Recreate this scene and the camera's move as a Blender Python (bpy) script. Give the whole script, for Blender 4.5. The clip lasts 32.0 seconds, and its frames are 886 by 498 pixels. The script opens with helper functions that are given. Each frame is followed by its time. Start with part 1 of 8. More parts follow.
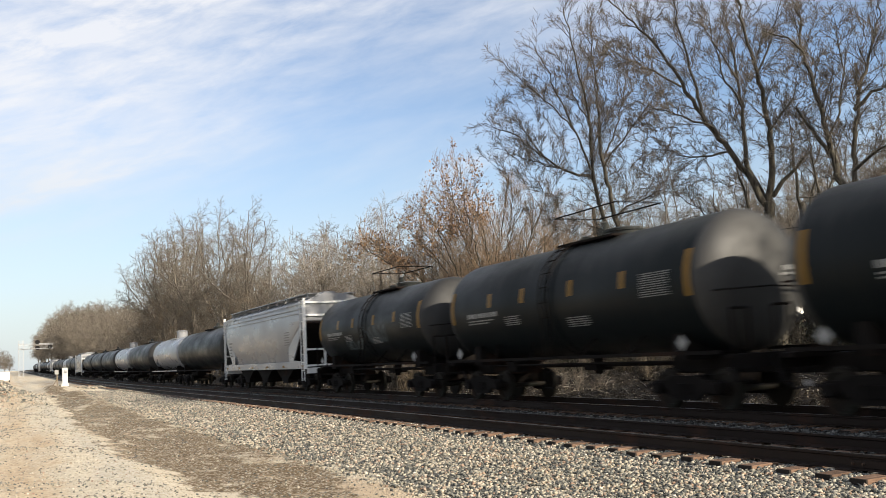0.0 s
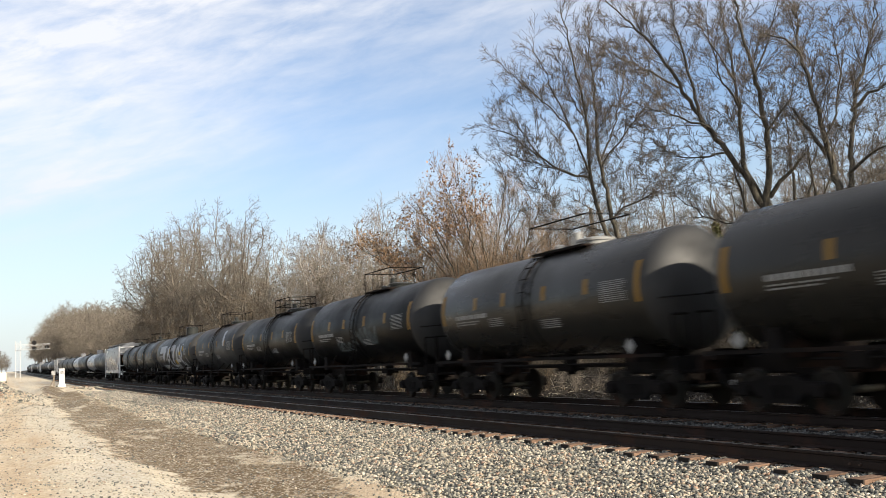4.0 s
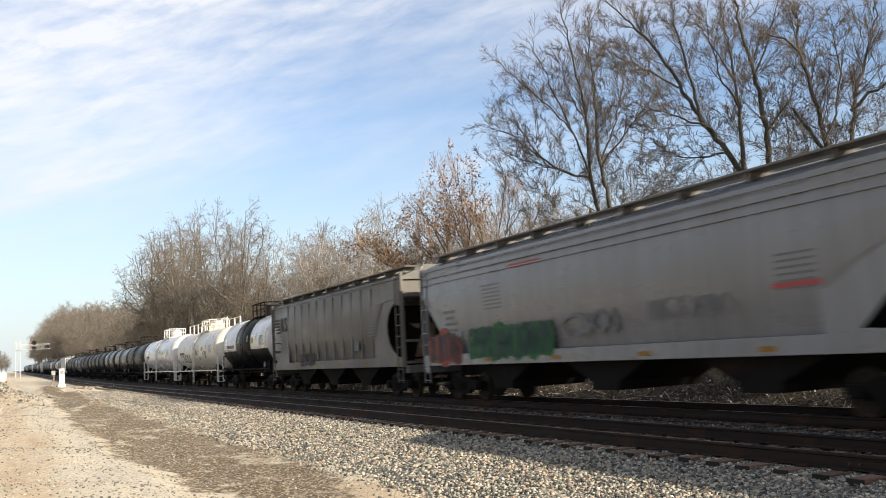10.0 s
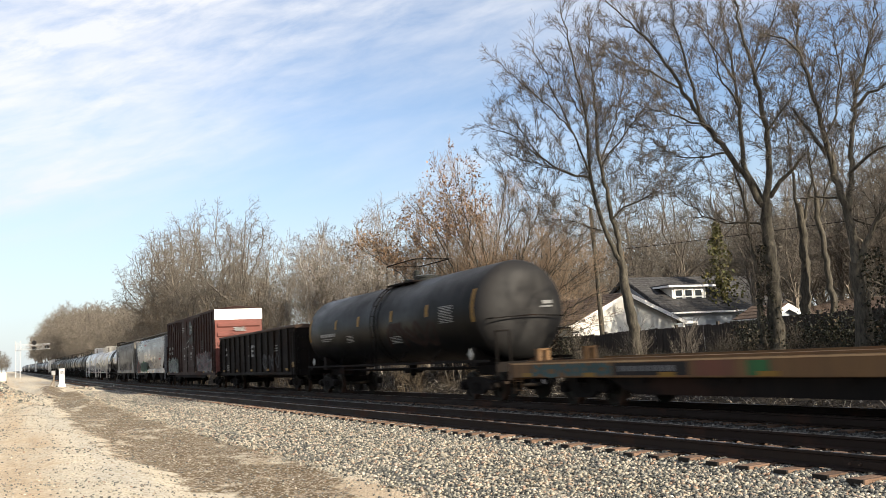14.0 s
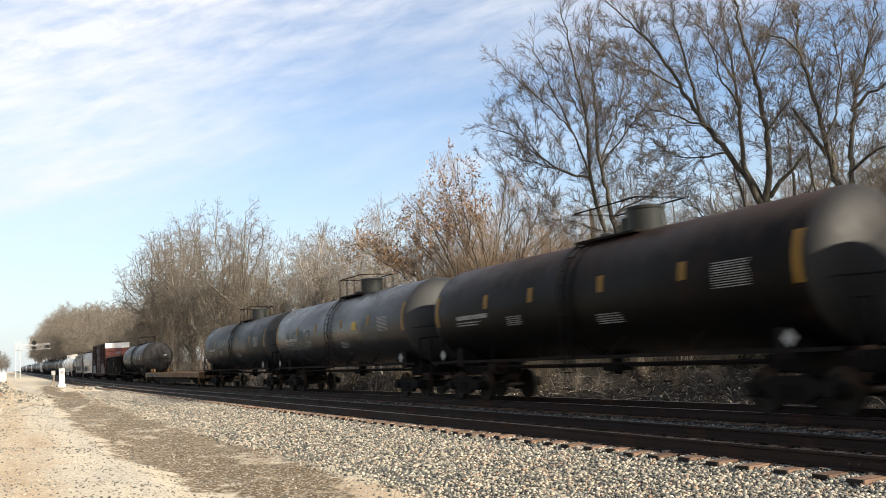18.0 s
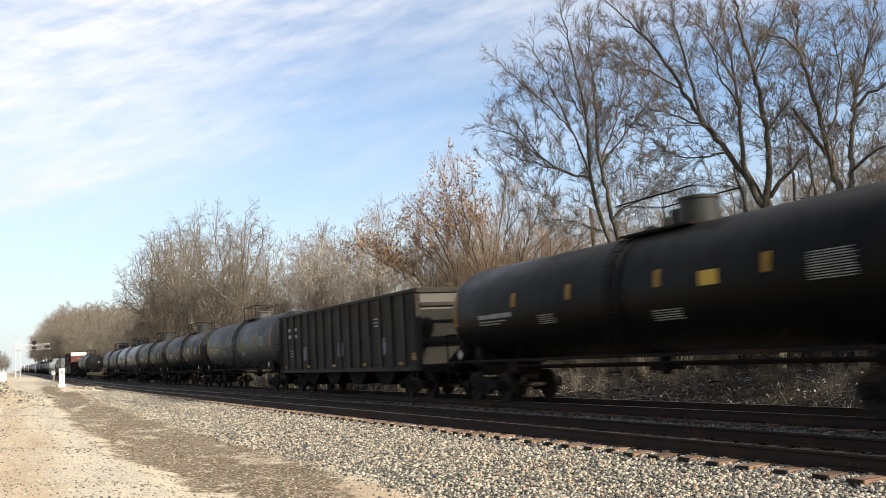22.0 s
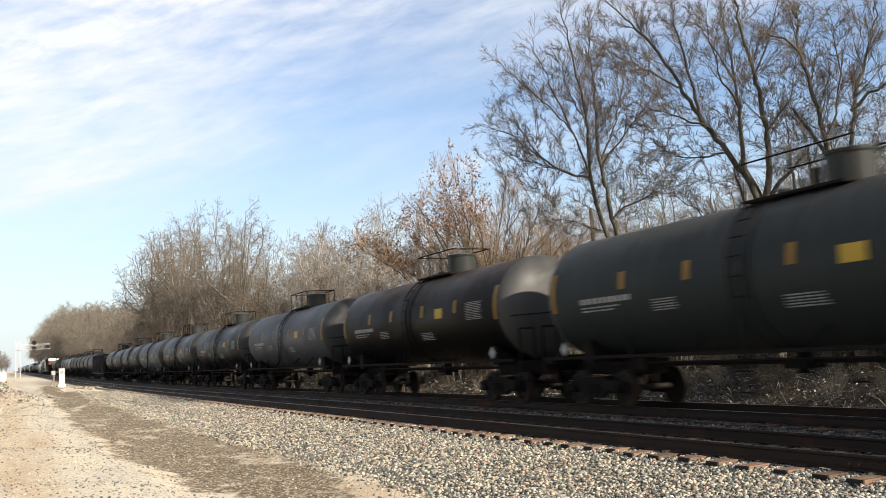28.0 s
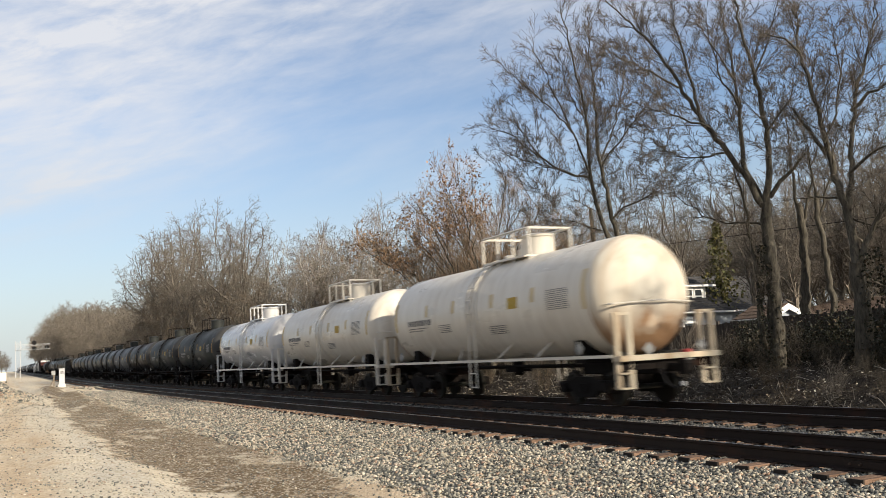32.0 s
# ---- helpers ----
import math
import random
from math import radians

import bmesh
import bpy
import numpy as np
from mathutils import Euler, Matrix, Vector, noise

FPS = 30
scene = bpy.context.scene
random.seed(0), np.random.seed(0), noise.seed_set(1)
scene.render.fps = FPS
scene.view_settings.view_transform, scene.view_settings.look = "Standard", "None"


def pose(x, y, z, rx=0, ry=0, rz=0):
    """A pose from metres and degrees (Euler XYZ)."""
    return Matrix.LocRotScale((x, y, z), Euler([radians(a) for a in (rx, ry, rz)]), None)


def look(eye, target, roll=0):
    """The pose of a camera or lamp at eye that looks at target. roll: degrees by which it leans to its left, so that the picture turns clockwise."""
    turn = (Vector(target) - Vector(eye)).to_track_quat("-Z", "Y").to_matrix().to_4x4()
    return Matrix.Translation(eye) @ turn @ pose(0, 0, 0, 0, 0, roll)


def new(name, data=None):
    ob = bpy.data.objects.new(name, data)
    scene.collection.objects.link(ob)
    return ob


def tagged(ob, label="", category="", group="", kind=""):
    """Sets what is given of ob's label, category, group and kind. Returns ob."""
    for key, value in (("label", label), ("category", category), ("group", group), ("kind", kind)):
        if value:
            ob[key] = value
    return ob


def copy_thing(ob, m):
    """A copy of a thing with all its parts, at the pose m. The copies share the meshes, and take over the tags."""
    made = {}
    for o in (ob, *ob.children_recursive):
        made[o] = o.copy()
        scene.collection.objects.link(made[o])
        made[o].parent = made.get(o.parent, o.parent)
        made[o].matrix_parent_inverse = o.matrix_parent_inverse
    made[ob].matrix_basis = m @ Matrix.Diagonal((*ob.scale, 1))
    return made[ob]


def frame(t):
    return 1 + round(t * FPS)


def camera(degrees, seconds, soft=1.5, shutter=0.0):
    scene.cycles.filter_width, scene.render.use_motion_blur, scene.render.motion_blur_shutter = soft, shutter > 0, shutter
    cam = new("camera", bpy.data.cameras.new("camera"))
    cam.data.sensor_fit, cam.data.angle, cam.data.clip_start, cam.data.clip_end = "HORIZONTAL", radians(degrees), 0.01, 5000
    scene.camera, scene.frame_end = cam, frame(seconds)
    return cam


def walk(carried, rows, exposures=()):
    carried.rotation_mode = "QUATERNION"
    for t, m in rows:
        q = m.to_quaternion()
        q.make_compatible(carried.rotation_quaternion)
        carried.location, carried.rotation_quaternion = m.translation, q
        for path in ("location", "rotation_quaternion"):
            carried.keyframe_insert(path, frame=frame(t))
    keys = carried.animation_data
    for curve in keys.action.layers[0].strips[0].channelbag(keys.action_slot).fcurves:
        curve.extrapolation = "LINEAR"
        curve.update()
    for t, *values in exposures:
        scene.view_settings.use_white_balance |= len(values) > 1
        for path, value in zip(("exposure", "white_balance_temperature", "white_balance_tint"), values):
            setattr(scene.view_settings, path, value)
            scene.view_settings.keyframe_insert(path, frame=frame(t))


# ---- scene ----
# Units: metres. X across the tracks (train side positive), Y along the tracks away from the camera, Z up from the near rail's top.
SPEED = 17.957          # train, m/s, for most of its way
# metres by which the train lags behind that even pace: it slows a little at the start and again at the end
LAG = ((0, -2.85), (1, -2.15), (2, -1.5), (3, -0.9), (4.5, -0.25), (6, 0), (23, 0), (24, -0.08), (25, -0.22), (28, -0.75), (29, -0.95), (30, -1.2), (31, -1.52), (32, -2.0))
TRAIN_X = 13.95         # centre of the train's track
NEAR_X = 9.97           # centre of the empty near track
GAUGE = 1.492


def grade(y):
    """Height of the line, which climbs gently in the distance."""
    return 0.0088 * 30 * math.log1p(math.exp(min(40.0, (y - 95) / 30)))


# camera on a tripod, which settles during the first second
def run(t):
    """Metres that the train has covered at t seconds."""
    return SPEED * t + float(np.interp(t, [a for a, b in LAG], [b for a, b in LAG]))


EYE = Vector((0, 0, 1.50))
cam = camera(52.73, 32.0, soft=0.5, shutter=0.42)


def aim(dx, dy):
    """Camera pose, turned by small angles (degrees) right and up."""
    pan, tilt = radians(26.30 + dx), radians(6.68 + dy)
    to = EYE + Vector((math.sin(pan) * math.cos(tilt), math.cos(pan) * math.cos(tilt), math.sin(tilt)))
    return look(EYE, to, ROLL)


ROLL = -3.26
walk(cam, [(0.0, aim(-0.17, -0.03)), (0.5, aim(-0.07, 0.0)), (1.0, aim(0, 0)), (2.0, aim(0, 0.03)),
           (3.5, aim(0, 0)), (6.0, aim(0, 0)), (32.0, aim(0, 0))],
     [(t, s) for t, s in ((0, 0.59), (1, 0.62), (2, 0.66), (3, 0.69), (6, 0.69), (7, 0.60), (8, 0.50), (9, 0.59), (10, 0.69), (12, 0.76), (13, 0.72), (18, 0.75),
                          (25, 0.74), (28, 0.77), (29, 0.77), (30, 0.68), (31, 0.52), (32, 0.40))])

# ---- world and sun ----
SUN_ELEV, SUN_AZ = 24.0, 22.0   # azimuth from straight behind (-Y) towards +X
sun_dir = Vector((math.sin(radians(SUN_AZ)) * math.cos(radians(SUN_ELEV)),
                  -math.cos(radians(SUN_AZ)) * math.cos(radians(SUN_ELEV)), math.sin(radians(SUN_ELEV))))
sun = new("sun", bpy.data.lights.new("sun", "SUN"))
sun.data.energy, sun.data.angle, sun.data.color = 5.8, radians(0.55), (1.0, 0.895, 0.735)
sun.matrix_world = look((0, 0, 60), Vector((0, 0, 60)) - sun_dir)


def node(nt, kind, x=0, y=0, **values):
    n = nt.nodes.new(kind)
    n.location = (x, y)
    for key, value in values.items():
        n.inputs[key.replace("_", " ")].default_value = value
    return n


def mix(nt, fac, a, b, kind="MIX"):
    """Mixes two colours; each of fac, a, b is a socket or a value."""
    n = nt.nodes.new("ShaderNodeMix")
    n.data_type, n.blend_type = "RGBA", kind
    for i, v in ((0, fac), (6, a), (7, b)):
        if isinstance(v, bpy.types.NodeSocket):
            nt.links.new(v, n.inputs[i])
        else:
            n.inputs[i].default_value = v if i == 0 else (*v, 1)
    return n.outputs[2]


def calc(nt, op, a, b=0.0, c=0.0):
    n = nt.nodes.new("ShaderNodeMath")
    n.operation = op
    for i, v in enumerate((a, b, c)):
        if isinstance(v, bpy.types.NodeSocket):
            nt.links.new(v, n.inputs[i])
        else:
            n.inputs[i].default_value = v
    return n.outputs[0]


def ramp(nt, fac, *stops):
    n = nt.nodes.new("ShaderNodeValToRGB")
    el = n.color_ramp.elements
    while len(el) < len(stops):
        el.new(0.5)
    for e, (pos, col) in zip(el, stops):
        e.position = pos
        e.color = (*col, 1) if isinstance(col, tuple) else (col, col, col, 1)
    nt.links.new(fac, n.inputs[0])
    return n.outputs[0]


def scaled(nt, vector, scale, rot=(0, 0, 0)):
    n = nt.nodes.new("ShaderNodeMapping")
    n.inputs["Scale"].default_value = scale
    n.inputs["Rotation"].default_value = rot
    nt.links.new(vector, n.inputs[0])
    return n.outputs[0]


def noise_of(nt, vector, scale, detail=4.0, rough=0.55, distort=0.0):
    n = node(nt, "ShaderNodeTexNoise", Scale=scale, Detail=detail, Roughness=rough, Distortion=distort)
    if vector is not None:
        nt.links.new(vector, n.inputs["Vector"])
    return n.outputs[0]


def make_world():
    w = bpy.data.worlds.new("sky")
    scene.world = w
    w.use_nodes = True
    nt = w.node_tree
    nt.nodes.clear()
    sky = nt.nodes.new("ShaderNodeTexSky")
    sky.sky_type, sky.sun_disc = "NISHITA", False
    sky.sun_elevation, sky.sun_rotation = radians(SUN_ELEV), math.atan2(sun_dir.x, sun_dir.y)
    sky.air_density, sky.dust_density, sky.ozone_density = 1.0, 0.6, 1.6
    where = nt.nodes.new("ShaderNodeTexCoord").outputs["Generated"]
    sep = nt.nodes.new("ShaderNodeSeparateXYZ")
    nt.links.new(where, sep.inputs[0])
    # a sheet of thin cloud whose lower edge climbs to the right; coordinates across and along that edge
    def along(axis):
        n = nt.nodes.new("ShaderNodeVectorMath")
        n.operation = "DOT_PRODUCT"
        n.inputs[1].default_value = axis
        nt.links.new(where, n.inputs[0])
        return n.outputs["Value"]
    across, down = along(CLOUD_NORMAL), along(CLOUD_ALONG)
    flat = nt.nodes.new("ShaderNodeCombineXYZ")
    nt.links.new(across, flat.inputs[0])
    nt.links.new(down, flat.inputs[1])
    streaks = noise_of(nt, scaled(nt, flat.outputs[0], (9.0, 1.5, 1)), 1.0, 6.0, 0.55, 0.2)
    ripples = noise_of(nt, scaled(nt, flat.outputs[0], (44.0, 13.0, 1), (0, 0, radians(24))), 1.0, 6.0, 0.6, 0.25)
    soft = noise_of(nt, scaled(nt, flat.outputs[0], (5.0, 2.2, 1)), 1.0, 3.0, 0.5, 0.3)
    edge = calc(nt, "ADD", across, calc(nt, "MULTIPLY", calc(nt, "SUBTRACT", streaks, 0.5), 0.34))
    sheet = ramp(nt, calc(nt, "MULTIPLY_ADD", edge, 2.0, 0.3), (0.16, 0.0), (0.52, 1.0))
    sheet = calc(nt, "MULTIPLY", sheet, ramp(nt, across, (0.62, 1.0), (0.88, 0.3)))
    body = calc(nt, "MULTIPLY_ADD", calc(nt, "SUBTRACT", ripples, 0.5), 1.5, calc(nt, "MULTIPLY_ADD", calc(nt, "SUBTRACT", soft, 0.5), 1.3, 0.72))
    wisps = calc(nt, "MULTIPLY", ramp(nt, streaks, (0.60, 0.0), (0.74, 0.7)), ramp(nt, ripples, (0.35, 0.2), (0.7, 1.0)))
    cover = calc(nt, "MINIMUM", calc(nt, "ADD", calc(nt, "MULTIPLY", sheet, body), wisps), 1.0)
    cover = calc(nt, "MAXIMUM", cover, 0.0)
    haze = ramp(nt, sep.outputs[2], (0.0, 0.9), (0.08, 0.6), (0.26, 0.0))
    veil = calc(nt, "MULTIPLY", cover, 0.9)
    tint = mix(nt, 1.0, sky.outputs[0], (1.0, 0.985, 1.02), "MULTIPLY")
    col = mix(nt, veil, tint, (CLOUD_LIGHT * 0.98, CLOUD_LIGHT * 0.99, CLOUD_LIGHT * 1.03))
    col = mix(nt, haze, col, (3.75, 4.2, 4.55))
    bg = node(nt, "ShaderNodeBackground", Strength=SKY_STRENGTH)
    nt.links.new(col, bg.inputs[0])
    out = nt.nodes.new("ShaderNodeOutputWorld")
    nt.links.new(bg.outputs[0], out.inputs[0])


SKY_STRENGTH, CLOUD_LIGHT = 0.112, 5.6
CLOUD_NORMAL, CLOUD_ALONG = (-0.317, -0.154, 0.936), (0.905, -0.344, 0.25)
make_world()

# ---- materials ----


def material(name, rough=0.6, metal=0.0, spec=0.25):
    m = bpy.data.materials.new(name)
    m.use_nodes = True
    nt = m.node_tree
    b = nt.nodes["Principled BSDF"]
    b.inputs["Roughness"].default_value, b.inputs["Metallic"].default_value = rough, metal
    b.inputs["Specular IOR Level"].default_value = spec
    return m, nt, b


def bump(nt, b, height, strength=0.3, dist=0.02):
    n = node(nt, "ShaderNodeBump", Strength=strength, Distance=dist)
    nt.links.new(height, n.inputs["Height"])
    nt.links.new(n.outputs[0], b.inputs["Normal"])


def coords(nt, kind="Object"):
    return nt.nodes.new("ShaderNodeTexCoord").outputs[kind]


def vary(nt, col, amount=0.25):
    """Slight change of brightness from object to object."""
    r = nt.nodes.new("ShaderNodeObjectInfo").outputs["Random"]
    return mix(nt, 1.0, col, ramp(nt, r, (0, 1 - amount), (1, 1 + amount * 0.3)), "MULTIPLY")


def paint(name, col, rough=0.45, dirt=(0.05, 0.04, 0.035), grime=0.5, rust=0.0, spec=None, crown=None, foot=None):
    """Weathered railway paint: streaks down the sides, grime, rust bloom."""
    m, nt, b = material(name, rough, spec=spec if spec is not None else (0.2 if rough < 0.3 else (0.25 if max(col) > 0.03 else 0.10)))
    c = coords(nt)
    streak = noise_of(nt, scaled(nt, c, (0.8, 2.6, 0.14)), 2.2, 6, 0.62, 0.3)
    patch = noise_of(nt, scaled(nt, c, (0.7, 0.35, 0.8)), 1.1, 6, 0.6)
    fine = noise_of(nt, c, 26.0, 3)
    dark = calc(nt, "MULTIPLY", ramp(nt, streak, (0.42, 0.0), (0.72, 1.0)), grime)
    out = mix(nt, dark, col, dirt)
    out = mix(nt, calc(nt, "MULTIPLY", ramp(nt, patch, (0.5, 0.0), (0.75, 1.0)), grime * 0.45), out,
              tuple(x * 0.6 + d * 0.6 for x, d in zip(col, dirt)))
    if rust:
        out = mix(nt, calc(nt, "MULTIPLY", ramp(nt, patch, (0.55, 0.0), (0.66, 1.0)), rust), out, (0.13, 0.055, 0.03))
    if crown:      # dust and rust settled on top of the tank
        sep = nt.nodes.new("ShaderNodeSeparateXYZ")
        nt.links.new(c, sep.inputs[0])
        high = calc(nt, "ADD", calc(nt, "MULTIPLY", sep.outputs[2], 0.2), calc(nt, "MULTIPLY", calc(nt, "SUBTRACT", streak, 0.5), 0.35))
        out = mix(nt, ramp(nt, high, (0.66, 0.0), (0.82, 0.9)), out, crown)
    if foot:       # rust drips gathered low on the end
        sep = nt.nodes.new("ShaderNodeSeparateXYZ")
        nt.links.new(c, sep.inputs[0])
        low = calc(nt, "ADD", calc(nt, "MULTIPLY", sep.outputs[2], 0.2), calc(nt, "MULTIPLY", calc(nt, "SUBTRACT", streak, 0.5), 0.5))
        out = mix(nt, ramp(nt, low, (0.34, 0.9), (0.47, 0.0)), out, foot)
    nt.links.new(out, b.inputs["Base Color"])
    nt.links.new(ramp(nt, patch, (0.3, rough - 0.08), (0.7, rough + 0.2)), b.inputs["Roughness"])
    bump(nt, b, calc(nt, "ADD", fine, calc(nt, "MULTIPLY", patch, 2.0)), 0.12, 0.02)
    return m


def stony(name, a, b2, c2, scale=18.0, rough=0.95, strength=0.6, dist=0.03):
    m, nt, b = material(name, rough)
    c = coords(nt)
    v = node(nt, "ShaderNodeTexVoronoi", Scale=scale)
    nt.links.new(c, v.inputs["Vector"])
    tone = ramp(nt, v.outputs["Color"], (0.1, a), (0.5, b2), (0.9, c2))
    big = noise_of(nt, c, 0.6, 5)
    out = mix(nt, 1.0, tone, ramp(nt, big, (0.3, 0.75), (0.7, 1.15)), "MULTIPLY")
    nt.links.new(out, b.inputs["Base Color"])
    bump(nt, b, v.outputs["Distance"], strength, dist)
    return m


MAT = {}


def make_materials():
    M = MAT
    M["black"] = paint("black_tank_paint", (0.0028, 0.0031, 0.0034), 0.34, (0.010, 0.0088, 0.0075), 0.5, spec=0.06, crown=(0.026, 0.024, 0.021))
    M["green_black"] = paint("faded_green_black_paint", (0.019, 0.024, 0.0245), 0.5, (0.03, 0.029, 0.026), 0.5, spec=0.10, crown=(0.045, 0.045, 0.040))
    M["tag_dull"] = paint("dull_red_spray_paint", (0.018, 0.0085, 0.007), 0.6, (0.011, 0.008, 0.007), 0.8)
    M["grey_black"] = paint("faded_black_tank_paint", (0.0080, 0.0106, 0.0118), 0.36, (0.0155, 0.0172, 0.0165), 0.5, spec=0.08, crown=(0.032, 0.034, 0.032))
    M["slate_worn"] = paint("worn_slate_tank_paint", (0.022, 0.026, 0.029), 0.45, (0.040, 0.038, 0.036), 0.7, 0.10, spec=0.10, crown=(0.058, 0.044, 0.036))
    M["slate"] = paint("slate_grey_tank_paint", (0.040, 0.046, 0.055), 0.5, (0.05, 0.05, 0.05), 0.5, 0.1)
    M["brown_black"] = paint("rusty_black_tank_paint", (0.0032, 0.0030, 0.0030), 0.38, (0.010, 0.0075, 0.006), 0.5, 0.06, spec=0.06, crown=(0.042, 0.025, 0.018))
    M["bronze"] = paint("olive_black_tank_paint", (0.018, 0.017, 0.0145), 0.24, (0.03, 0.027, 0.022), 0.5)
    M["white"] = paint("white_tank_paint", (0.58, 0.57, 0.55), 0.17, (0.27, 0.23, 0.19), 0.35, spec=0.5)
    M["dirty_white"] = paint("stained_white_tank_paint", (0.60, 0.56, 0.485), 0.28, (0.27, 0.19, 0.115), 0.36, spec=0.4)
    M["silver"] = paint("silver_car_paint", (0.235, 0.24, 0.25), 0.25, (0.15, 0.135, 0.12), 0.4, spec=0.5)
    M["hopper_pale"] = paint("pale_grey_sill_paint", (0.34, 0.335, 0.325), 0.55, (0.2, 0.18, 0.16), 0.5)
    M["hopper_grey"] = paint("warm_grey_hopper_paint", (0.122, 0.113, 0.099), 0.42, (0.085, 0.075, 0.063), 0.7, spec=0.25)
    M["hopper_light"] = paint("light_grey_hopper_paint", (0.172, 0.174, 0.18), 0.25, (0.10, 0.092, 0.084), 0.7, spec=0.5)
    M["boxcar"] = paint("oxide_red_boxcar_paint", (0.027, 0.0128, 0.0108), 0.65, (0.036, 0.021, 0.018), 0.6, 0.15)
    M["gondola"] = paint("rust_black_gondola_paint", (0.0085, 0.0072, 0.0062), 0.7, (0.018, 0.0125, 0.010), 0.6, 0.06, spec=0.08)
    M["coal"] = paint("dull_black_hopper_paint", (0.016, 0.016, 0.0155), 0.65, (0.09, 0.08, 0.07), 0.6, 0.15)
    M["flat_yellow"] = paint("weathered_yellow_flatcar_paint", (0.155, 0.086, 0.036), 0.7, (0.06, 0.038, 0.024), 0.8, 0.5)
    M["underframe"] = paint("grimy_black_running_gear", (0.008, 0.007, 0.0065), 0.85, (0.02, 0.015, 0.012), 0.6, 0.12)
    M["wheel"] = paint("brown_steel_wheel", (0.02, 0.015, 0.012), 0.6, (0.012, 0.025, 0.02), 0.5, 0.4)
    M["yellow"] = paint("yellow_reflective_stripe", (0.21, 0.112, 0.012), 0.5, (0.15, 0.09, 0.02), 0.5)
    M["sign_yellow"] = paint("yellow_sign_paint", (0.36, 0.235, 0.022), 0.5, (0.26, 0.17, 0.03), 0.4)
    M["letter_white"] = paint("faded_white_stencil", (0.27, 0.27, 0.26), 0.6, (0.14, 0.135, 0.125), 0.6)
    M["letter_dark"] = paint("dark_stencil", (0.11, 0.11, 0.115), 0.6, (0.25, 0.24, 0.22), 0.5)
    M["letter_red"] = paint("faded_red_stencil", (0.32, 0.06, 0.06), 0.6, (0.2, 0.1, 0.1), 0.3)
    M["red"] = paint("red_marker_paint", (0.30, 0.035, 0.035), 0.5)
    M["tag_white"] = paint("silver_white_spray_paint", (0.36, 0.38, 0.40), 0.6, (0.2, 0.2, 0.22), 0.5)
    M["tag_violet"] = paint("pale_violet_spray_paint", (0.17, 0.16, 0.20), 0.6, (0.09, 0.05, 0.05), 0.8)
    M["tag_grey"] = paint("washed_grey_spray_paint", (0.20, 0.21, 0.205), 0.6, (0.12, 0.11, 0.11), 0.8)
    M["tag_rose"] = paint("washed_rose_spray_paint", (0.17, 0.08, 0.085), 0.6, (0.10, 0.06, 0.06), 0.7)
    M["tag_mint"] = paint("pale_mint_spray_paint", (0.20, 0.25, 0.21), 0.6, (0.2, 0.2, 0.18), 0.5)
    M["tag_green"] = paint("green_spray_paint", (0.022, 0.115, 0.034), 0.6, (0.02, 0.05, 0.022), 0.7)
    M["tag_red"] = paint("coral_red_spray_paint", (0.26, 0.06, 0.042), 0.6, (0.13, 0.05, 0.035), 0.7)
    M["tag_dark"] = paint("dark_teal_spray_paint", (0.03, 0.05, 0.055), 0.6)
    M["tag_moss"] = paint("yellow_green_spray_paint", (0.085, 0.095, 0.022), 0.6, (0.04, 0.045, 0.03), 0.7)
    M["alu"] = paint("weathered_signal_aluminium", (0.46, 0.465, 0.47), 0.5, (0.28, 0.27, 0.25), 0.4)
    M["signal_black"] = paint("black_signal_enamel", (0.015, 0.015, 0.016), 0.5)
    M["rail"] = paint("rusty_rail_steel", (0.022, 0.015, 0.012), 0.6, (0.02, 0.015, 0.012), 0.5, 0.3)
    m, nt, b = material("polished_rail_head", 0.32, 1.0)
    c = coords(nt)
    nt.links.new(ramp(nt, noise_of(nt, scaled(nt, c, (30, 1, 30)), 3.0, 4), (0.3, (0.20, 0.17, 0.15)), (0.7, (0.42, 0.40, 0.38))), b.inputs["Base Color"])
    M["rail_head"] = m
    m, nt, b = material("weathered_tie_timber", 0.9)
    c = coords(nt)
    g = noise_of(nt, scaled(nt, c, (0.7, 9, 9)), 3.0, 8, 0.65, 0.5)
    col = ramp(nt, g, (0.25, (0.05, 0.031, 0.021)), (0.55, (0.17, 0.105, 0.07)), (0.8, (0.30, 0.20, 0.14)))
    sep = nt.nodes.new("ShaderNodeSeparateXYZ")
    nt.links.new(c, sep.inputs[0])
    # mask of the end faces, which get their shade by colour
    grain = ramp(nt, calc(nt, "ABSOLUTE", calc(nt, "MULTIPLY", sep.outputs[0], 0.5)), (0.632, 0.0), (0.638, 1.0))
    col = mix(nt, grain, col, (0.025, 0.020, 0.016))     # shade of the end faces, painted as dark end grain
    nt.links.new(vary(nt, col, 0.4), b.inputs["Base Color"])
    bump(nt, b, g, 0.6, 0.02)
    M["tie"] = m
    M["gravel_bed"] = stony("ballast_bed", (0.05, 0.05, 0.046), (0.13, 0.126, 0.112), (0.25, 0.235, 0.195), 15)
    m, nt, b = material("ballast_stone", 0.92)
    r = nt.nodes.new("ShaderNodeNewGeometry").outputs["Random Per Island"]
    col = ramp(nt, r, (0.0, (0.05, 0.052, 0.049)), (0.3, (0.14, 0.138, 0.12)), (0.55, (0.26, 0.246, 0.203)),
               (0.8, (0.46, 0.41, 0.315)), (0.9, (0.28, 0.18, 0.125)), (1.0, (0.62, 0.56, 0.455)))
    fine = noise_of(nt, coords(nt), 40, 4)
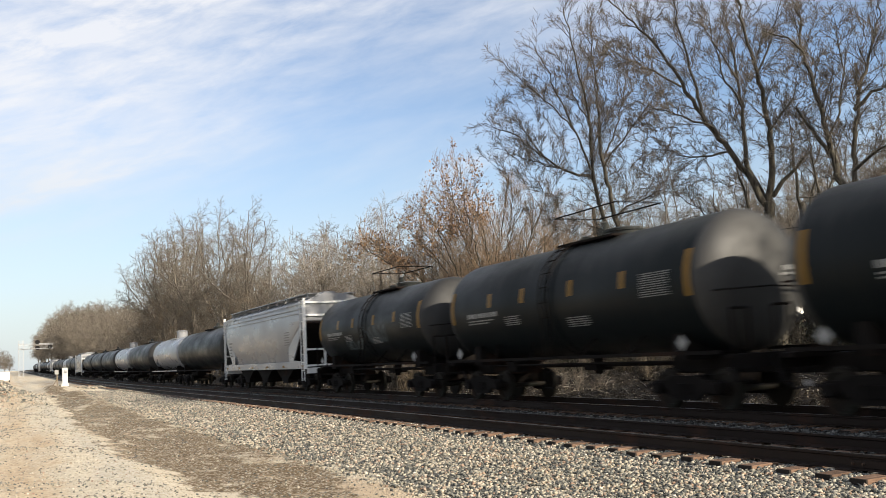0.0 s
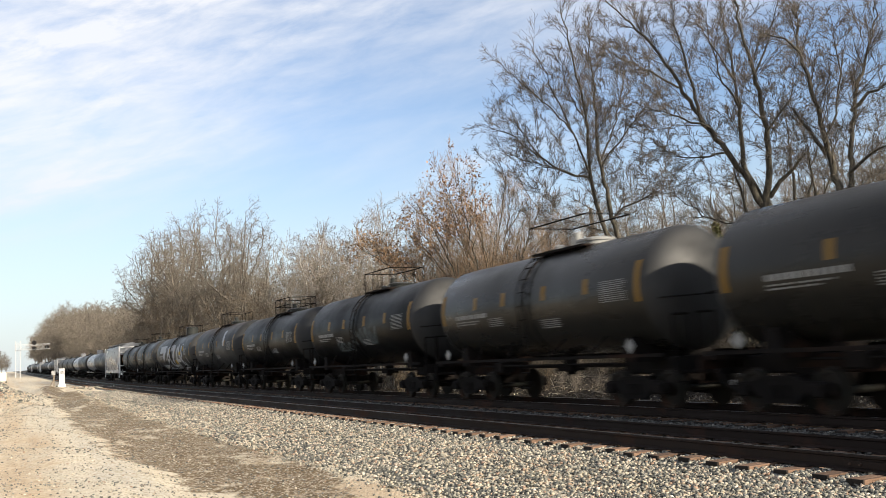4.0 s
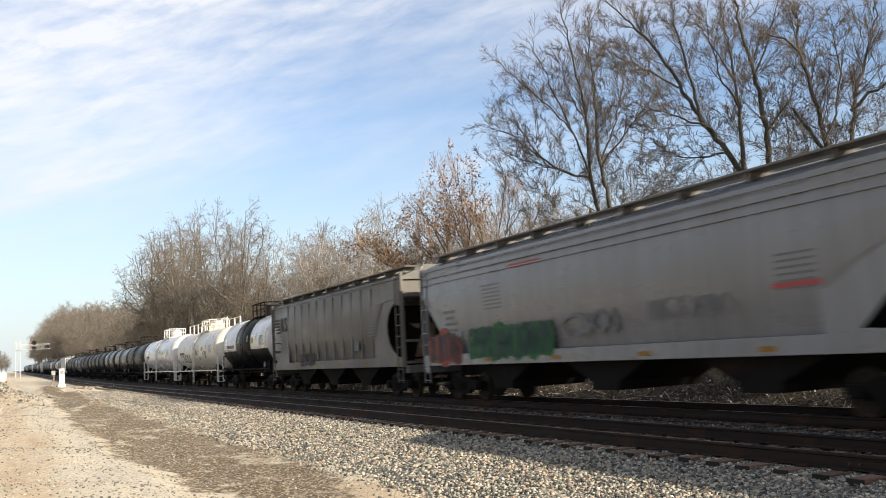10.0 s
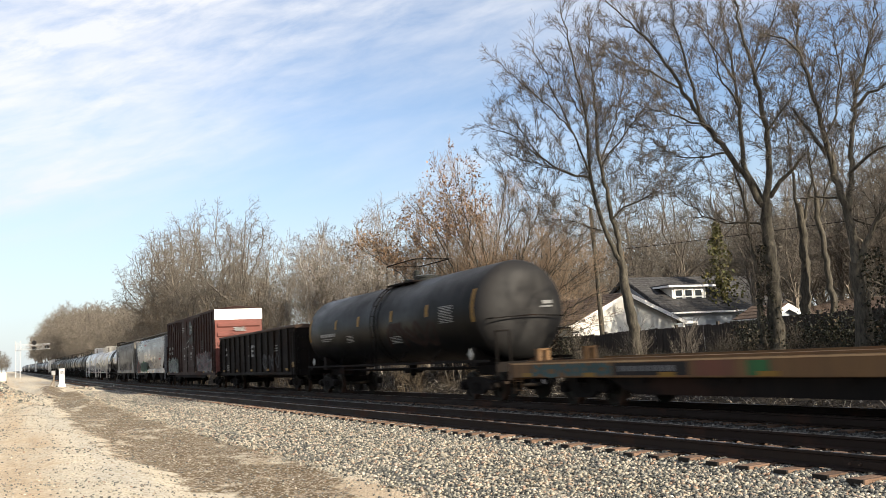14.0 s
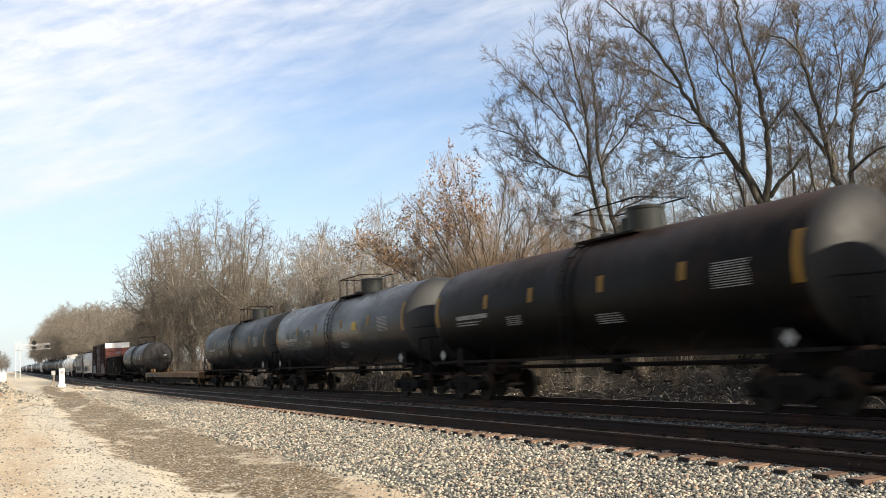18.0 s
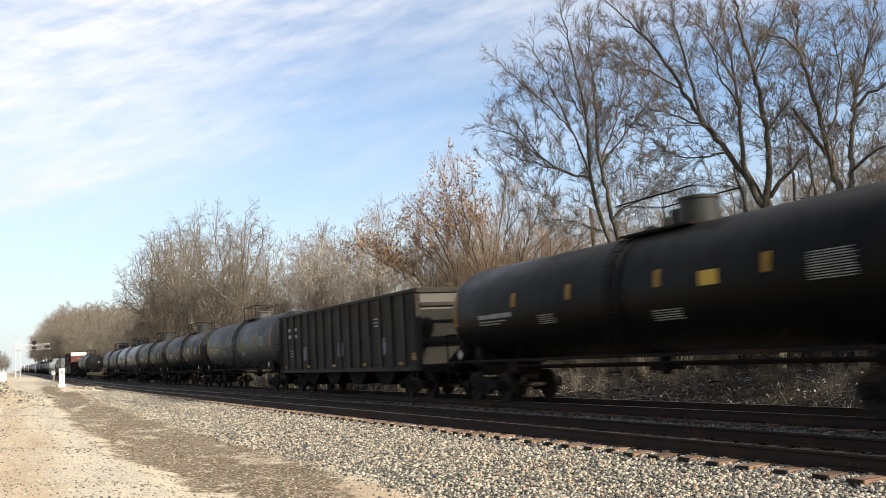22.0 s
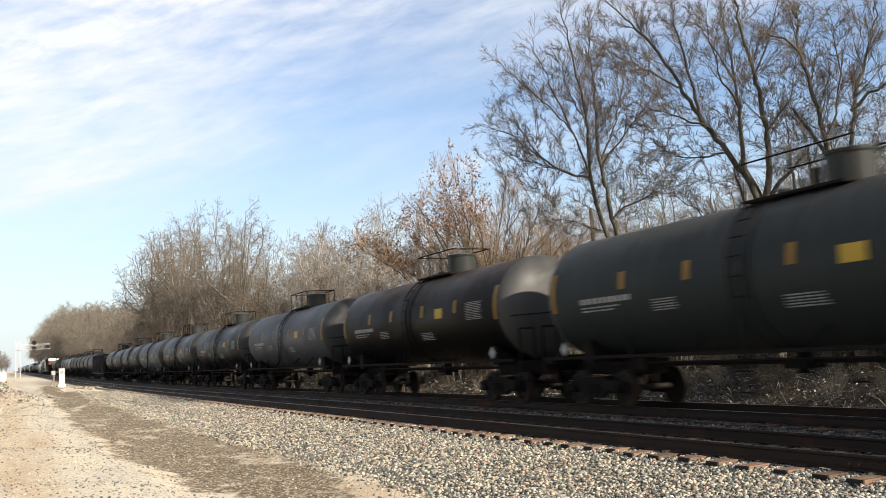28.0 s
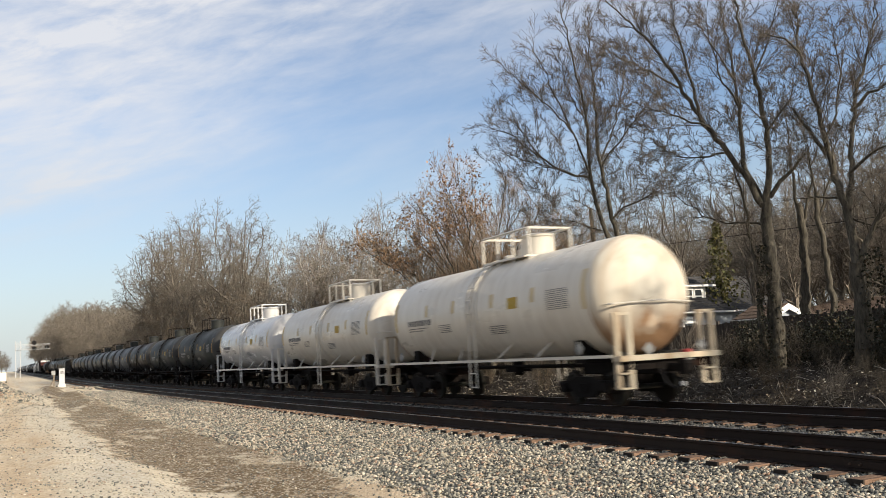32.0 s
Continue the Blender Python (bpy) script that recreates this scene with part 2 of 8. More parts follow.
    nt.links.new(mix(nt, 1.0, col, ramp(nt, fine, (0.3, 0.7), (0.7, 1.15)), "MULTIPLY"), b.inputs["Base Color"])
    M["stone"] = m
    # darker ballast stone: the train's shadow put into the colour
    m, nt, b = material("shadow_darkened_ballast_stone", 0.9)
    r = nt.nodes.new("ShaderNodeNewGeometry").outputs["Random Per Island"]
    nt.links.new(ramp(nt, r, (0, (0.03, 0.028, 0.026)), (0.55, (0.085, 0.08, 0.072)), (0.9, (0.15, 0.14, 0.12)), (1, (0.34, 0.32, 0.28))), b.inputs["Base Color"])
    M["stone_shadowed"] = m
    for key, dark, lightc in (("bark", (0.022, 0.019, 0.0145), (0.115, 0.101, 0.077)), ("bark_dark", (0.028, 0.024, 0.02), (0.095, 0.08, 0.06)), ("bark_mid", (0.065, 0.054, 0.042), (0.225, 0.195, 0.155)),
                              ("bark_pale", (0.14, 0.12, 0.095), (0.48, 0.44, 0.38)), ("twig", (0.068, 0.056, 0.043), (0.165, 0.138, 0.108)),
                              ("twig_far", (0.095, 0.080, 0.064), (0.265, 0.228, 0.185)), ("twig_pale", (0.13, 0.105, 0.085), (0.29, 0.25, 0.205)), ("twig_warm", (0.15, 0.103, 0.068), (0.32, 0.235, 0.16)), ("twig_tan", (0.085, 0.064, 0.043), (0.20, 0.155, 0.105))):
        m, nt, b = material(key, 0.9)
        c = coords(nt)
        g = noise_of(nt, scaled(nt, c, (5, 5, 1.2)), 2.5, 6, 0.65)
        g2 = noise_of(nt, c, 0.7, 3)
        col = ramp(nt, g, (0.3, dark), (0.7, lightc))
        nt.links.new(mix(nt, 1.0, col, ramp(nt, g2, (0.3, 0.7), (0.7, 1.2)), "MULTIPLY"), b.inputs["Base Color"])
        bump(nt, b, g, 0.5, 0.03)
        M[key] = m
    m, nt, b = material("dead_leaf", 0.8)
    r = nt.nodes.new("ShaderNodeNewGeometry").outputs["Random Per Island"]
    nt.links.new(ramp(nt, r, (0, (0.09, 0.05, 0.027)), (0.5, (0.24, 0.14, 0.075)), (1, (0.42, 0.265, 0.145))), b.inputs["Base Color"])
    M["leaf_dead"] = m
    m, nt, b = material("bleached_leaf_litter", 0.85)
    r = nt.nodes.new("ShaderNodeNewGeometry").outputs["Random Per Island"]
    nt.links.new(ramp(nt, r, (0, (0.025, 0.019, 0.013)), (0.55, (0.075, 0.058, 0.04)), (0.78, (0.26, 0.215, 0.16)), (1, (0.66, 0.60, 0.49))), b.inputs["Base Color"])
    M["leaf_litter"] = m
    m, nt, b = material("evergreen_leaf", 0.6)
    r = nt.nodes.new("ShaderNodeNewGeometry").outputs["Random Per Island"]
    nt.links.new(ramp(nt, r, (0, (0.008, 0.010, 0.006)), (0.6, (0.018, 0.020, 0.010)), (0.85, (0.034, 0.030, 0.014)), (1, (0.075, 0.05, 0.028))), b.inputs["Base Color"])
    M["leaf_green"] = m
    m, nt, b = material("pine_needles", 0.7)
    r = nt.nodes.new("ShaderNodeNewGeometry").outputs["Random Per Island"]
    nt.links.new(ramp(nt, r, (0, (0.045, 0.05, 0.015)), (0.6, (0.10, 0.095, 0.03)), (1, (0.19, 0.155, 0.055))), b.inputs["Base Color"])
    M["needle"] = m
    m, nt, b = material("dry_grass", 0.9)
    r = nt.nodes.new("ShaderNodeNewGeometry").outputs["Random Per Island"]
    nt.links.new(ramp(nt, r, (0, (0.018, 0.014, 0.011)), (0.6, (0.045, 0.035, 0.026)), (0.85, (0.13, 0.11, 0.085)), (1, (0.55, 0.50, 0.42))), b.inputs["Base Color"])
    M["brush"] = m
    M["fence"] = paint("dark_weathered_fence_board", (0.055, 0.045, 0.038), 0.85, (0.02, 0.018, 0.015), 0.6)
    M["siding_white"] = paint("white_clapboard_paint", (0.78, 0.76, 0.70), 0.6, (0.5, 0.47, 0.42), 0.25)
    M["siding_blue"] = paint("grey_blue_clapboard_paint", (0.30, 0.33, 0.37), 0.7, (0.2, 0.2, 0.2), 0.3)
    M["trim_white"] = paint("white_trim_paint", (0.8, 0.79, 0.76), 0.5, (0.5, 0.48, 0.45), 0.2)
    M["roof_brown"] = stony("brown_asphalt_shingle", (0.075, 0.05, 0.036), (0.12, 0.082, 0.058), (0.16, 0.112, 0.08), 7, 0.95, 0.3)
    M["roof_tan"] = stony("sun_faded_brown_shingle", (0.17, 0.12, 0.085), (0.25, 0.185, 0.135), (0.30, 0.225, 0.17), 7, 0.95, 0.3)
    M["roof_grey"] = stony("grey_asphalt_shingle", (0.03, 0.029, 0.029), (0.048, 0.046, 0.045), (0.07, 0.067, 0.066), 7, 0.95, 0.3)
    m, nt, b = material("window_glass", 0.06)
    b.inputs["Base Color"].default_value = (0.03, 0.035, 0.04, 1)
    M["glass"] = m
    M["concrete"] = stony("pale_concrete", (0.4, 0.39, 0.36), (0.5, 0.48, 0.45), (0.6, 0.58, 0.54), 30, 0.9, 0.2)
    # paler than the posts, whose darker tone stands for shadowed edges
    M["coal_panel"] = paint("grimy_grey_side_sheet", (0.029, 0.028, 0.0255), 0.7, (0.022, 0.02, 0.018), 0.6)
    # paler than the sides: the light on the open hopper's end put into colour
    M["coal_end"] = paint("pale_grey_end_sheet", (0.075, 0.072, 0.066), 0.7, (0.08, 0.075, 0.065), 0.6)
    M["tag_smear"] = paint("washed_pale_teal_spray", (0.082, 0.098, 0.10), 0.7, (0.03, 0.036, 0.036), 0.9)
    M["gloss_black"] = paint("glossy_black_tank_paint", (0.012, 0.0125, 0.014), 0.26, (0.02, 0.018, 0.016), 0.4)
    M["tag_faint"] = paint("faint_grey_spray_paint", (0.055, 0.055, 0.058), 0.7, (0.02, 0.02, 0.02), 0.8)
    # dusty ends of dark tanks, paler than the shells to carry their sunlight
    M["head_pale"] = paint("pale_dusty_sunlit_tank_end", (0.027, 0.026, 0.0235), 0.62, (0.018, 0.016, 0.014), 0.6, spec=0.62)
    M["head_grey"] = paint("dusty_sunlit_tank_end", (0.014, 0.014, 0.0135), 0.62, (0.011, 0.010, 0.009), 0.6, spec=0.56)
    # brighter copy of the boxcar red: sunlight on the ends put into the colour
    M["boxcar_end"] = paint("sunlit_oxide_red_end_paint", (0.165, 0.058, 0.046), 0.6, (0.11, 0.05, 0.038), 0.5)
    M["edge_rust"] = paint("bright_worn_rust", (0.42, 0.27, 0.14), 0.7, (0.2, 0.12, 0.07), 0.5)
    M["top_rust"] = paint("rusted_top_chord", (0.06, 0.037, 0.025), 0.7, (0.035, 0.022, 0.017), 0.5)
    M["tag_teal"] = paint("faded_teal_spray_paint", (0.045, 0.085, 0.085), 0.7, (0.05, 0.05, 0.045), 0.6)
    M["rust_dull"] = paint("dull_red_primer", (0.14, 0.055, 0.035), 0.7, (0.09, 0.05, 0.03), 0.6)
    M["tie_pale"] = paint("grey_weathered_timber", (0.20, 0.16, 0.11), 0.85, (0.1, 0.08, 0.06), 0.5)
    M["head_dark"] = paint("dusty_black_tank_end", (0.013, 0.012, 0.011), 0.62, (0.012, 0.0095, 0.008), 0.6, spec=0.36)
    M["head_rusty"] = paint("rust_streaked_white_end", (0.54, 0.495, 0.41), 0.5, (0.36, 0.26, 0.16), 0.7, foot=(0.27, 0.14, 0.06))
    M["post_worn"] = paint("rust_stained_cream_steel", (0.50, 0.44, 0.34), 0.55, (0.30, 0.19, 0.09), 0.8)
    M["stripe_tan"] = paint("dull_tan_stripe", (0.50, 0.38, 0.19), 0.5, (0.4, 0.35, 0.28), 0.4)
    m, nt, b = material("slate_paint_with_dark_runs", 0.45, spec=0.10)
    c = coords(nt)
    zz = nt.nodes.new("ShaderNodeSeparateXYZ")
    nt.links.new(c, zz.inputs[0])
    runs = noise_of(nt, scaled(nt, c, (0.5, 0.75, 0.55)), 1.0, 7, 0.6, 0.5)
    field = calc(nt, "ADD", calc(nt, "MULTIPLY", zz.outputs[2], 0.17), calc(nt, "MULTIPLY", calc(nt, "SUBTRACT", runs, 0.5), 0.85))
    nt.links.new(mix(nt, ramp(nt, field, (0.49, 0.0), (0.515, 1.0)), (0.036, 0.042, 0.046), (0.0055, 0.0068, 0.007)), b.inputs["Base Color"])
    bump(nt, b, runs, 0.1, 0.02)
    M["blotched"] = m
    M["bead"] = paint("bright_galvanised_steel", (0.5, 0.5, 0.5), 0.4)
    # ground: pale gravel road, damp brown soil in the dip, leaf litter beyond the tracks
    m, nt, b = material("gravel_and_soil", 0.95)
    c = coords(nt)
    sep = nt.nodes.new("ShaderNodeSeparateXYZ")
    nt.links.new(c, sep.inputs[0])
    v = node(nt, "ShaderNodeTexVoronoi", Scale=26.0)
    nt.links.new(c, v.inputs["Vector"])
    pebble = ramp(nt, v.outputs["Color"], (0.1, (0.27, 0.225, 0.155)), (0.45, (0.48, 0.42, 0.325)), (0.75, (0.60, 0.53, 0.42)), (0.95, (0.76, 0.70, 0.59)))
    n1 = noise_of(nt, scaled(nt, c, (1, 0.35, 1)), 0.5, 6, 0.6)
    n2 = noise_of(nt, c, 7.0, 5, 0.65)
    sand = mix(nt, ramp(nt, n2, (0.35, 0.0), (0.7, 0.8)), pebble, (0.62, 0.54, 0.40))
    sand = mix(nt, ramp(nt, n1, (0.5, 0.0), (0.62, 0.6)), sand, (0.55, 0.475, 0.35))
    n3 = noise_of(nt, scaled(nt, c, (1, 0.22, 1)), 0.45, 5, 0.6)
    sand = mix(nt, ramp(nt, n3, (0.50, 0.0), (0.62, 0.65)), sand, (0.42, 0.30, 0.185))
    n4 = noise_of(nt, c, 1.6, 7, 0.68)
    n5 = noise_of(nt, scaled(nt, c, (1, 0.5, 1)), 0.75, 6, 0.7)
    # bluish crusher run and rusty clay in long smears on the road
    grey = calc(nt, "MULTIPLY", ramp(nt, calc(nt, "ADD", calc(nt, "ABSOLUTE", calc(nt, "SUBTRACT", sep.outputs[0], 1.9)), calc(nt, "MULTIPLY", calc(nt, "SUBTRACT", n5, 0.5), 3.0)), (0.1, 0.35), (0.5, 0.0)), ramp(nt, v.outputs["Color"], (0.3, 0.4), (0.7, 1.0)))
    sand = mix(nt, grey, sand, ramp(nt, v.outputs["Color"], (0.2, (0.16, 0.165, 0.165)), (0.8, (0.40, 0.405, 0.39))))
    clay = ramp(nt, calc(nt, "ADD", calc(nt, "ABSOLUTE", calc(nt, "SUBTRACT", sep.outputs[0], 0.2)), calc(nt, "MULTIPLY", calc(nt, "SUBTRACT", n4, 0.5), 3.4)), (0.2, 0.6), (0.9, 0.0))
    clay = calc(nt, "MULTIPLY", clay, ramp(nt, calc(nt, "MULTIPLY", sep.outputs[1], 0.02), (0.22, 0.0), (0.32, 1.0)))
    sand = mix(nt, clay, sand, mix(nt, ramp(nt, n2, (0.4, 0.0), (0.6, 1.0)), (0.36, 0.25, 0.15), (0.56, 0.44, 0.295)))
    soil = ramp(nt, n2, (0.3, (0.076, 0.052, 0.029)), (0.62, (0.168, 0.118, 0.064)))
    soil = mix(nt, ramp(nt, v.outputs["Color"], (0.66, 0.0), (0.7, 0.8)), soil, (0.46, 0.40, 0.31))
    dist = calc(nt, "ABSOLUTE", calc(nt, "SUBTRACT", sep.outputs[0], 4.1))
    dist = calc(nt, "ADD", dist, calc(nt, "MULTIPLY", calc(nt, "SUBTRACT", n4, 0.5), 3.2))
    dist = calc(nt, "ADD", dist, calc(nt, "MULTIPLY", calc(nt, "SUBTRACT", n1, 0.5), 2.4))
    near_end = calc(nt, "MULTIPLY", calc(nt, "MAXIMUM", calc(nt, "SUBTRACT", 17.0, sep.outputs[1]), 0.0), 0.28)
    far_end = calc(nt, "MULTIPLY", calc(nt, "MAXIMUM", calc(nt, "SUBTRACT", sep.outputs[1], 60.0), 0.0), 0.025)
    dist = calc(nt, "ADD", dist, calc(nt, "ADD", near_end, far_end))
    wet = ramp(nt, calc(nt, "MULTIPLY", dist, 0.4), (0.56, 1.0), (0.68, 0.0))
    islands = ramp(nt, n5, (0.55, 1.0), (0.62, 0.25))
    wet = calc(nt, "MULTIPLY", wet, islands)
    road = mix(nt, wet, sand, soil)
    litter = ramp(nt, n2, (0.3, (0.018, 0.015, 0.011)), (0.55, (0.05, 0.04, 0.03)), (0.75, (0.12, 0.095, 0.07)))
    right = ramp(nt, calc(nt, "MULTIPLY", sep.outputs[0], 0.05), (0.79, 0.0), (0.83, 1.0))
    out = mix(nt, right, road, litter)
    nt.links.new(out, b.inputs["Base Color"])
    bump(nt, b, calc(nt, "ADD", v.outputs["Distance"], calc(nt, "MULTIPLY", n2, 1.2)), 0.8, 0.035)
    M["ground"] = m


make_materials()

# ---- mesh helpers ----


class Shape:
    """Collects vertices and faces of one part."""

    def __init__(self):
        self.v, self.f = [], []

    def add(self, verts, faces):
        o = len(self.v)
        self.v.extend(tuple(p) for p in verts)
        self.f.extend(tuple(i + o for i in face) for face in faces)
        return self

    def box(self, x, y, z, sx, sy, sz, cut=0.0):
        """A box about its centre, its long edges cut off if asked."""
        hx, hy, hz = sx / 2, sy / 2, sz / 2
        if cut <= 0:
            self.add([(x + a * hx, y + b * hy, z + c * hz) for a in (-1, 1) for b in (-1, 1) for c in (-1, 1)],
                     [(0, 1, 3, 2), (4, 6, 7, 5), (0, 4, 5, 1), (2, 3, 7, 6), (0, 2, 6, 4), (1, 5, 7, 3)])
            return self
        ring = [(-hx + cut, -hz), (hx - cut, -hz), (hx, -hz + cut), (hx, hz - cut), (hx - cut, hz), (-hx + cut, hz), (-hx, hz - cut), (-hx, -hz + cut)]
        n = 8
        self.add([(x + a, y + s * hy, z + c) for s in (-1, 1) for a, c in ring],
                 [tuple(reversed(range(n))) if False else tuple(range(n)), tuple(range(2 * n - 1, n - 1, -1))] +
                 [(i, n + i, n + (i + 1) % n, (i + 1) % n) for i in range(n)])
        return self

    def prism(self, outline, y0, y1):
        """An outline of (x, z) drawn out along y."""
        n = len(outline)
        self.add([(a, y, c) for y in (y0, y1) for a, c in outline],
                 [tuple(range(n)), tuple(range(2 * n - 1, n - 1, -1))] + [(i, n + i, n + (i + 1) % n, (i + 1) % n) for i in range(n)])
        return self

    def slab(self, outline, x0, x1):
        """An outline of (y, z) drawn out along x."""
        n = len(outline)
        self.add([(x, a, c) for x in (x0, x1) for a, c in outline],
                 [tuple(range(n)), tuple(range(2 * n - 1, n - 1, -1))] + [(i, n + i, n + (i + 1) % n, (i + 1) % n) for i in range(n)])
        return self

    def tube(self, path, radii, n=6, cap=True):
        path = [Vector(p) for p in path]
        if not hasattr(radii, "__len__"):
            radii = [radii] * len(path)
        o = len(self.v)
        for i, p in enumerate(path):
            d = (path[min(i + 1, len(path) - 1)] - path[max(i - 1, 0)]).normalized()
            a = d.orthogonal().normalized() if i == 0 else (a - d * a.dot(d)).normalized()
            b = d.cross(a)
            for k in range(n):
                t = 2 * math.pi * k / n
                self.v.append(tuple(p + (a * math.cos(t) + b * math.sin(t)) * radii[i]))
        for i in range(len(path) - 1):
            for k in range(n):
                q, r = o + i * n + k, o + i * n + (k + 1) % n
                self.f.append((q, r, r + n, q + n))
        if cap:
            self.f.append(tuple(o + k for k in reversed(range(n))))
            self.f.append(tuple(o + (len(path) - 1) * n + k for k in range(n)))
        return self

    def lathe_y(self, profile, n=40, a0=0.0, a1=2 * math.pi, x=0.0, z=0.0):
        """A profile of (y, radius) turned about an axis along y."""
        o, full = len(self.v), abs(a1 - a0) > 6.28
        m = n if full else n + 1
        for y, r in profile:
            for k in range(m):
                t = a0 + (a1 - a0) * k / n
                self.v.append((x + r * math.sin(t), y, z + r * math.cos(t)))
        for i in range(len(profile) - 1):
            for k in range(n):
                k2 = (k + 1) % m
                self.f.append((o + i * m + k, o + i * m + k2, o + (i + 1) * m + k2, o + (i + 1) * m + k))
        return self

    def lathe_z(self, profile, n=20, x=0.0, y=0.0):
        o = len(self.v)
        for z, r in profile:
            for k in range(n):
                t = 2 * math.pi * k / n
                self.v.append((x + r * math.cos(t), y + r * math.sin(t), z))
        for i in range(len(profile) - 1):
            for k in range(n):
                k2 = (k + 1) % n
                self.f.append((o + i * n + k, o + i * n + k2, o + (i + 1) * n + k2, o + (i + 1) * n + k))
        self.f.append(tuple(o + (len(profile) - 1) * n + k for k in range(n)))
        return self

    def lathe_x(self, profile, n=20, y=0.0, z=0.0):
        o = len(self.v)
        for x, r in profile:
            for k in range(n):
                t = 2 * math.pi * k / n
                self.v.append((x, y + r * math.cos(t), z + r * math.sin(t)))
        for i in range(len(profile) - 1):
            for k in range(n):
                k2 = (k + 1) % n
                self.f.append((o + i * n + k, o + i * n + k2, o + (i + 1) * n + k2, o + (i + 1) * n + k))
        for j in (0, len(profile) - 1):
            self.f.append(tuple(o + j * n + k for k in range(n)))
        return self

    def mesh(self, name, mat, smooth=False):
        me = bpy.data.meshes.new(name)
        me.from_pydata(self.v, [], self.f)
        me.materials.append(mat)
        if smooth:
            me.polygons.foreach_set("use_smooth", [True] * len(me.polygons))
            me.set_sharp_from_angle(angle=radians(38))
        me.update()
        return me


def part(name, shape, mat, parent, label="", smooth=False, at=None):
    """Links a shape, or a mesh made before, as one part under a thing or a part."""
    me = shape if isinstance(shape, bpy.types.Mesh) else shape.mesh(name, mat, smooth)
    ob = new(name, me)
    ob.parent = parent
    if at is not None:
        ob.location = at
    if label:
        ob["label"] = label
    if name in ("lettering", "data_block", "notice_panel", "end_lettering"):
        ob["kind"] = "stuff"
    return ob


def thing(name, label, category, group="", kind="", at=(0, 0, 0), rz=0.0, shape=None, mat=None, smooth=False):
    ob = new(name, shape.mesh(name, mat, smooth) if shape else None)
    ob.location, ob.rotation_euler = at, (0, 0, radians(rz))
    return tagged(ob, label, category, group, kind)


def numpy_mesh(name, verts, faces, mat, smooth=False):
    """A mesh from arrays whose faces all have the same count of corners."""
    verts, faces = np.asarray(verts, np.float32), np.asarray(faces, np.int32)
    me = bpy.data.meshes.new(name)
    k = faces.shape[1]
    me.vertices.add(len(verts))
    me.vertices.foreach_set("co", verts.ravel())
    me.loops.add(faces.size)
    me.loops.foreach_set("vertex_index", faces.ravel())
    me.polygons.add(len(faces))
    me.polygons.foreach_set("loop_start", np.arange(0, faces.size, k, dtype=np.int32))
    if smooth:
        me.polygons.foreach_set("use_smooth", np.ones(len(faces), bool))
    me.materials.append(mat)
    me.update(calc_edges=True)
    me.validate()
    return me


# ---- ground ----


def smooth_step(a, b, t):
    t = np.clip((t - a) / (b - a), 0, 1)
    return t * t * (3 - 2 * t)


def grade_np(y):
    return 0.0088 * 30 * np.log1p(np.exp(np.minimum(40.0, (y - 95) / 30)))


def ground_z(x, y):
    """Height of the ground sheet."""
    x, y = np.asarray(x, float), np.asarray(y, float)
    far = smooth_step(25, 85, y)
    ditch = -0.62 + 0.42 * far
    road = -0.22 + 0.10 * np.sin(y * 0.11 + 1) * smooth_step(12, 30, y)
    z = road + (ditch - road) * smooth_step(1.2, 3.4, x)
    bed = -0.30
    z = z + (bed - z) * smooth_step(5.7, 8.45, x)
    toe = -0.62
    z = z + (toe - z) * smooth_step(15.5, 17.2, x)
    bank = 0.35 + 0.25 * np.sin(y * 0.13) * 0.5
    z = z + (bank - z) * smooth_step(17.6, 22.5, x)
    z = z + 0.035 * np.sin(x * 2.3 + y * 0.9) * np.sin(y * 1.7 - x) * (np.abs(x - 11.5) > 5) * smooth_step(-60, 2, -np.abs(y - 30))
    # a heap of spread gravel beside the road, further on
    z = z + 1.25 * np.exp(-((x + 0.5) / 1.7) ** 2 - ((y - 76) / 12) ** 2)
    z = z + 0.45 * np.exp(-((x - 4.4) / 1.6) ** 2 - ((y - 100) / 10) ** 2)
    z = z + 0.14 * np.exp(-((x - 1.0) / 1.4) ** 2) * np.sin(y * 0.62 + x) * smooth_step(14, 20, y) * smooth_step(-60, -40, -y)
    far_lumps = smooth_step(40, 60, y) * smooth_step(-170, -120, -y) * (x < 5.5) * (x > -6)
    z = z + far_lumps * (0.16 * np.sin(x * 1.9 + y * 0.21) + 0.12 * np.sin(y * 0.33 - x * 1.1))
    return z + grade_np(y)


def make_ground():
    xs = np.concatenate([np.linspace(-600, -30, 12), np.linspace(-24, -3, 10), np.linspace(-2, 26, 90), np.linspace(28, 60, 12), np.linspace(80, 700, 12)])
    ys = np.concatenate([np.linspace(-400, -20, 10), np.linspace(-14, 4, 12), np.linspace(5, 60, 170), np.linspace(61, 130, 70), np.linspace(140, 400, 40), np.linspace(430, 1900, 30)])
    gx, gy = np.meshgrid(xs, ys)
    gz = ground_z(gx, gy)
    nx, ny = len(xs), len(ys)
    i = (np.arange(ny - 1)[:, None] * nx + np.arange(nx - 1)[None, :]).ravel()
    faces = np.stack([i, i + 1, i + 1 + nx, i + nx], 1)
    me = numpy_mesh("ground", np.stack([gx, gy, gz], -1).reshape(-1, 3), faces, MAT["ground"], True)
    tagged(new("ground", me), "pale gravel road, damp brown ditch and leaf-strewn bank", "ground", kind="structure")


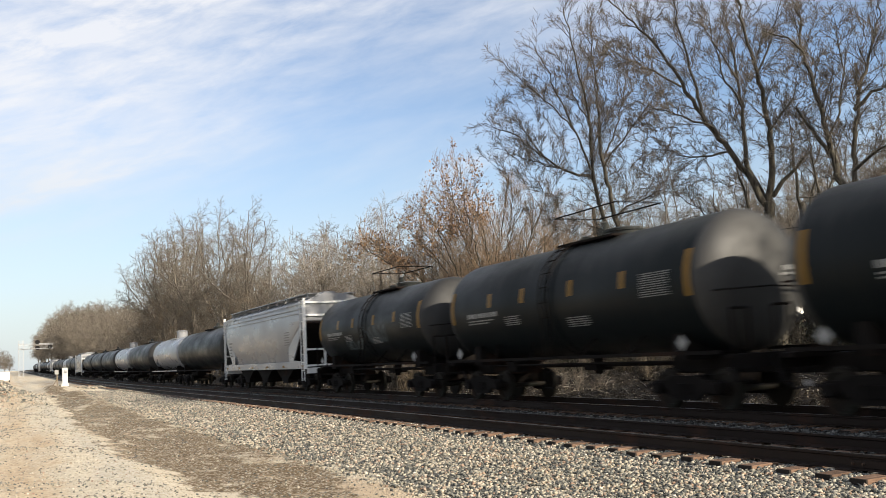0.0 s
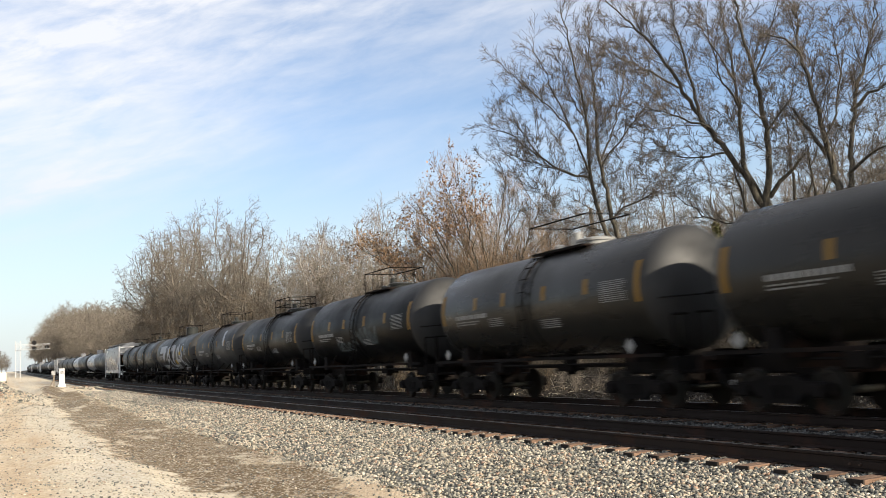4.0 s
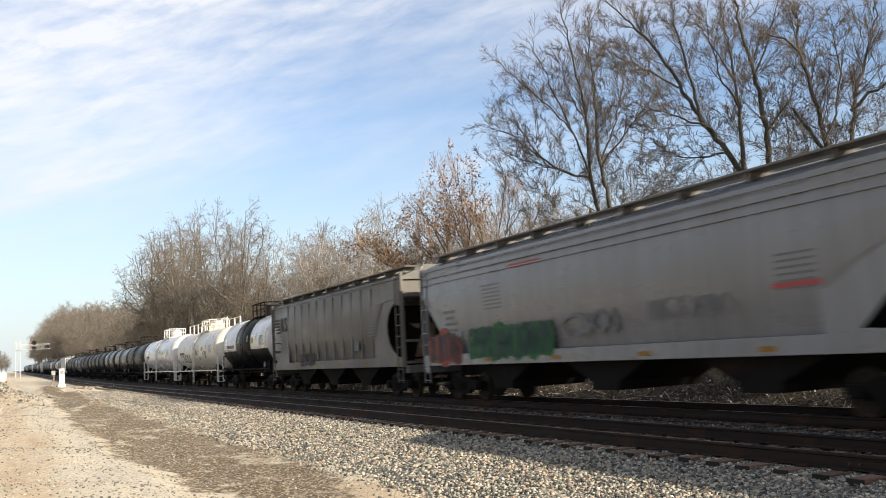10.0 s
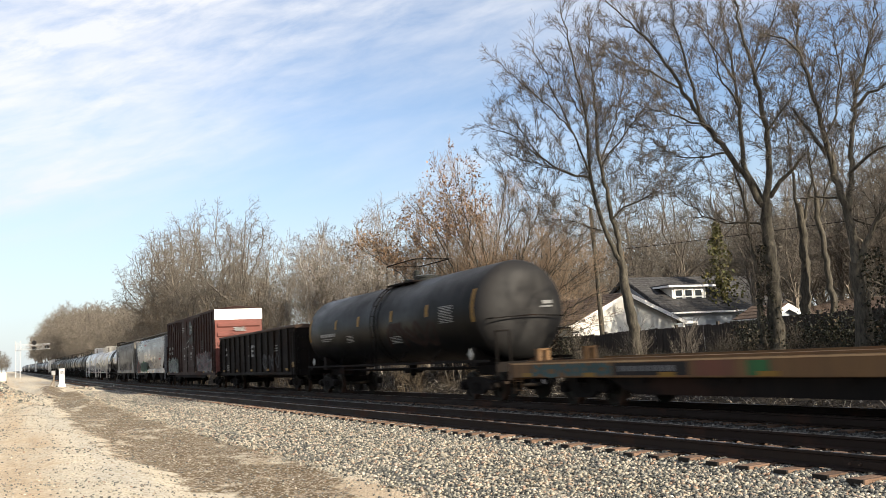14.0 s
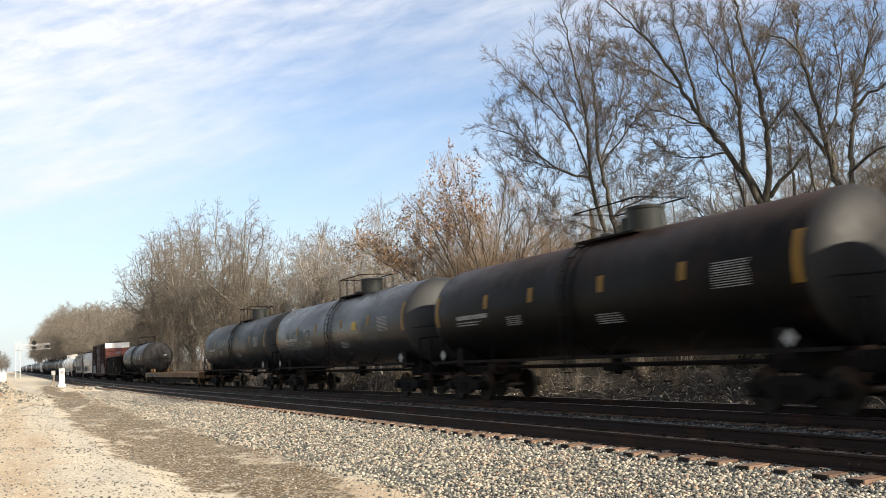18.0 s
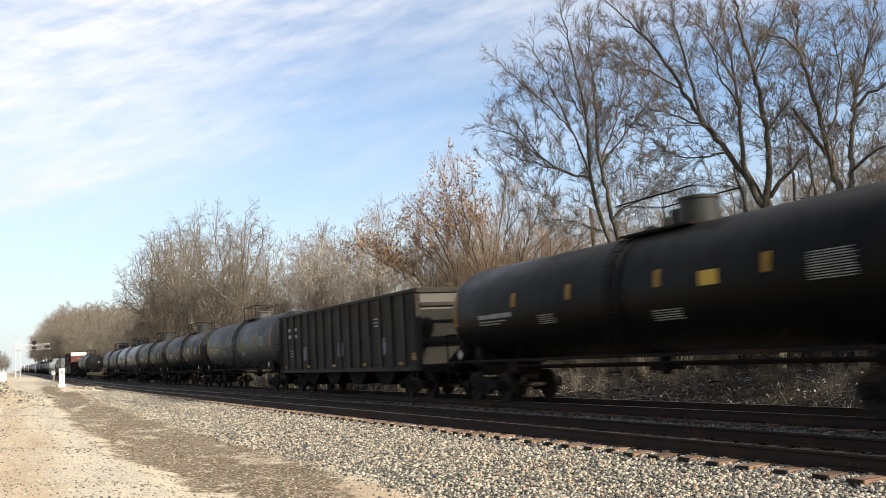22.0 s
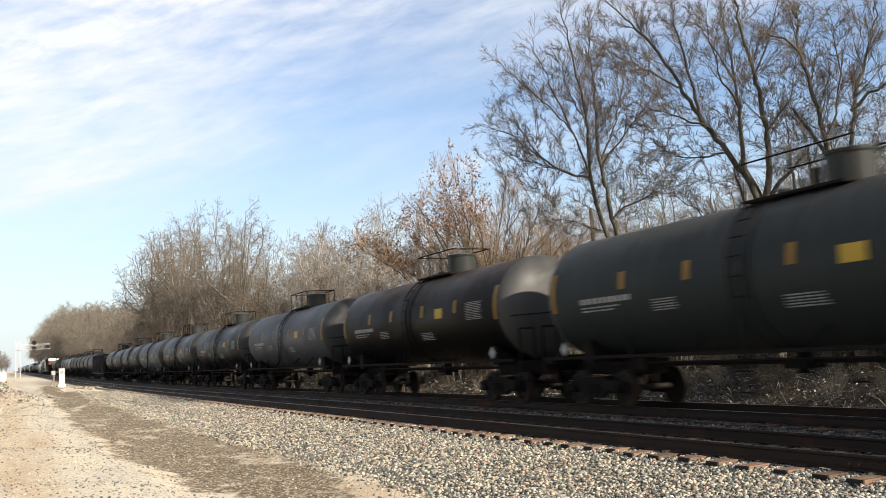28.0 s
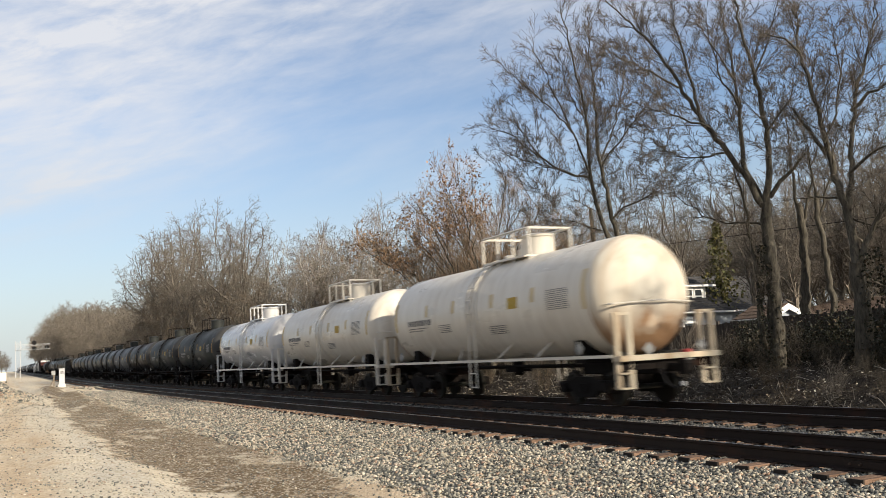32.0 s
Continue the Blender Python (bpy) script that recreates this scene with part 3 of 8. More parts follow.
def make_ballast():
    """The raised bed of crushed stone under both tracks."""
    ys = np.concatenate([np.linspace(-60, 60, 50), np.linspace(66, 300, 40), np.linspace(320, 1500, 30)])
    prof = np.array([(5.9, -0.60), (6.6, -0.53), (7.6, -0.43), (8.45, -0.29), (8.75, -0.235), (9.3, -0.225), (11.3, -0.23), (11.9, -0.27), (12.6, -0.225), (15.3, -0.225), (15.8, -0.27), (17.3, -0.70)])
    v = [(px, y, pz + grade(y)) for y in ys for px, pz in prof]
    n = len(prof)
    i = (np.arange(len(ys) - 1)[:, None] * n + np.arange(n - 1)[None, :]).ravel()
    me = numpy_mesh("ballast_bed", v, np.stack([i, i + 1, i + 1 + n, i + n], 1), MAT["gravel_bed"], True)
    bed = tagged(new("ballast_bed", me), "grey crushed stone ballast bed under two tracks", "ballast", kind="structure")
    return bed


STONE = np.array([(1, 0, 0), (-1, 0, 0), (0, 1, 0), (0, -1, 0), (0, 0, 1), (0, 0, -1), (.6, .6, .55), (-.62, .5, -.5)])
STONE_F = np.array([(0, 2, 6), (2, 4, 6), (4, 0, 6), (0, 4, 3), (4, 2, 1), (3, 4, 1), (0, 3, 5), (5, 2, 0), (3, 1, 5), (7, 2, 5), (1, 2, 7), (5, 1, 7)])


def scatter(name, label, rng, x, y, z, size, mat, category):
    """Loose angular stones lying on a surface."""
    n = len(x)
    q = rng.normal(size=(n, 4))
    q /= np.linalg.norm(q, axis=1, keepdims=True)
    w, a, b, c = q.T
    R = np.stack([np.stack([1 - 2 * (b * b + c * c), 2 * (a * b - c * w), 2 * (a * c + b * w)], -1),
                  np.stack([2 * (a * b + c * w), 1 - 2 * (a * a + c * c), 2 * (b * c - a * w)], -1),
                  np.stack([2 * (a * c - b * w), 2 * (b * c + a * w), 1 - 2 * (a * a + b * b)], -1)], 1)
    s = STONE[None] * (rng.uniform(0.6, 1.25, (n, len(STONE), 1)) * rng.uniform(0.6, 1.2, (n, 1, 3)) * size[:, None, None])
    v = np.einsum("nij,nkj->nki", R, s)
    v[:, :, 2] *= 0.75
    v += np.stack([x, y, z], -1)[:, None, :]
    f = (STONE_F[None] + (np.arange(n) * len(STONE))[:, None, None]).reshape(-1, 3)
    return tagged(new(name, numpy_mesh(name, v.reshape(-1, 3), f, mat)), label, category, kind="stuff")


def bed_z(x):
    return np.interp(x, (5.2, 5.9, 6.6, 7.6, 8.45, 8.75, 9.3, 11.3, 11.9, 12.6, 15.3, 15.8, 17.3), (-0.62, -0.60, -0.53, -0.43, -0.29, -0.235, -0.225, -0.23, -0.27, -0.225, -0.225, -0.27, -0.70))


def make_stones():
    rng = np.random.default_rng(4)
    # the shoulder towards the camera, denser where it is near
    n = 62000
    y = 5.5 + 80 * rng.random(n) ** 2.1
    x = 5.35 + 3.80 * rng.random(n) ** 0.8
    keep = rng.random(n) < np.clip((x - 5.2) / 0.9, 0.10, 1)
    keep &= (x < 8.64) | (np.abs((y - 2.51) / 0.596 - np.round((y - 2.51) / 0.596)) > 0.21)
    x, y = x[keep], y[keep]
    size = rng.uniform(0.020, 0.044, len(x)) * (1 + 0.012 * np.maximum(0, y - 8.5))
    z = np.maximum(bed_z(x), ground_z(x, y) - grade_np(y)) + grade_np(y) + size * 0.3
    scatter("shoulder_ballast", "loose grey crushed stones on the track shoulder", rng, x, y, z, size, MAT["stone"], "gravel")
    # between the rails and the tracks, in stone coloured dark for the train's shadow
    n = 16000
    y = 5 + 52 * rng.random(n) ** 1.6
    x = rng.uniform(9.1, 13.1, n)
    size = rng.uniform(0.02, 0.042, n) * (1 + 0.012 * np.maximum(0, y - 8))
    scatter("track_ballast", "grey and tan crushed stones between the ties", rng, x, y, bed_z(x) + grade_np(y) + size * 0.3, size, MAT["stone_shadowed"], "gravel")
    # pebbles strewn over road and ditch
    n = 26000
    y = 10 + 60 * rng.random(n) ** 1.8
    x = rng.uniform(-3.5, 5.9, n)
    size = rng.uniform(0.3, 1.0, n) ** 2 * 0.026 * (1 + 0.02 * (y - 10))
    scatter("road_pebbles", "pale pebbles strewn over the dirt road", rng, x, y, ground_z(x, y) + size * 0.25, size, MAT["stone"], "gravel")


def make_tracks():
    prof = [(-0.075, -0.185), (0.075, -0.185), (0.075, -0.172), (0.012, -0.15), (0.009, -0.045), (0.036, -0.032), (0.037, -0.008), (0.028, 0.0), (-0.028, 0.0), (-0.037, -0.008), (-0.036, -0.032), (-0.009, -0.045), (-0.012, -0.15), (-0.075, -0.172)]
    ys = [-60, 0, 30, 50, 70, 85, 100, 115, 130, 150, 180, 220, 280, 400, 700, 1500]
    rng = random.Random(7)
    for x0, word in ((NEAR_X, "empty near"), (TRAIN_X, "train's")):
        track = thing("railway_track", "steel rails on weathered timber ties, " + word + " track", "railway track", "parallel tracks", "structure", (x0, 0, 0))
        for side in (-1, 1):
            s = Shape()
            n = len(prof)
            for y in ys:
                s.v.extend((a, y, c + grade(y)) for a, c in prof)
            for i in range(len(ys) - 1):
                s.f.extend((i * n + k, i * n + (k + 1) % n, (i + 1) * n + (k + 1) % n, (i + 1) * n + k) for k in range(n))
            rail = part("rail", s, MAT["rail"], track, at=(side * GAUGE / 2, 0, 0))
            head = Shape()
            for y in ys:
                head.v.extend((a, y, 0.003 + grade(y)) for a in (-0.028, 0.028))
            head.f = [(2 * i, 2 * i + 1, 2 * i + 3, 2 * i + 2) for i in range(len(ys) - 1)]
            part("running_surface", head, MAT["rail_head"], rail, "worn bright running surface")
        tie_meshes = []
        for k in range(5):
            s = Shape().box(0, 0, 0, 2.59, 0.225, 0.17, 0.0)
            s.v = [(a + rng.uniform(-.008, .008), b + rng.uniform(-.008, .008), c + rng.uniform(-.006, .006)) for a, b, c in s.v]
            tie_meshes.append(s.mesh("tie", MAT["tie"]))
        plate = Shape().box(0, 0, 0, 0.36, 0.19, 0.018).mesh("tie_plate", MAT["rail"])
        rest = Shape()
        top = -0.27
        for i in range(330):
            y = 2.51 + i * 0.596
            if i < 160:
                o = part("tie", tie_meshes[i % 5], None, track, at=(rng.uniform(-.05, .05), y + rng.uniform(-.02, .02), top + rng.uniform(-.008, .006) + grade(y)))
                o.rotation_euler = (0, 0, rng.uniform(-.012, .012))
                if i < 70:
                    for side in (-1, 1):
                        part("tie_plate", plate, None, track, at=(side * GAUGE / 2, y, -0.180 + grade(y)))
            else:
                rest.box(rng.uniform(-.05, .05), y, top + grade(y), 2.59, 0.225, 0.17)
        o = part("far_ties", rest, MAT["tie"], track)
        o["kind"] = "stuff"
        # joint bar with bolts on the near rail
        if x0 == NEAR_X:
            bar = part("joint_bar", Shape().box(-0.03, 0, 0, 0.03, 0.92, 0.085), MAT["rail"], track, at=(-GAUGE / 2, 7.45, -0.095))
            for k in (0.36, 0.21, -0.30):
                part("bolt", Shape().lathe_x([(-0.075, 0.014), (-0.045, 0.018)], 8), MAT["top_rust"], bar, "bright worn bolt head", at=(0, k, 0))


make_ground()
make_ballast()

# ---- freight cars ----
# A car's own space: y along the track (front +), x across (-x faces the camera), z from the rail's top.
SHARED = {}


def shared(key, build):
    """Builds a mesh once and hands it out again."""
    if key not in SHARED:
        SHARED[key] = build()
    return SHARED[key]


def wheelset_mesh():
    s = Shape()
    for side in (-1, 1):
        x = side * GAUGE / 2
        prof = [(-0.07, 0.30), (-0.068, 0.455), (-0.045, 0.458), (-0.038, 0.424), (0.062, 0.418), (0.064, 0.34), (0.02, 0.32), (0.02, 0.15), (0.085, 0.13), (0.085, 0.05)]
        s.lathe_x([(x + side * a, r) for a, r in prof], 26)
    s.lathe_x([(-1.02, 0.07), (1.02, 0.07)], 10)
    for side in (-1, 1):
        s.lathe_x([(side * 0.97, 0.10), (side * 1.09, 0.10), (side * 1.10, 0.06)], 10)
        for k in range(3):
            t = k * 2.094
            s.box(side * 1.105, math.cos(t) * 0.055, math.sin(t) * 0.055, 0.02, 0.025, 0.025)
    return s.mesh("wheelset", MAT["wheel"], True)


def sideframe_mesh():
    s = Shape()
    up = [(-1.13, 0.40), (-1.13, 0.58), (-0.95, 0.62), (-0.62, 0.63), (-0.40, 0.72), (0.40, 0.72), (0.62, 0.63), (0.95, 0.62), (1.13, 0.58), (1.13, 0.40),
          (0.98, 0.50), (0.74, 0.50), (0.36, 0.22), (-0.36, 0.22), (-0.74, 0.50), (-0.98, 0.50)]
    s.slab(up, -0.07, 0.07)
    for y in (-0.17, -0.06, 0.06, 0.17):
        s.tube([(-0.075, y, 0.33), (-0.075, y, 0.56)], 0.05, 7)
    for y in (-0.889, 0.889):
        s.box(-0.04, y, 0.46, 0.2, 0.26, 0.24, 0.03)
    return s.mesh("sideframe", MAT["underframe"])


def truck(car, y):
    """Two-axle truck: bolster, two sideframes, two wheelsets that roll."""
    t = part("truck", shared("bolster", lambda: Shape().box(0, 0, 0.58, 2.0, 0.38, 0.26, 0.05).box(0, 0, 0.76, 0.7, 0.5, 0.16).mesh("truck", MAT["underframe"])), None, car, at=(0, y, 0))
    for x in (-1.0, 1.0):
        f = part("sideframe", shared("sideframe", sideframe_mesh), None, t, at=(x, 0, 0))
        if x > 0:
            f.rotation_euler = (0, 0, math.pi)
    for k, yy in enumerate((-0.889, 0.889)):
        w = part("wheelset", shared("wheelset", wheelset_mesh), None, t, at=(0, yy, 0.42))
        WHEELS[k].append(w)
    return t


WHEELS = ([], [])


def coupler(car, y, side):
    def build():
        s = Shape().box(0, 0, 0.88, 0.16, 0.9, 0.18, 0.03)
        s.slab([(0.40, 0.72), (0.62, 0.72), (0.66, 0.80), (0.66, 0.96), (0.62, 1.04), (0.40, 1.04)], -0.17, 0.09)
        return s.mesh("coupler", MAT["underframe"])
    o = part("coupler", shared("coupler", build), None, car, at=(0, y, 0))
    if side < 0:
        o.rotation_euler = (0, 0, math.pi)
    hose = shared("hose", lambda: Shape().tube([(0.35, 0.1, 0.85), (0.37, 0.3, 0.55), (0.3, 0.5, 0.42), (0.22, 0.66, 0.5)], 0.026, 6).mesh("air_hose", MAT["signal_black"]))
    h = part("air_hose", hose, None, o)
    part("hose_fitting", shared("fitting", lambda: Shape().box(0.22, 0.68, 0.52, 0.05, 0.08, 0.1).mesh("hose_fitting", MAT["bead"])), None, o, "bright metal fitting")


def bars(shape, x, y, z, width, heights, gap, slope=0.0):
    """Rows of plain bars that stand for stencilled text, on a side at x."""
    for h in heights:
        shape.box(x, y, z, 0.004, width, h)
        z -= h + gap
    return shape


def curved(rad, zc, y0, y1, a0, a1, off=0.012, n=0):
    """A patch that hugs the tank's near side between two angles (degrees up from level)."""
    s = Shape()
    n = n or max(1, round((a1 - a0) / 4))
    for i in range(n + 1):
        t = radians(a0 + (a1 - a0) * i / n)
        for r in (rad + off, rad - 0.02):
            for y in (y0, y1):
                s.v.append((-r * math.cos(t), y, zc + r * math.sin(t)))
    for i in range(n):
        o = 4 * i
        s.f += [(o, o + 1, o + 5, o + 4), (o + 2, o + 6, o + 7, o + 3), (o, o + 4, o + 6, o + 2), (o + 1, o + 3, o + 7, o + 5)]
    s.f += [(0, 2, 3, 1), (4 * n, 4 * n + 1, 4 * n + 3, 4 * n + 2)]
    return s


def merge(shapes):
    s = Shape()
    for o in shapes:
        s.add(o.v, o.f)
    return s


def text_rows(rad, zc, rows, rng):
    """Broken bars for unreadable lettering: rows of (y front, width, angle, height in degrees)."""
    out = []
    for y, w, a, h in rows:
        p = y
        while p > y - w + 0.05:
            l = min(rng.uniform(0.10, 0.15) if h > 4 else rng.uniform(0.06, 0.22), p - (y - w))
            out.append(curved(rad, zc, p - l, p, a, a + h, 0.011, 1))
            p -= l + rng.uniform(0.03, 0.08)
    return merge(out)


def ladder(x0, z0, z1, y, w=0.42, step=0.36):
    s = Shape()
    for d in (-w / 2, w / 2):
        s.tube([(x0, y + d, z0), (x0, y + d, z1)], 0.022, 5)
    z = z0 + 0.1
    while z < z1:
        s.tube([(x0, y - w / 2, z), (x0, y + w / 2, z)], 0.016, 5)
        z += step
    return s


MANWAY = -1.55         # manway drum, behind the ladder


def tank_car(spec, rng):
    """One tank car; spec holds its length between shell seams, paint and fittings."""
    L, rad, zc = spec["len"], spec.get("rad", 1.47), spec.get("zc", 2.68)
    col = MAT[spec["paint"]]
    light = spec.get("light", False)
    trim = MAT[spec["trim"]] if "trim" in spec else (col if light else MAT["underframe"])
    car = thing("tank_car", spec["label"], "tank car", "cars of the freight train")
    near = spec.get("near", True)
    half = L / 2
    nseg = 48 if near else 24
    shell = Shape()
    if spec.get("slope"):
        shell.lathe_y([(-half, rad), (half, rad)], nseg, z=zc)
    else:
        shell.lathe_y([(-half, rad), (-half + 0.02, rad + 0.004), (-half * 0.34, rad + 0.004), (-half * 0.335, rad), (half * 0.335, rad), (half * 0.34, rad + 0.004), (half - 0.02, rad + 0.004), (half, rad)], nseg, z=zc)
    body = part("tank_shell", shell, col, car, smooth=True)
    depth = spec.get("bulge", 0.55)
    for d in (-1, 1):
        prof = [(d * (half + depth * math.sin(radians(a))), max(0.01, rad * math.cos(radians(a)) ** 0.8)) for a in range(0, 91, 9)]
        h = Shape().lathe_y(prof if d > 0 else prof, nseg, z=zc)
        # on dark tanks the end colour is lightened for the sun on it
        part("tank_head", h, MAT[spec.get("head", "head_grey" if not light else spec["paint"])], car, "domed tank end in a lighter, sunlit tone" if not light else "", smooth=True)
    if spec.get("band"):
        part("tank_band", Shape().lathe_y([(-1.75, rad + 0.005), (-1.74, rad + 0.012), (1.74, rad + 0.012), (1.75, rad + 0.005)], nseg, z=zc), MAT["black"], car, "broad black band round the tank", smooth=True)
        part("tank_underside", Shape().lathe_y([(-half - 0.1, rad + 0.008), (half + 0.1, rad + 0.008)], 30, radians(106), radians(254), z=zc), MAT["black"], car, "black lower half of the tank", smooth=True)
    over = half + depth + 0.28          # half length over the end sills
    # stub sills, end platforms and bolsters
    for d in (-1, 1):
        s = Shape().box(0, d * (over - 1.5), 0.92, 0.62, 3.1, 0.36, 0.03)
        s.box(0, d * (over - 0.16), 1.10, 2.5, 0.34, 0.10, 0.02)
        s.box(0, d * (over - 0.02), 0.98, 2.7, 0.07, 0.22)
        s.slab([(d * (half - 1.18), 1.05), (d * (half - 0.72), 1.05), (d * (half - 0.80), 1.62), (d * (half - 1.1), 1.62)], -1.15, 1.15)
        part("end_sill", s, MAT["underframe"], car)
        if light and near and "trim" not in spec:
            worn = MAT["post_worn"] if spec.get("head") else trim
            y = d * (over + 0.02)
            beam = part("end_platform", Shape().box(0, y, 1.14, 2.95, 0.30, 0.13, 0.015), worn, car, "white end platform stained with rust")
            for sx in (-1, 1):
                for x in (1.42, 1.06):
                    part("corner_post", Shape().box(sx * x, y - d * 0.05, 1.32, 0.11, 0.09, 1.72, 0.012), worn, beam)
                part("post_cap", Shape().box(sx * 1.24, y - d * 0.05, 2.17, 0.50, 0.09, 0.07, 0.01), worn, beam)
                for z in (0.46, 0.80):
                    part("step", Shape().box(sx * 1.24, y - d * 0.05, z, 0.40, 0.20, 0.04), worn, beam)
        coupler(car, d * (over + 0.05), d)
        truck(car, d * (half - 0.95))
        if near:
            for sx in (-1, 1) if trim is not col or not light else ():
                r = Shape()
                r.tube([(sx * 1.30, d * (over - 0.02), 0.60), (sx * 1.30, d * (over - 0.02), 2.05)], 0.028, 6)
                r.tube([(sx * 0.85, d * (over - 0.02), 1.05), (sx * 0.85, d * (over - 0.02), 2.05)], 0.028, 6)
                r.tube([(sx * 1.30, d * (over - 0.02), 2.05), (sx * 0.85, d * (over - 0.02), 2.05)], 0.028, 6)
                r.tube([(sx * 1.30, d * (over - 0.02), 0.62), (sx * 0.95, d * (over - 0.02), 0.62), (sx * 0.95, d * (over - 0.02), 1.05)], 0.022, 6)
                part("handrail", r, trim, car)
            part("grab_iron", Shape().tube([(-rad * 0.85, d * (half + 0.35), zc - 0.25), (-rad * 0.8, d * (half + 0.62), zc - 0.25), (0, d * (half + depth + 0.16), zc - 0.2), (rad * 0.8, d * (half + 0.62), zc - 0.25), (rad * 0.85, d * (half + 0.35), zc - 0.25)], 0.02, 6), trim, car)
    for sx in (-1, 1):
        s = Shape().box(sx * 1.42, 0, 1.20, 0.045, 2 * over - 0.5, 0.075)
        if near:
            for d in (-1, 1):
                for y in (half * 0.55, half * 0.2):
                    s.tube([(sx * 1.40, d * y, 1.2), (sx * rad * 0.72, d * (y + 0.35), zc - rad * 0.70)], 0.03, 5)
        part("running_rail", s, trim, car)
    # top fittings
    top = zc + rad
    high = spec.get("cage", 1)
    plat = Shape()
    for sx in (-1, 1):
        plat.box(sx * 0.52, -0.75, top - 0.05, 0.42, 2.5, 0.05)
        plat.box(sx * 0.42, -0.75, top - 0.14, 0.06, 2.3, 0.14)
    part("top_platform", plat, trim, car)
    dome = MAT[spec.get("dome", "grey_black" if not light else spec["paint"])]
    tall = spec.get("drum", 0.52)
    part("manway", Shape().lathe_z([(top - 0.1, 0.46), (top + tall, 0.46), (top + tall + 0.005, 0.50), (top + tall + 0.06, 0.50), (top + tall + 0.10, 0.36), (top + tall + 0.11, 0.05)], 22, 0, MANWAY), dome, car, smooth=True)
    part("safety_valve", Shape().lathe_z([(top - 0.05, 0.12), (top + 0.42, 0.12), (top + 0.46, 0.06)], 10, 0.0, -0.75), dome, car, smooth=True)
    part("vent_pipe", Shape().lathe_z([(top - 0.05, 0.09), (top + 0.32, 0.09)], 10, 0.15, -0.30), dome, car, smooth=True)
    part("valve", Shape().lathe_z([(top - 0.05, 0.16), (top + 0.16, 0.16), (top + 0.2, 0.1)], 12, 0, 0.10), dome, car, smooth=True)
    if near and high:
        r = 0.02 if not light else 0.036
        loop = [(-0.70, -2.2), (0.70, -2.2), (0.70, 0.5), (-0.70, 0.5), (-0.70, -2.2)]
        cage = part("safety_railing", Shape().tube([(x, y, top + 0.72) for x, y in loop], r, 5), trim, car)
        if high > 1:
            part("middle_rail", Shape().tube([(x, y, top + 0.36) for x, y in loop], 0.02, 5), trim, cage)
        up = Shape().tube([(0, 0, top - 0.2), (0, 0, top + 0.72)], r, 5).mesh("railing_post", trim)
        for sx in (-0.70, 0.70):
            for y in (-2.2, -1.3, -0.4, 0.5):
                part("railing_post", up, None, cage, at=(sx, y, 0))
    if spec.get("walkway") and near:
        up = Shape().box(0, 0, top + 0.28, 0.07, 0.12, 0.72).mesh("railing_post", trim)
        for sx in (-0.45, 0.45):
            w = part("roof_railing", Shape().tube([(sx, -half + 0.5, top + 0.62), (sx, half - 0.5, top + 0.62)], 0.03, 5), trim, car)
            for k in range(9):
                part("railing_post", up, None, w, at=(sx, -half + 0.5 + k * (L - 1.0) / 8, 0))
    if near:
        lad = Shape()
        for sx in (-1, 1):
            for d in (-0.2, 0.2):
                pts = [(sx * (rad + 0.1) * math.cos(radians(a)), d, zc + (rad + 0.1) * math.sin(radians(a))) for a in range(75, -20, -15)]
                pts += [(sx * (rad + 0.06), d, 1.2), (sx * (rad + 0.06), d, 0.42)]
                lad.tube(pts, 0.022 if not light else 0.024, 5)
            for a in range(68, -30, -14):
                lad.tube([(sx * (rad + 0.1) * math.cos(radians(a)), d, zc + (rad + 0.1) * math.sin(radians(a))) for d in (-0.2, 0.2)], 0.016, 5)
            for z in (0.45, 0.85):
                lad.tube([(sx * (rad + 0.06), d, z) for d in (-0.2, 0.2)], 0.018, 5)
        part("ladder", lad, trim, car)
        for y in (-0.2, 0.2):
            part("tank_strap", Shape().lathe_y([(y - 0.06, rad + 0.004), (y - 0.06, rad + 0.02), (y + 0.06, rad + 0.02), (y + 0.06, rad + 0.004)], 36, z=zc), MAT["black"] if spec.get("band") else col, car, smooth=True)
        # brake gear and outlet below
        b = Shape().tube([(0, -half + 2.2, 0.95), (0, half - 2.2, 0.95)], 0.05, 6)
        b.tube([(-0.9, -half + 1.6, 1.02), (-0.9, half - 1.6, 1.02)], 0.03, 5)
        b.lathe_z([(0.72, 0.13), (1.3, 0.2)], 10, 0, 0.0)
        b.box(0, 0, 0.9, 0.5, 0.7, 0.16)
        b.box(-0.75, half - 2.6, 0.98, 0.4, 0.5, 0.3, 0.04)
        part("brake_gear", b, MAT["underframe"], car)
        stripe = MAT["stripe_tan" if light else "yellow"]
        for y in [half * k for k in spec.get("marks", (1 - 0.12 / half, 0.55, 0.22, -0.2, -0.58))]:
            st = curved(rad, zc, y - 0.085, y + 0.085, 1, 16) if abs(y) < half * 0.9 else curved(rad, zc, y - 0.08, y + 0.08, -14, 24)
            part("reflective_stripe", st, stripe, car, "yellow reflective stripe")
        part("reflective_stripe", curved(rad, zc, -half + 0.05, -half + 0.21, -12, 26), stripe, car, "yellow reflective stripe")
        ink = MAT["letter_dark" if light else "letter_white"]
        part("lettering", text_rows(rad, zc, [(half * 0.80, 1.9, -9, 7 if light else 5), (half * 0.80, 1.5, -13, 1.3), (half * 0.80, 1.2, -16, 1.3)], rng), ink, car, "rows of stencilled lettering")
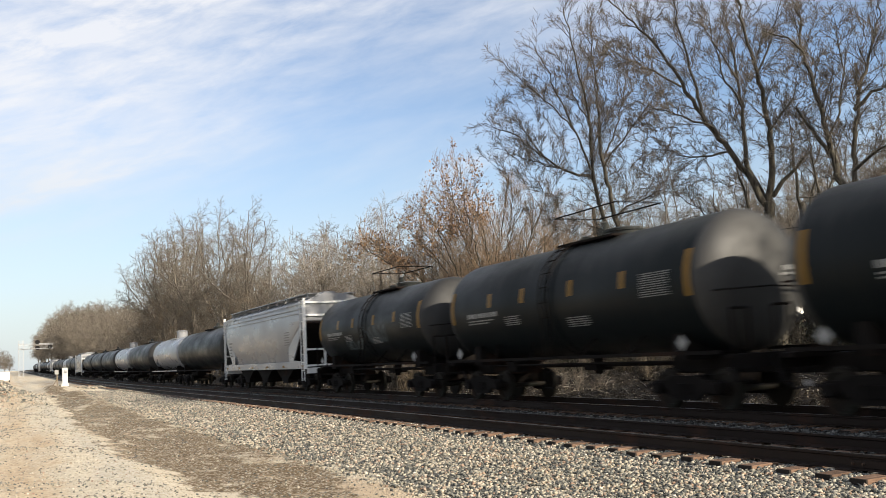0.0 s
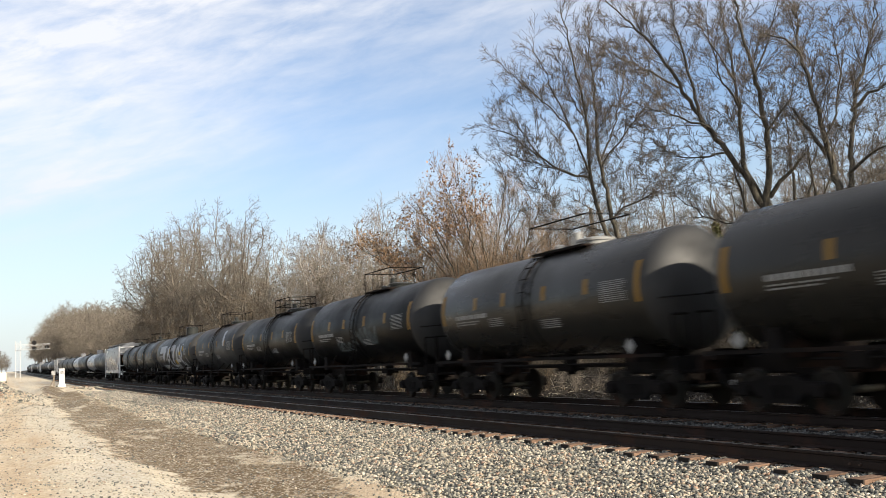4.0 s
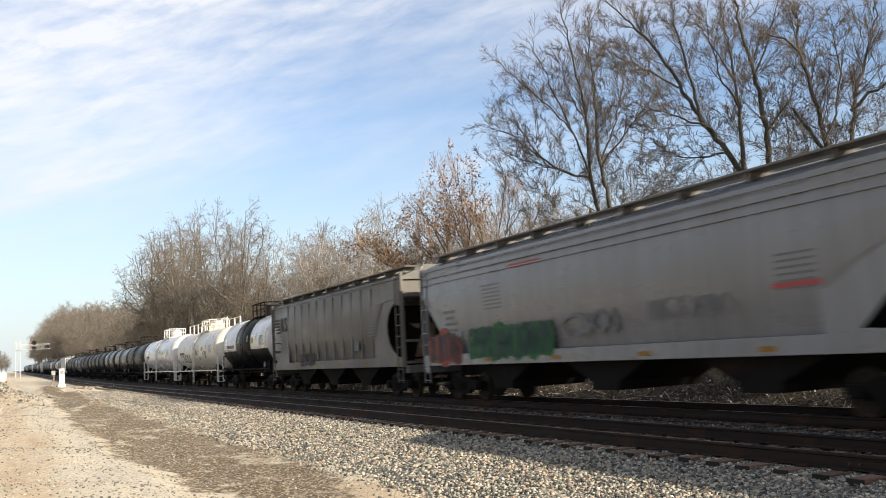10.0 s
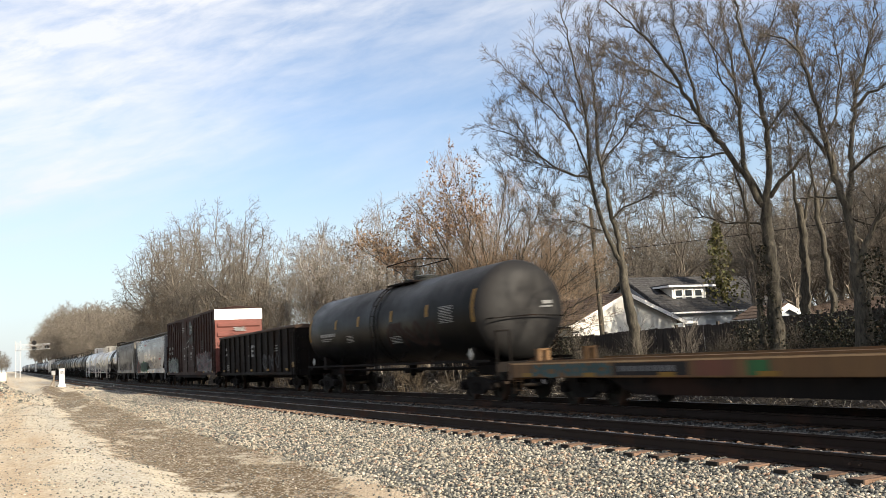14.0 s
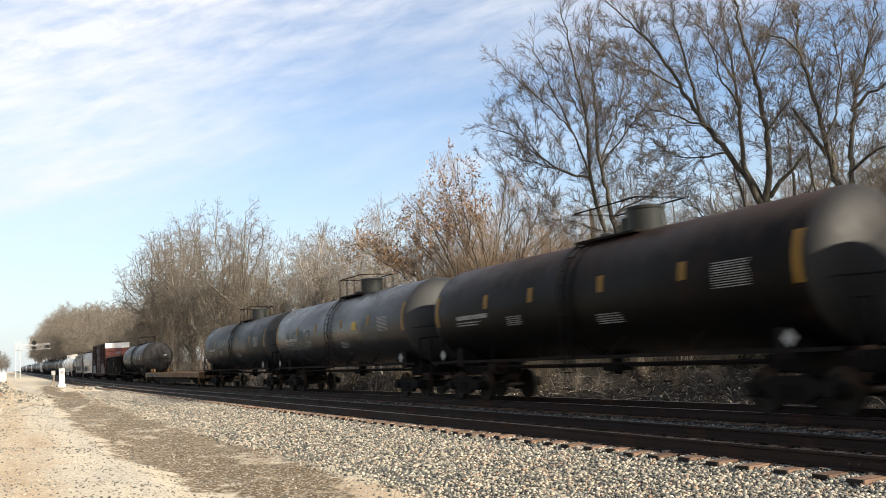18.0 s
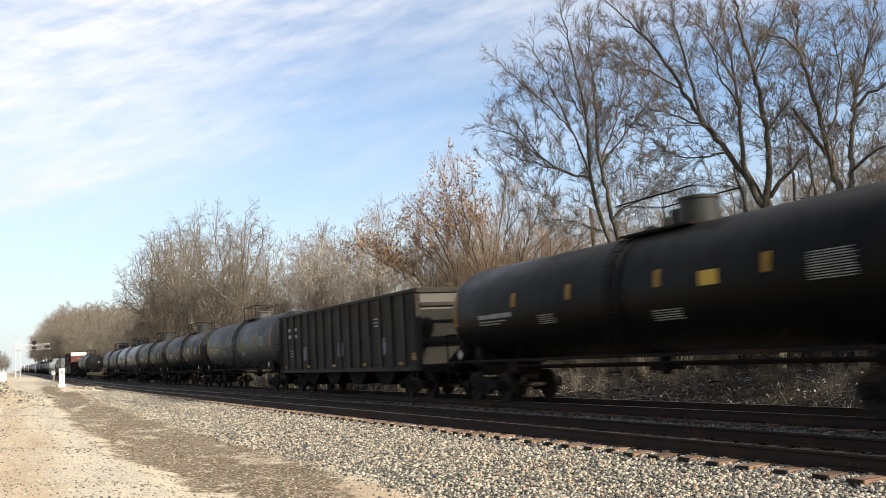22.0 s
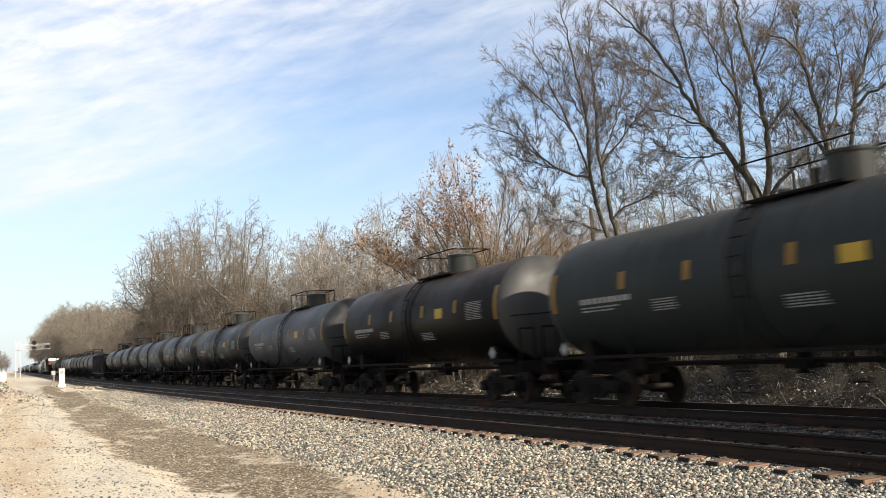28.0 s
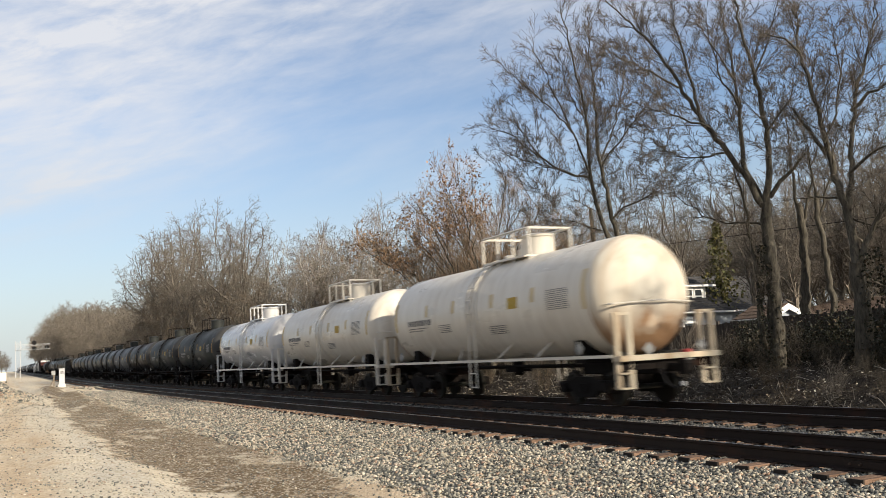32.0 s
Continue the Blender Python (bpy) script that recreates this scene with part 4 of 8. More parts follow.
        for y0, w0, a0 in ((-half * 0.20 + 0.3, 0.9, -20), (half * 0.40, 0.75, -12)):
            part("data_block", text_rows(rad, zc, [(y0, w0, a0 - 2.2 * k, 0.9) for k in range(5)], rng), ink, car, "small rows of stencilled text")
        part("notice_panel", text_rows(rad, zc, [(-half * 0.70, 0.95, 10 - 1.9 * k, 0.8) for k in range(11)], rng), ink, car, "block of stencilled lines")
        if spec.get("sign", True):
            part("warning_sign", curved(rad, zc, -half * 0.36 - 0.52, -half * 0.36, -3, 9), MAT["sign_yellow"], car, "yellow rectangular sign")
        if spec.get("placard", True):
            for d in (1, -1):
                pl = Shape().slab([(d * (half - 0.45) + 0.17 * math.cos(k * math.pi / 2), 1.42 + 0.17 * math.sin(k * math.pi / 2)) for k in range(4)], -1.50, -1.48)
                part("placard", pl, MAT["letter_white"], car, "white diamond placard")
        if not light:
            part("end_lettering", merge([Shape().box(0.55, -(half + 0.52), zc + 0.18, 0.62, 0.01, 0.10), Shape().box(0.55, -(half + 0.53), zc + 0.05, 0.62, 0.01, 0.05)]), MAT["letter_white"], car, "white stencil on the tank end")
    spec.get("extra", lambda *a: None)(car, rad, zc, half, rng)
    return car, over + 0.55


def ribbon(pts, thick, place):
    """A band of even width along points in a plane; place(u, v) sets each on the surface."""
    v = []
    for i, p in enumerate(pts):
        q, r = pts[max(i - 1, 0)], pts[min(i + 1, len(pts) - 1)]
        d = Vector((r[0] - q[0], r[1] - q[1]))
        d = Vector((-d.y, d.x)).normalized() * thick if d.length > 1e-6 else Vector((thick, 0))
        v += [place(p[0] + d.x, p[1] + d.y), place(p[0] - d.x, p[1] - d.y)]
    return Shape().add(v, [(2 * i, 2 * i + 2, 2 * i + 3, 2 * i + 1) for i in range(len(pts) - 1)])


def spray(car, mat, rad, zc, y0, y1, a0, a1, rng, strokes, name="graffiti", label="spray-painted tag", thick=0.09):
    """Broad looping strokes on a tank's near side."""
    for i in range(strokes):
        c = y0 + (y1 - y0) * (i + 0.5) / strokes
        w = abs(y1 - y0) / strokes * 0.62
        ph, step = rng.uniform(0, 6.28), rng.uniform(0.19, 0.22)
        r = rad + 0.008 + 0.0012 * i
        pts = []
        for k in range(30):
            t = ph + k * step
            pts.append((c + w * math.cos(t), rad * radians((a0 + a1) / 2 + (a1 - a0) / 2 * math.sin(t * (1 if i % 2 else 2) + ph))))
        part(name, ribbon(pts, thick, lambda u, v: (-r * math.cos(v / rad), u, zc + r * math.sin(v / rad))), mat, car, label)


def strokes_on(x, y0, y1, z0, z1, rng, strokes, thick, layer=0):
    """Looping strokes on a flat side at x, one shape each."""
    out = []
    for i in range(strokes):
        c = y0 + (y1 - y0) * (i + 0.5) / strokes
        w = abs(y1 - y0) / strokes * rng.uniform(0.45, 0.75)
        ph, up, fast = rng.uniform(0, 6.28), rng.uniform(-0.08, 0.08), rng.choice((1, 2, 2, 3))
        pts = [(c + w * math.cos(ph + k * 0.2), (z0 + z1) / 2 + (z1 - z0) * (up + 0.40 * math.sin((ph + k * 0.2) * fast))) for k in range(30)]
        r = x - 0.006 - 0.0012 * i - 0.003 * layer
        out.append(ribbon(pts, thick, lambda u, v: (r, u, v)))
    return out


def flat_spray(car, mat, x, y0, y1, z0, z1, rng, strokes, label, thick=0.1, solid=None, outline=None, accents=()):
    """Spray paint on a flat side at x: strokes, with optional swollen filled letters, inner colours and outlines."""
    if solid:
        n = max(3, round(abs(y1 - y0) / 0.62))
        step, mid, tall = (y1 - y0) / n, (z0 + z1) / 2, (z1 - z0) / 2

        def swollen(cy, cz, ry, rz, lean, k=14):
            """A lumpy rounded outline."""
            lobes, ph = rng.choice((2, 3)), rng.uniform(0, 6.28)
            out = []
            for i in range(k):
                t = 6.283 * i / k
                e = 1 + 0.22 * math.sin(lobes * t + ph)
                out.append((cy + ry * e * math.copysign(abs(math.cos(t)) ** 0.7, math.cos(t)) + lean * math.sin(t), cz + rz * e * math.copysign(abs(math.sin(t)) ** 0.7, math.sin(t))))
            return out
        for i in range(n):
            edge = 1 - 0.38 * abs(2 * (i + 0.5) / n - 1) ** 2
            cy, rz = y0 + step * (i + 0.5), tall * edge * rng.uniform(0.82, 1.05)
            part("graffiti", Shape().slab(swollen(cy, mid - tall + rz, abs(step) * 0.62, rz, rng.uniform(-0.12, 0.12)), x - 0.003 - 0.0012 * (i % 2), x + 0.01), solid, car, label)
            for j, colour in enumerate(accents):
                a, b = rng.uniform(-0.3, 0.3) * abs(step), rng.uniform(-0.5, 0.5) * rz
                part("graffiti", Shape().slab(swollen(cy + a, mid - tall + rz + b, abs(step) * rng.uniform(0.16, 0.34), rz * rng.uniform(0.16, 0.36), 0, 9), x - 0.006 - 0.0012 * j, x + 0.005), colour, car, label)
    for stroke in strokes_on(x, y0, y1, z0, z1, rng, strokes, thick):
        part("graffiti", stroke, mat, car, label)
    if outline:
        for stroke in strokes_on(x, y0, y1, z0, z1, rng, strokes + 3, thick * 0.4, 3):
            part("graffiti_outline", stroke, outline, car, "dark painted outline")


def covered_hopper(spec, rng):
    """Covered grain hopper with curved or flat sides, slope sheets, hatches and end cages."""
    L = spec["len"]
    half, w = L / 2, 1.57
    col = MAT[spec["paint"]]
    car = thing("covered_hopper_car", spec["label"], "hopper car", "cars of the freight train")
    eave, top, sill = 4.25, 4.62, 1.12
    curve = spec.get("curve", 0.0)
    # body: outline across, with bulging sides
    side = [(w - 0.16 + curve * 0.0, sill + 0.28), (w - 0.06, sill + 0.9), (w, 2.4), (w, 3.4), (w - 0.04, eave - 0.2), (w - 0.12, eave), (0.85, eave + 0.26), (0.5, top)]
    ring = [(-x, z) for x, z in side] + [(x, z) for x, z in reversed(side)]
    s = Shape()
    # the ends slope in below: sections along y
    n = len(ring)
    secs = []
    deep = [(half - 0.15, 3.5), (half - 1.75, 3.45)] if spec.get("arch", True) else [(half - 0.15, 3.35)]
    cuts = [(-y, z) for y, z in deep] + [(-half + 2.6, sill + 0.28), (half - 2.6, sill + 0.28)] + deep[::-1]
    for y, zmin in cuts:
        secs.append([(x, y, max(z, zmin)) for x, z in ring])
    for sec in secs:
        s.v.extend(sec)
    for i in range(len(cuts) - 1):
        s.f.extend((i * n + k, i * n + k + 1, (i + 1) * n + k + 1, (i + 1) * n + k) for k in range(n - 1))
        s.f.append((i * n + n - 1, i * n, (i + 1) * n, (i + 1) * n + n - 1))
    s.f += [tuple(range(n)), tuple(range(len(s.v) - 1, len(s.v) - 1 - n, -1))]
    part("body", s, col, car, smooth=True)
    # end side sheets that frame the sloped ends, with an arched opening
    for d in (-1, 1):
        for sx in (-1, 1):
            y1, y0 = d * (half - 0.1), d * (half - 2.75)
            arch = [(y0, sill), (y0, eave), (y1, eave), (y1, 3.3)]
            if spec.get("arch", True):
                arch += [(d * (half - 0.35), 3.25)] + [(d * (half - 0.35 - 1.15 * math.sin(radians(a))), 2.45 + 0.95 * math.cos(radians(a))) for a in range(20, 160, 20)] + [(d * (half - 0.5), sill + 0.3), (d * (half - 0.1), sill + 0.3), (d * (half - 0.1), sill)]
            else:
                arch += [(d * (half - 2.0), sill + 0.4), (d * (half - 0.1), sill + 0.3), (d * (half - 0.1), sill)]
            part("end_side_sheet", Shape().slab(arch, sx * (w - 0.03), sx * (w - 0.07)), col, car)
        frame = Shape()
        for sx in (-1, 1):
            frame.box(sx * (w - 0.05), d * (half - 0.06), 2.75, 0.10, 0.12, 3.3)
            frame.box(sx * 0.55, d * (half - 0.1), 2.2, 0.1, 0.1, 2.2)
        for z in (3.6, 4.2, 2.0, 1.25):
            frame.box(0, d * (half - 0.08), z, 2 * w - 0.1, 0.08, 0.09)
        frame.box(0, d * (half - 0.02), 1.02, 2.9, 0.25, 0.26)
        part("end_frame", frame, MAT[spec.get("end", spec["paint"])], car)
        lad = ladder(-w - 0.02, 0.55, 4.3, d * (half - 0.30), 0.4, 0.38)
        part("ladder", lad, MAT[spec.get("end", spec["paint"])], car)
        # black sheet added over the sloped end to darken the shaded opening
        part("end_slope", Shape().slab([(d * (deep[-1][0] + 0.02), 3.31), (d * (half - 2.58), sill + 0.23), (d * (half - 2.50), sill + 0.15), (d * (deep[-1][0] + 0.10), 3.23)], -w + 0.08, w - 0.08), MAT["underframe"], car)
        s2 = Shape().box(0, d * (half - 1.6), 0.92, 0.55, 3.2, 0.36, 0.03)
        part("draft_sill", s2, MAT["underframe"], car)
        part("brake_wheel", Shape().tube([(0.7 + 0.27 * math.cos(k * 0.628), d * (half + 0.05), 2.7 + 0.27 * math.sin(k * 0.628)) for k in range(11)], 0.02, 5), MAT["underframe"], car)
        coupler(car, d * (half + 0.15), d)
        truck(car, d * (half - 1.75))
    # side sills
    for sx in (-1, 1):
        part("side_sill", Shape().box(sx * (w - 0.02), 0, sill + 0.16, 0.06, L - 0.2, 0.34, 0.01), col, car)
        if spec.get("ribs"):
            for k in range(spec["ribs"]):
                y = -half + 2.9 + k * (L - 5.8) / (spec["ribs"] - 1)
                part("side_rib", Shape().box(sx * (w - 0.019), y, 2.72, 0.05, 0.09, 2.75, 0.012), col, car)
    for z in (eave - 0.05,) if spec.get("ribs") else (eave - 0.10, eave - 0.32, eave - 0.52):
        for sx in (-1, 1):
            part("side_stringer", Shape().box(sx * (w + 0.0), 0, z, 0.05, L - 0.6, 0.035), col, car)
    part("side_sill_lip", Shape().box(-w + 0.03, 0, sill + 0.16, 0.06, L - 0.3, 0.20), MAT[spec.get("sill", spec["paint"])], car)
    # roof walk and hatches
    walk_ = Shape()
    for sx in (-1, 1):
        walk_.box(sx * 0.95, 0, top + 0.02, 0.5, L - 0.6, 0.04)
    for k in range(10):
        walk_.box(0, -half + 0.6 + k * (L - 1.2) / 9, top - 0.08, 2.3, 0.07, 0.2)
    part("roof_walk", walk_, MAT[spec.get("roof", spec["paint"])], car)
    for k in range(4):
        part("roof_hatch", Shape().box(0, -half + 2.6 + k * (L - 5.2) / 3, top + 0.06, 0.62, (L - 5.2) / 3 - 0.35, 0.14, 0.04), MAT[spec.get("roof", spec["paint"])], car)
    # discharge hoppers
    for k in range(3):
        y = -half + 4.6 + k * (L - 9.2) / 2
        part("discharge_hopper", Shape().slab([(y - 2.3, sill + 0.3), (y + 2.3, sill + 0.3), (y + 0.55, 0.62), (y + 0.5, 0.42), (y - 0.5, 0.42), (y - 0.55, 0.62)], -1.25, 1.25), MAT["underframe"], car)
    for k in range(6):
        y = half * (0.93 - k * 0.37)
        part("reflective_stripe", Shape().box(-w - 0.008, y - 0.25, sill + 0.12, 0.02, 0.42, 0.10), MAT["yellow"], car, "yellow reflective stripe")
    ink = MAT["letter_dark"]
    t = Shape()
    for k in range(5):
        bars(t, -w - 0.006, half * 0.78 + rng.uniform(-.1, .1), 2.75 - 0.19 * k, rng.uniform(0.5, 0.9), (0.08,), 0)
    for k in range(6):
        bars(t, -w - 0.006, -half * 0.66, 2.9 - 0.12 * k, 0.9, (0.045,), 0)
    part("lettering", t, ink, car, "rows of stencilled lettering")
    spec.get("extra", lambda *a: None)(car, w, half, rng)
    return car, half + 0.70


def boxcar(spec, rng):
    L = spec["len"]
    half, w, eave, sill = L / 2, 1.60, 5.20, 1.02
    col = MAT["boxcar"]
    car = thing("boxcar", spec["label"], "boxcar", "cars of the freight train")
    part("body", Shape().prism([(-w + 0.07, sill), (w - 0.07, sill), (w - 0.07, eave - 0.1), (-w + 0.07, eave - 0.1)], -half, half), col, car)
    part("roof", Shape().prism([(-w, eave - 0.12), (w, eave - 0.12), (w, eave), (0, eave + 0.17), (-w, eave)], -half - 0.02, half + 0.02), MAT["boxcar"], car)
    for k in range(15):
        y = -half + 0.6 + k * (L - 1.2) / 14
        part("roof_rib", Shape().prism([(-w + 0.02, eave + 0.005), (w - 0.02, eave + 0.005), (w - 0.02, eave + 0.03), (0, eave + 0.21), (-w + 0.02, eave + 0.03)], y - 0.05, y + 0.05), MAT["boxcar"], car)
    dy0, dy1 = 2.45, -2.85        # door opening, front and rear edges
    for sx in (-1, 1):
        for k in range(22):
            y = half - 0.15 - k * (L - 0.3) / 21
            if dy1 - 0.1 < y < dy0 + 0.1:
                continue
            part("side_post", Shape().slab([(y - 0.10, sill + 0.1), (y + 0.10, sill + 0.1), (y + 0.10, eave - 0.14), (y - 0.10, eave - 0.14)], sx * (w - 0.075), sx * w), col, car)
        part("side_sill", Shape().box(sx * (w - 0.02), 0, sill - 0.02, 0.08, L - 0.1, 0.16), col, car)
        part("side_sill", Shape().slab([(-half + 3.0, sill - 0.02), (half - 3.0, sill - 0.02), (half - 3.6, sill - 0.30), (-half + 3.6, sill - 0.30)], sx * (w - 0.05), sx * (w - 0.1)), MAT["underframe"], car, "dark deep centre sill plate")
        for a, b in ((dy0, -0.2), (-0.2, dy1)):
            door = part("door", Shape().box(sx * (w - 0.03), (a + b) / 2, (sill + eave) / 2, 0.09, abs(a - b) - 0.03, eave - sill - 0.3), col, car)
            for k in range(5):
                part("door_rib", Shape().box(sx * (w + 0.03), (a + b) / 2, sill + 0.55 + k * 0.76, 0.05, abs(a - b) - 0.1, 0.08, 0.015), col, door)
            part("door_bar", Shape().tube([(sx * (w + 0.06), b + 0.25, sill + 0.1), (sx * (w + 0.06), b + 0.25, eave - 0.3)], 0.025, 6), MAT["underframe"], door)
        for z in (sill + 0.10, eave - 0.16):
            part("door_rail", Shape().box(sx * (w + 0.02), (dy0 + dy1) / 2 - 0.8, z, 0.06, dy0 - dy1 + 3.0, 0.09), col, car)
    for d in (-1, 1):
        # ends take the brighter red that carries their sunlight
        end = part("end_wall", Shape().box(0, d * (half + 0.01), (sill + eave) / 2 - 0.35, 2 * w - 0.1, 0.05, eave - sill - 0.75), MAT["boxcar_end"], car, "oxide-red corrugated end in a brighter, sunlit tone")
        part("end_band", Shape().box(0, d * (half + 0.014), eave - 0.37, 2 * w - 0.05, 0.06, 0.70), MAT["trim_white"], car, "white painted band across the top")
        for k in range(5):
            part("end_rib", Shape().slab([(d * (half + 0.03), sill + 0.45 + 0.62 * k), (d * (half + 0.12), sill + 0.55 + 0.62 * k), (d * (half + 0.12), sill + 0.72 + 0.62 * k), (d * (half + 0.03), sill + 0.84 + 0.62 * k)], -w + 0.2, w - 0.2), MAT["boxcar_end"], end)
        for k in range(2):
            t = Shape()
            for j in range(4):
                bars(t, 0, 0, 0, 0, (), 0)
                t.box(0.1 * (j % 2), d * (half + 0.13), 3.95 - 0.62 * k - 0.075 * j, 0.75, 0.006, 0.045)
            part("end_lettering", t, MAT["letter_white"], end, "rows of white stencil")
        part("end_sill", Shape().box(0, d * (half + 0.05), sill - 0.05, 3.0, 0.14, 0.3), MAT["underframe"], car)
        part("ladder", ladder(-w - 0.04, sill + 0.1, sill + 2.0, d * (half - 0.30), 0.45, 0.42), col, car)
        part("draft_sill", Shape().box(0, d * (half - 1.6), 0.92, 0.5, 3.4, 0.34, 0.03), MAT["underframe"], car)
        coupler(car, d * (half + 0.35), d)
        truck(car, d * (half - 2.1))
    t = Shape()
    for y, z in ((half * 0.86, 3.05), (half * 0.72, 3.05), (half * 0.86, 2.65), (half * 0.74, 2.65)):
        for k in range(4):
            t.box(-w - 0.004, y + 0.20 - 0.13 * k, z, 0.006, 0.075, 0.21)
    for k in range(3):
        t.box(-w - 0.075, 1.45, 4.45 - 0.13 * k, 0.006, 0.85, 0.045)
    faint = Shape()
    for k in range(5):
        faint.box(-w - 0.006, -half * 0.56, 3.25 - 0.13 * k, 0.006, 0.8, 0.05)
    part("data_block", faint, MAT["tag_faint"], car, "faint rows of stencilled text")
    for y, z, a, b2 in ((1.1, 2.9, 0.26, 0.10), (1.05, 2.35, 0.26, 0.20), (1.1, 2.08, 0.30, 0.05), (0.2, 2.95, 0.26, 0.08), (-0.1, 3.3, 0.22, 0.07), (-0.5, 3.02, 0.30, 0.13), (-0.5, 3.42, 0.26, 0.08), (-2.2, 2.86, 0.55, 0.045), (-2.2, 2.96, 0.42, 0.045), (-1.6, 2.48, 0.5, 0.15), (-1.55, 2.22, 0.24, 0.10), (-1.5, 2.05, 0.34, 0.05)):
        t.box(-w - 0.075, y, z, 0.006, a, b2)
    part("lettering", t, MAT["letter_white"], car, "white stencilled marks")
    for cy, cz, ry, rz in ((-1.35, 4.62, 0.40, 0.22), (-1.75, 4.30, 0.50, 0.30), (-1.45, 4.02, 0.55, 0.20), (-1.25, 3.42, 0.20, 0.24), (-1.95, 3.40, 0.16, 0.33)):
        rim = [(cy + ry * (1 + 0.22 * math.sin(3 * a + cz * 9)) * math.cos(a), cz + rz * (1 + 0.22 * math.sin(2 * a + cy * 7)) * math.sin(a)) for a in [k * 0.3927 for k in range(16)]]
        part("washed_emblem", Shape().slab(rim, -w - 0.080 - 0.002 * (cz > 4.2), -w - 0.070), MAT["tag_smear"], car, "washed-out pale emblem on the door")
    for k in range(4):
        part("emblem_bar", Shape().box(-w - 0.086, -1.72, 4.46 - 0.10 * k, 0.006, 0.75, 0.035), MAT["letter_white"], car)
    flat_spray(car, MAT["tag_mint"], -w - 0.012, half * 0.95, half * 0.46, 1.05, 2.35, rng, 7, "pale mint and grey block graffiti", 0.03, solid=MAT["tag_grey"], outline=MAT["tag_dark"], accents=(MAT["tag_violet"], MAT["tag_dark"], MAT["coal_end"]))
    flat_spray(car, MAT["tag_rose"], -w - 0.012, -half * 0.36, -half * 0.88, 1.05, 2.55, rng, 8, "pale violet and rose block graffiti", 0.035, solid=MAT["tag_grey"], outline=MAT["tag_dark"], accents=(MAT["tag_violet"], MAT["tag_rose"], MAT["tag_faint"]))
    for k in range(7):
        part("reflective_stripe", Shape().box(-w - 0.025, half * (0.92 - k * 0.305), sill + 0.10, 0.02, 0.40, 0.11), MAT["yellow"], car, "yellow reflective stripe")
    for y in (half * 0.62, -half * 0.62):
        part("vent_cover", Shape().box(-w - 0.01, y, eave - 0.62, 0.05, 0.62, 0.42, 0.01), col, car)
    return car, half + 0.9


def gondola(spec, rng, coal=False):
    """Open-topped car with outside posts; the taller ribbed one carries stone."""
    L = spec["len"]
    half, w = L / 2, 1.55
    top, sill = (3.72, 0.95) if coal else (3.24, 0.86)
    col = MAT["coal" if coal else "gondola"]
    car = thing("open_hopper_car" if coal else "gondola_car", spec["label"], "hopper car" if coal else "gondola", "cars of the freight train")
    for sx in (-1, 1):
        part("side_wall", Shape().box(sx * (w - 0.09), 0, (top + sill) / 2, 0.06, L, top - sill), MAT["coal_panel"] if coal else col, car)
        part("top_chord", Shape().box(sx * (w - 0.03), 0, top - 0.05, 0.14, L + 0.05, 0.12, 0.02), MAT["top_rust" if not coal else "coal_panel"], car)
        part("side_sill", Shape().box(sx * (w - 0.03), 0, sill + 0.08, 0.12, L, 0.16, 0.02), col, car)
        n = 16 if coal else 14
        for k in range(n):
            y = half - 0.12 - k * (L - 0.24) / (n - 1)
            # on the stone car the posts' darker colour stands in for edge shade
            part("side_post", Shape().slab([(y - 0.085, sill + 0.1), (y + 0.085, sill + 0.1), (y + 0.085, top - 0.1), (y - 0.085, top - 0.1)], sx * (w - 0.07), sx * (w + 0.03)), col, car)
    for d in (-1, 1):
        end = Shape()
        if coal:
            end.slab([(d * (half - 0.04), 3.0), (d * (half - 0.04), top - 0.1), (d * (half - 0.10), top - 0.1), (d * (half - 0.10), 3.0), (d * (half - 2.4), 1.1), (d * (half - 2.3), 1.1)], -w + 0.1, w - 0.1)
        else:
            end.box(0, d * (half - 0.05), (top + sill) / 2, 2 * w - 0.2, 0.06, top - sill)
        part("end_wall", end, MAT["coal_end"] if coal else col, car)
        part("end_chord", Shape().box(0, d * (half - 0.02), top - 0.07, 2 * w, 0.14, 0.16, 0.02), MAT["top_rust" if not coal else "coal_panel"], car)
        for k in range(3):
            part("end_rib", Shape().box(0, d * (half + 0.03), top - 0.55 - k * 0.6, 2 * w - 0.25, 0.08, 0.12, 0.02), col, car)
        part("end_sill", Shape().box(0, d * (half + 0.02), 0.98, 2.8, 0.22, 0.26), MAT["underframe"], car)
        part("draft_sill", Shape().box(0, d * (half - 1.5), 0.92, 0.5, 3.4, 0.34, 0.03), MAT["underframe"], car)
        part("ladder", ladder(-w - 0.05, 0.6, top - 0.3, d * (half - 0.35), 0.4, 0.4), col, car)
        coupler(car, d * (half + 0.25), d)
        truck(car, d * (half - 1.75))
    part("floor", Shape().box(0, 0, sill + 0.15, 2 * w - 0.2, L - 0.2, 0.08), col, car)
    part("centre_sill", Shape().box(0, 0, 0.85, 0.45, L - 3, 0.4, 0.03), MAT["underframe"], car)
    if coal:
        load = Shape()
        nx, ny = 7, 40
        for j in range(ny + 1):
            for i in range(nx + 1):
                x = -w + 0.13 + (2 * w - 0.26) * i / nx
                y = -half + 0.12 + (L - 0.24) * j / ny
                load.v.append((x, y, top - 0.16 + 0.22 * math.sin(math.pi * i / nx) * (0.6 + 0.4 * math.sin(j * 1.1)) + rng.uniform(-.03, .05)))
        for j in range(ny):
            for i in range(nx):
                a = j * (nx + 1) + i
                load.f.append((a, a + 1, a + nx + 2, a + nx + 1))
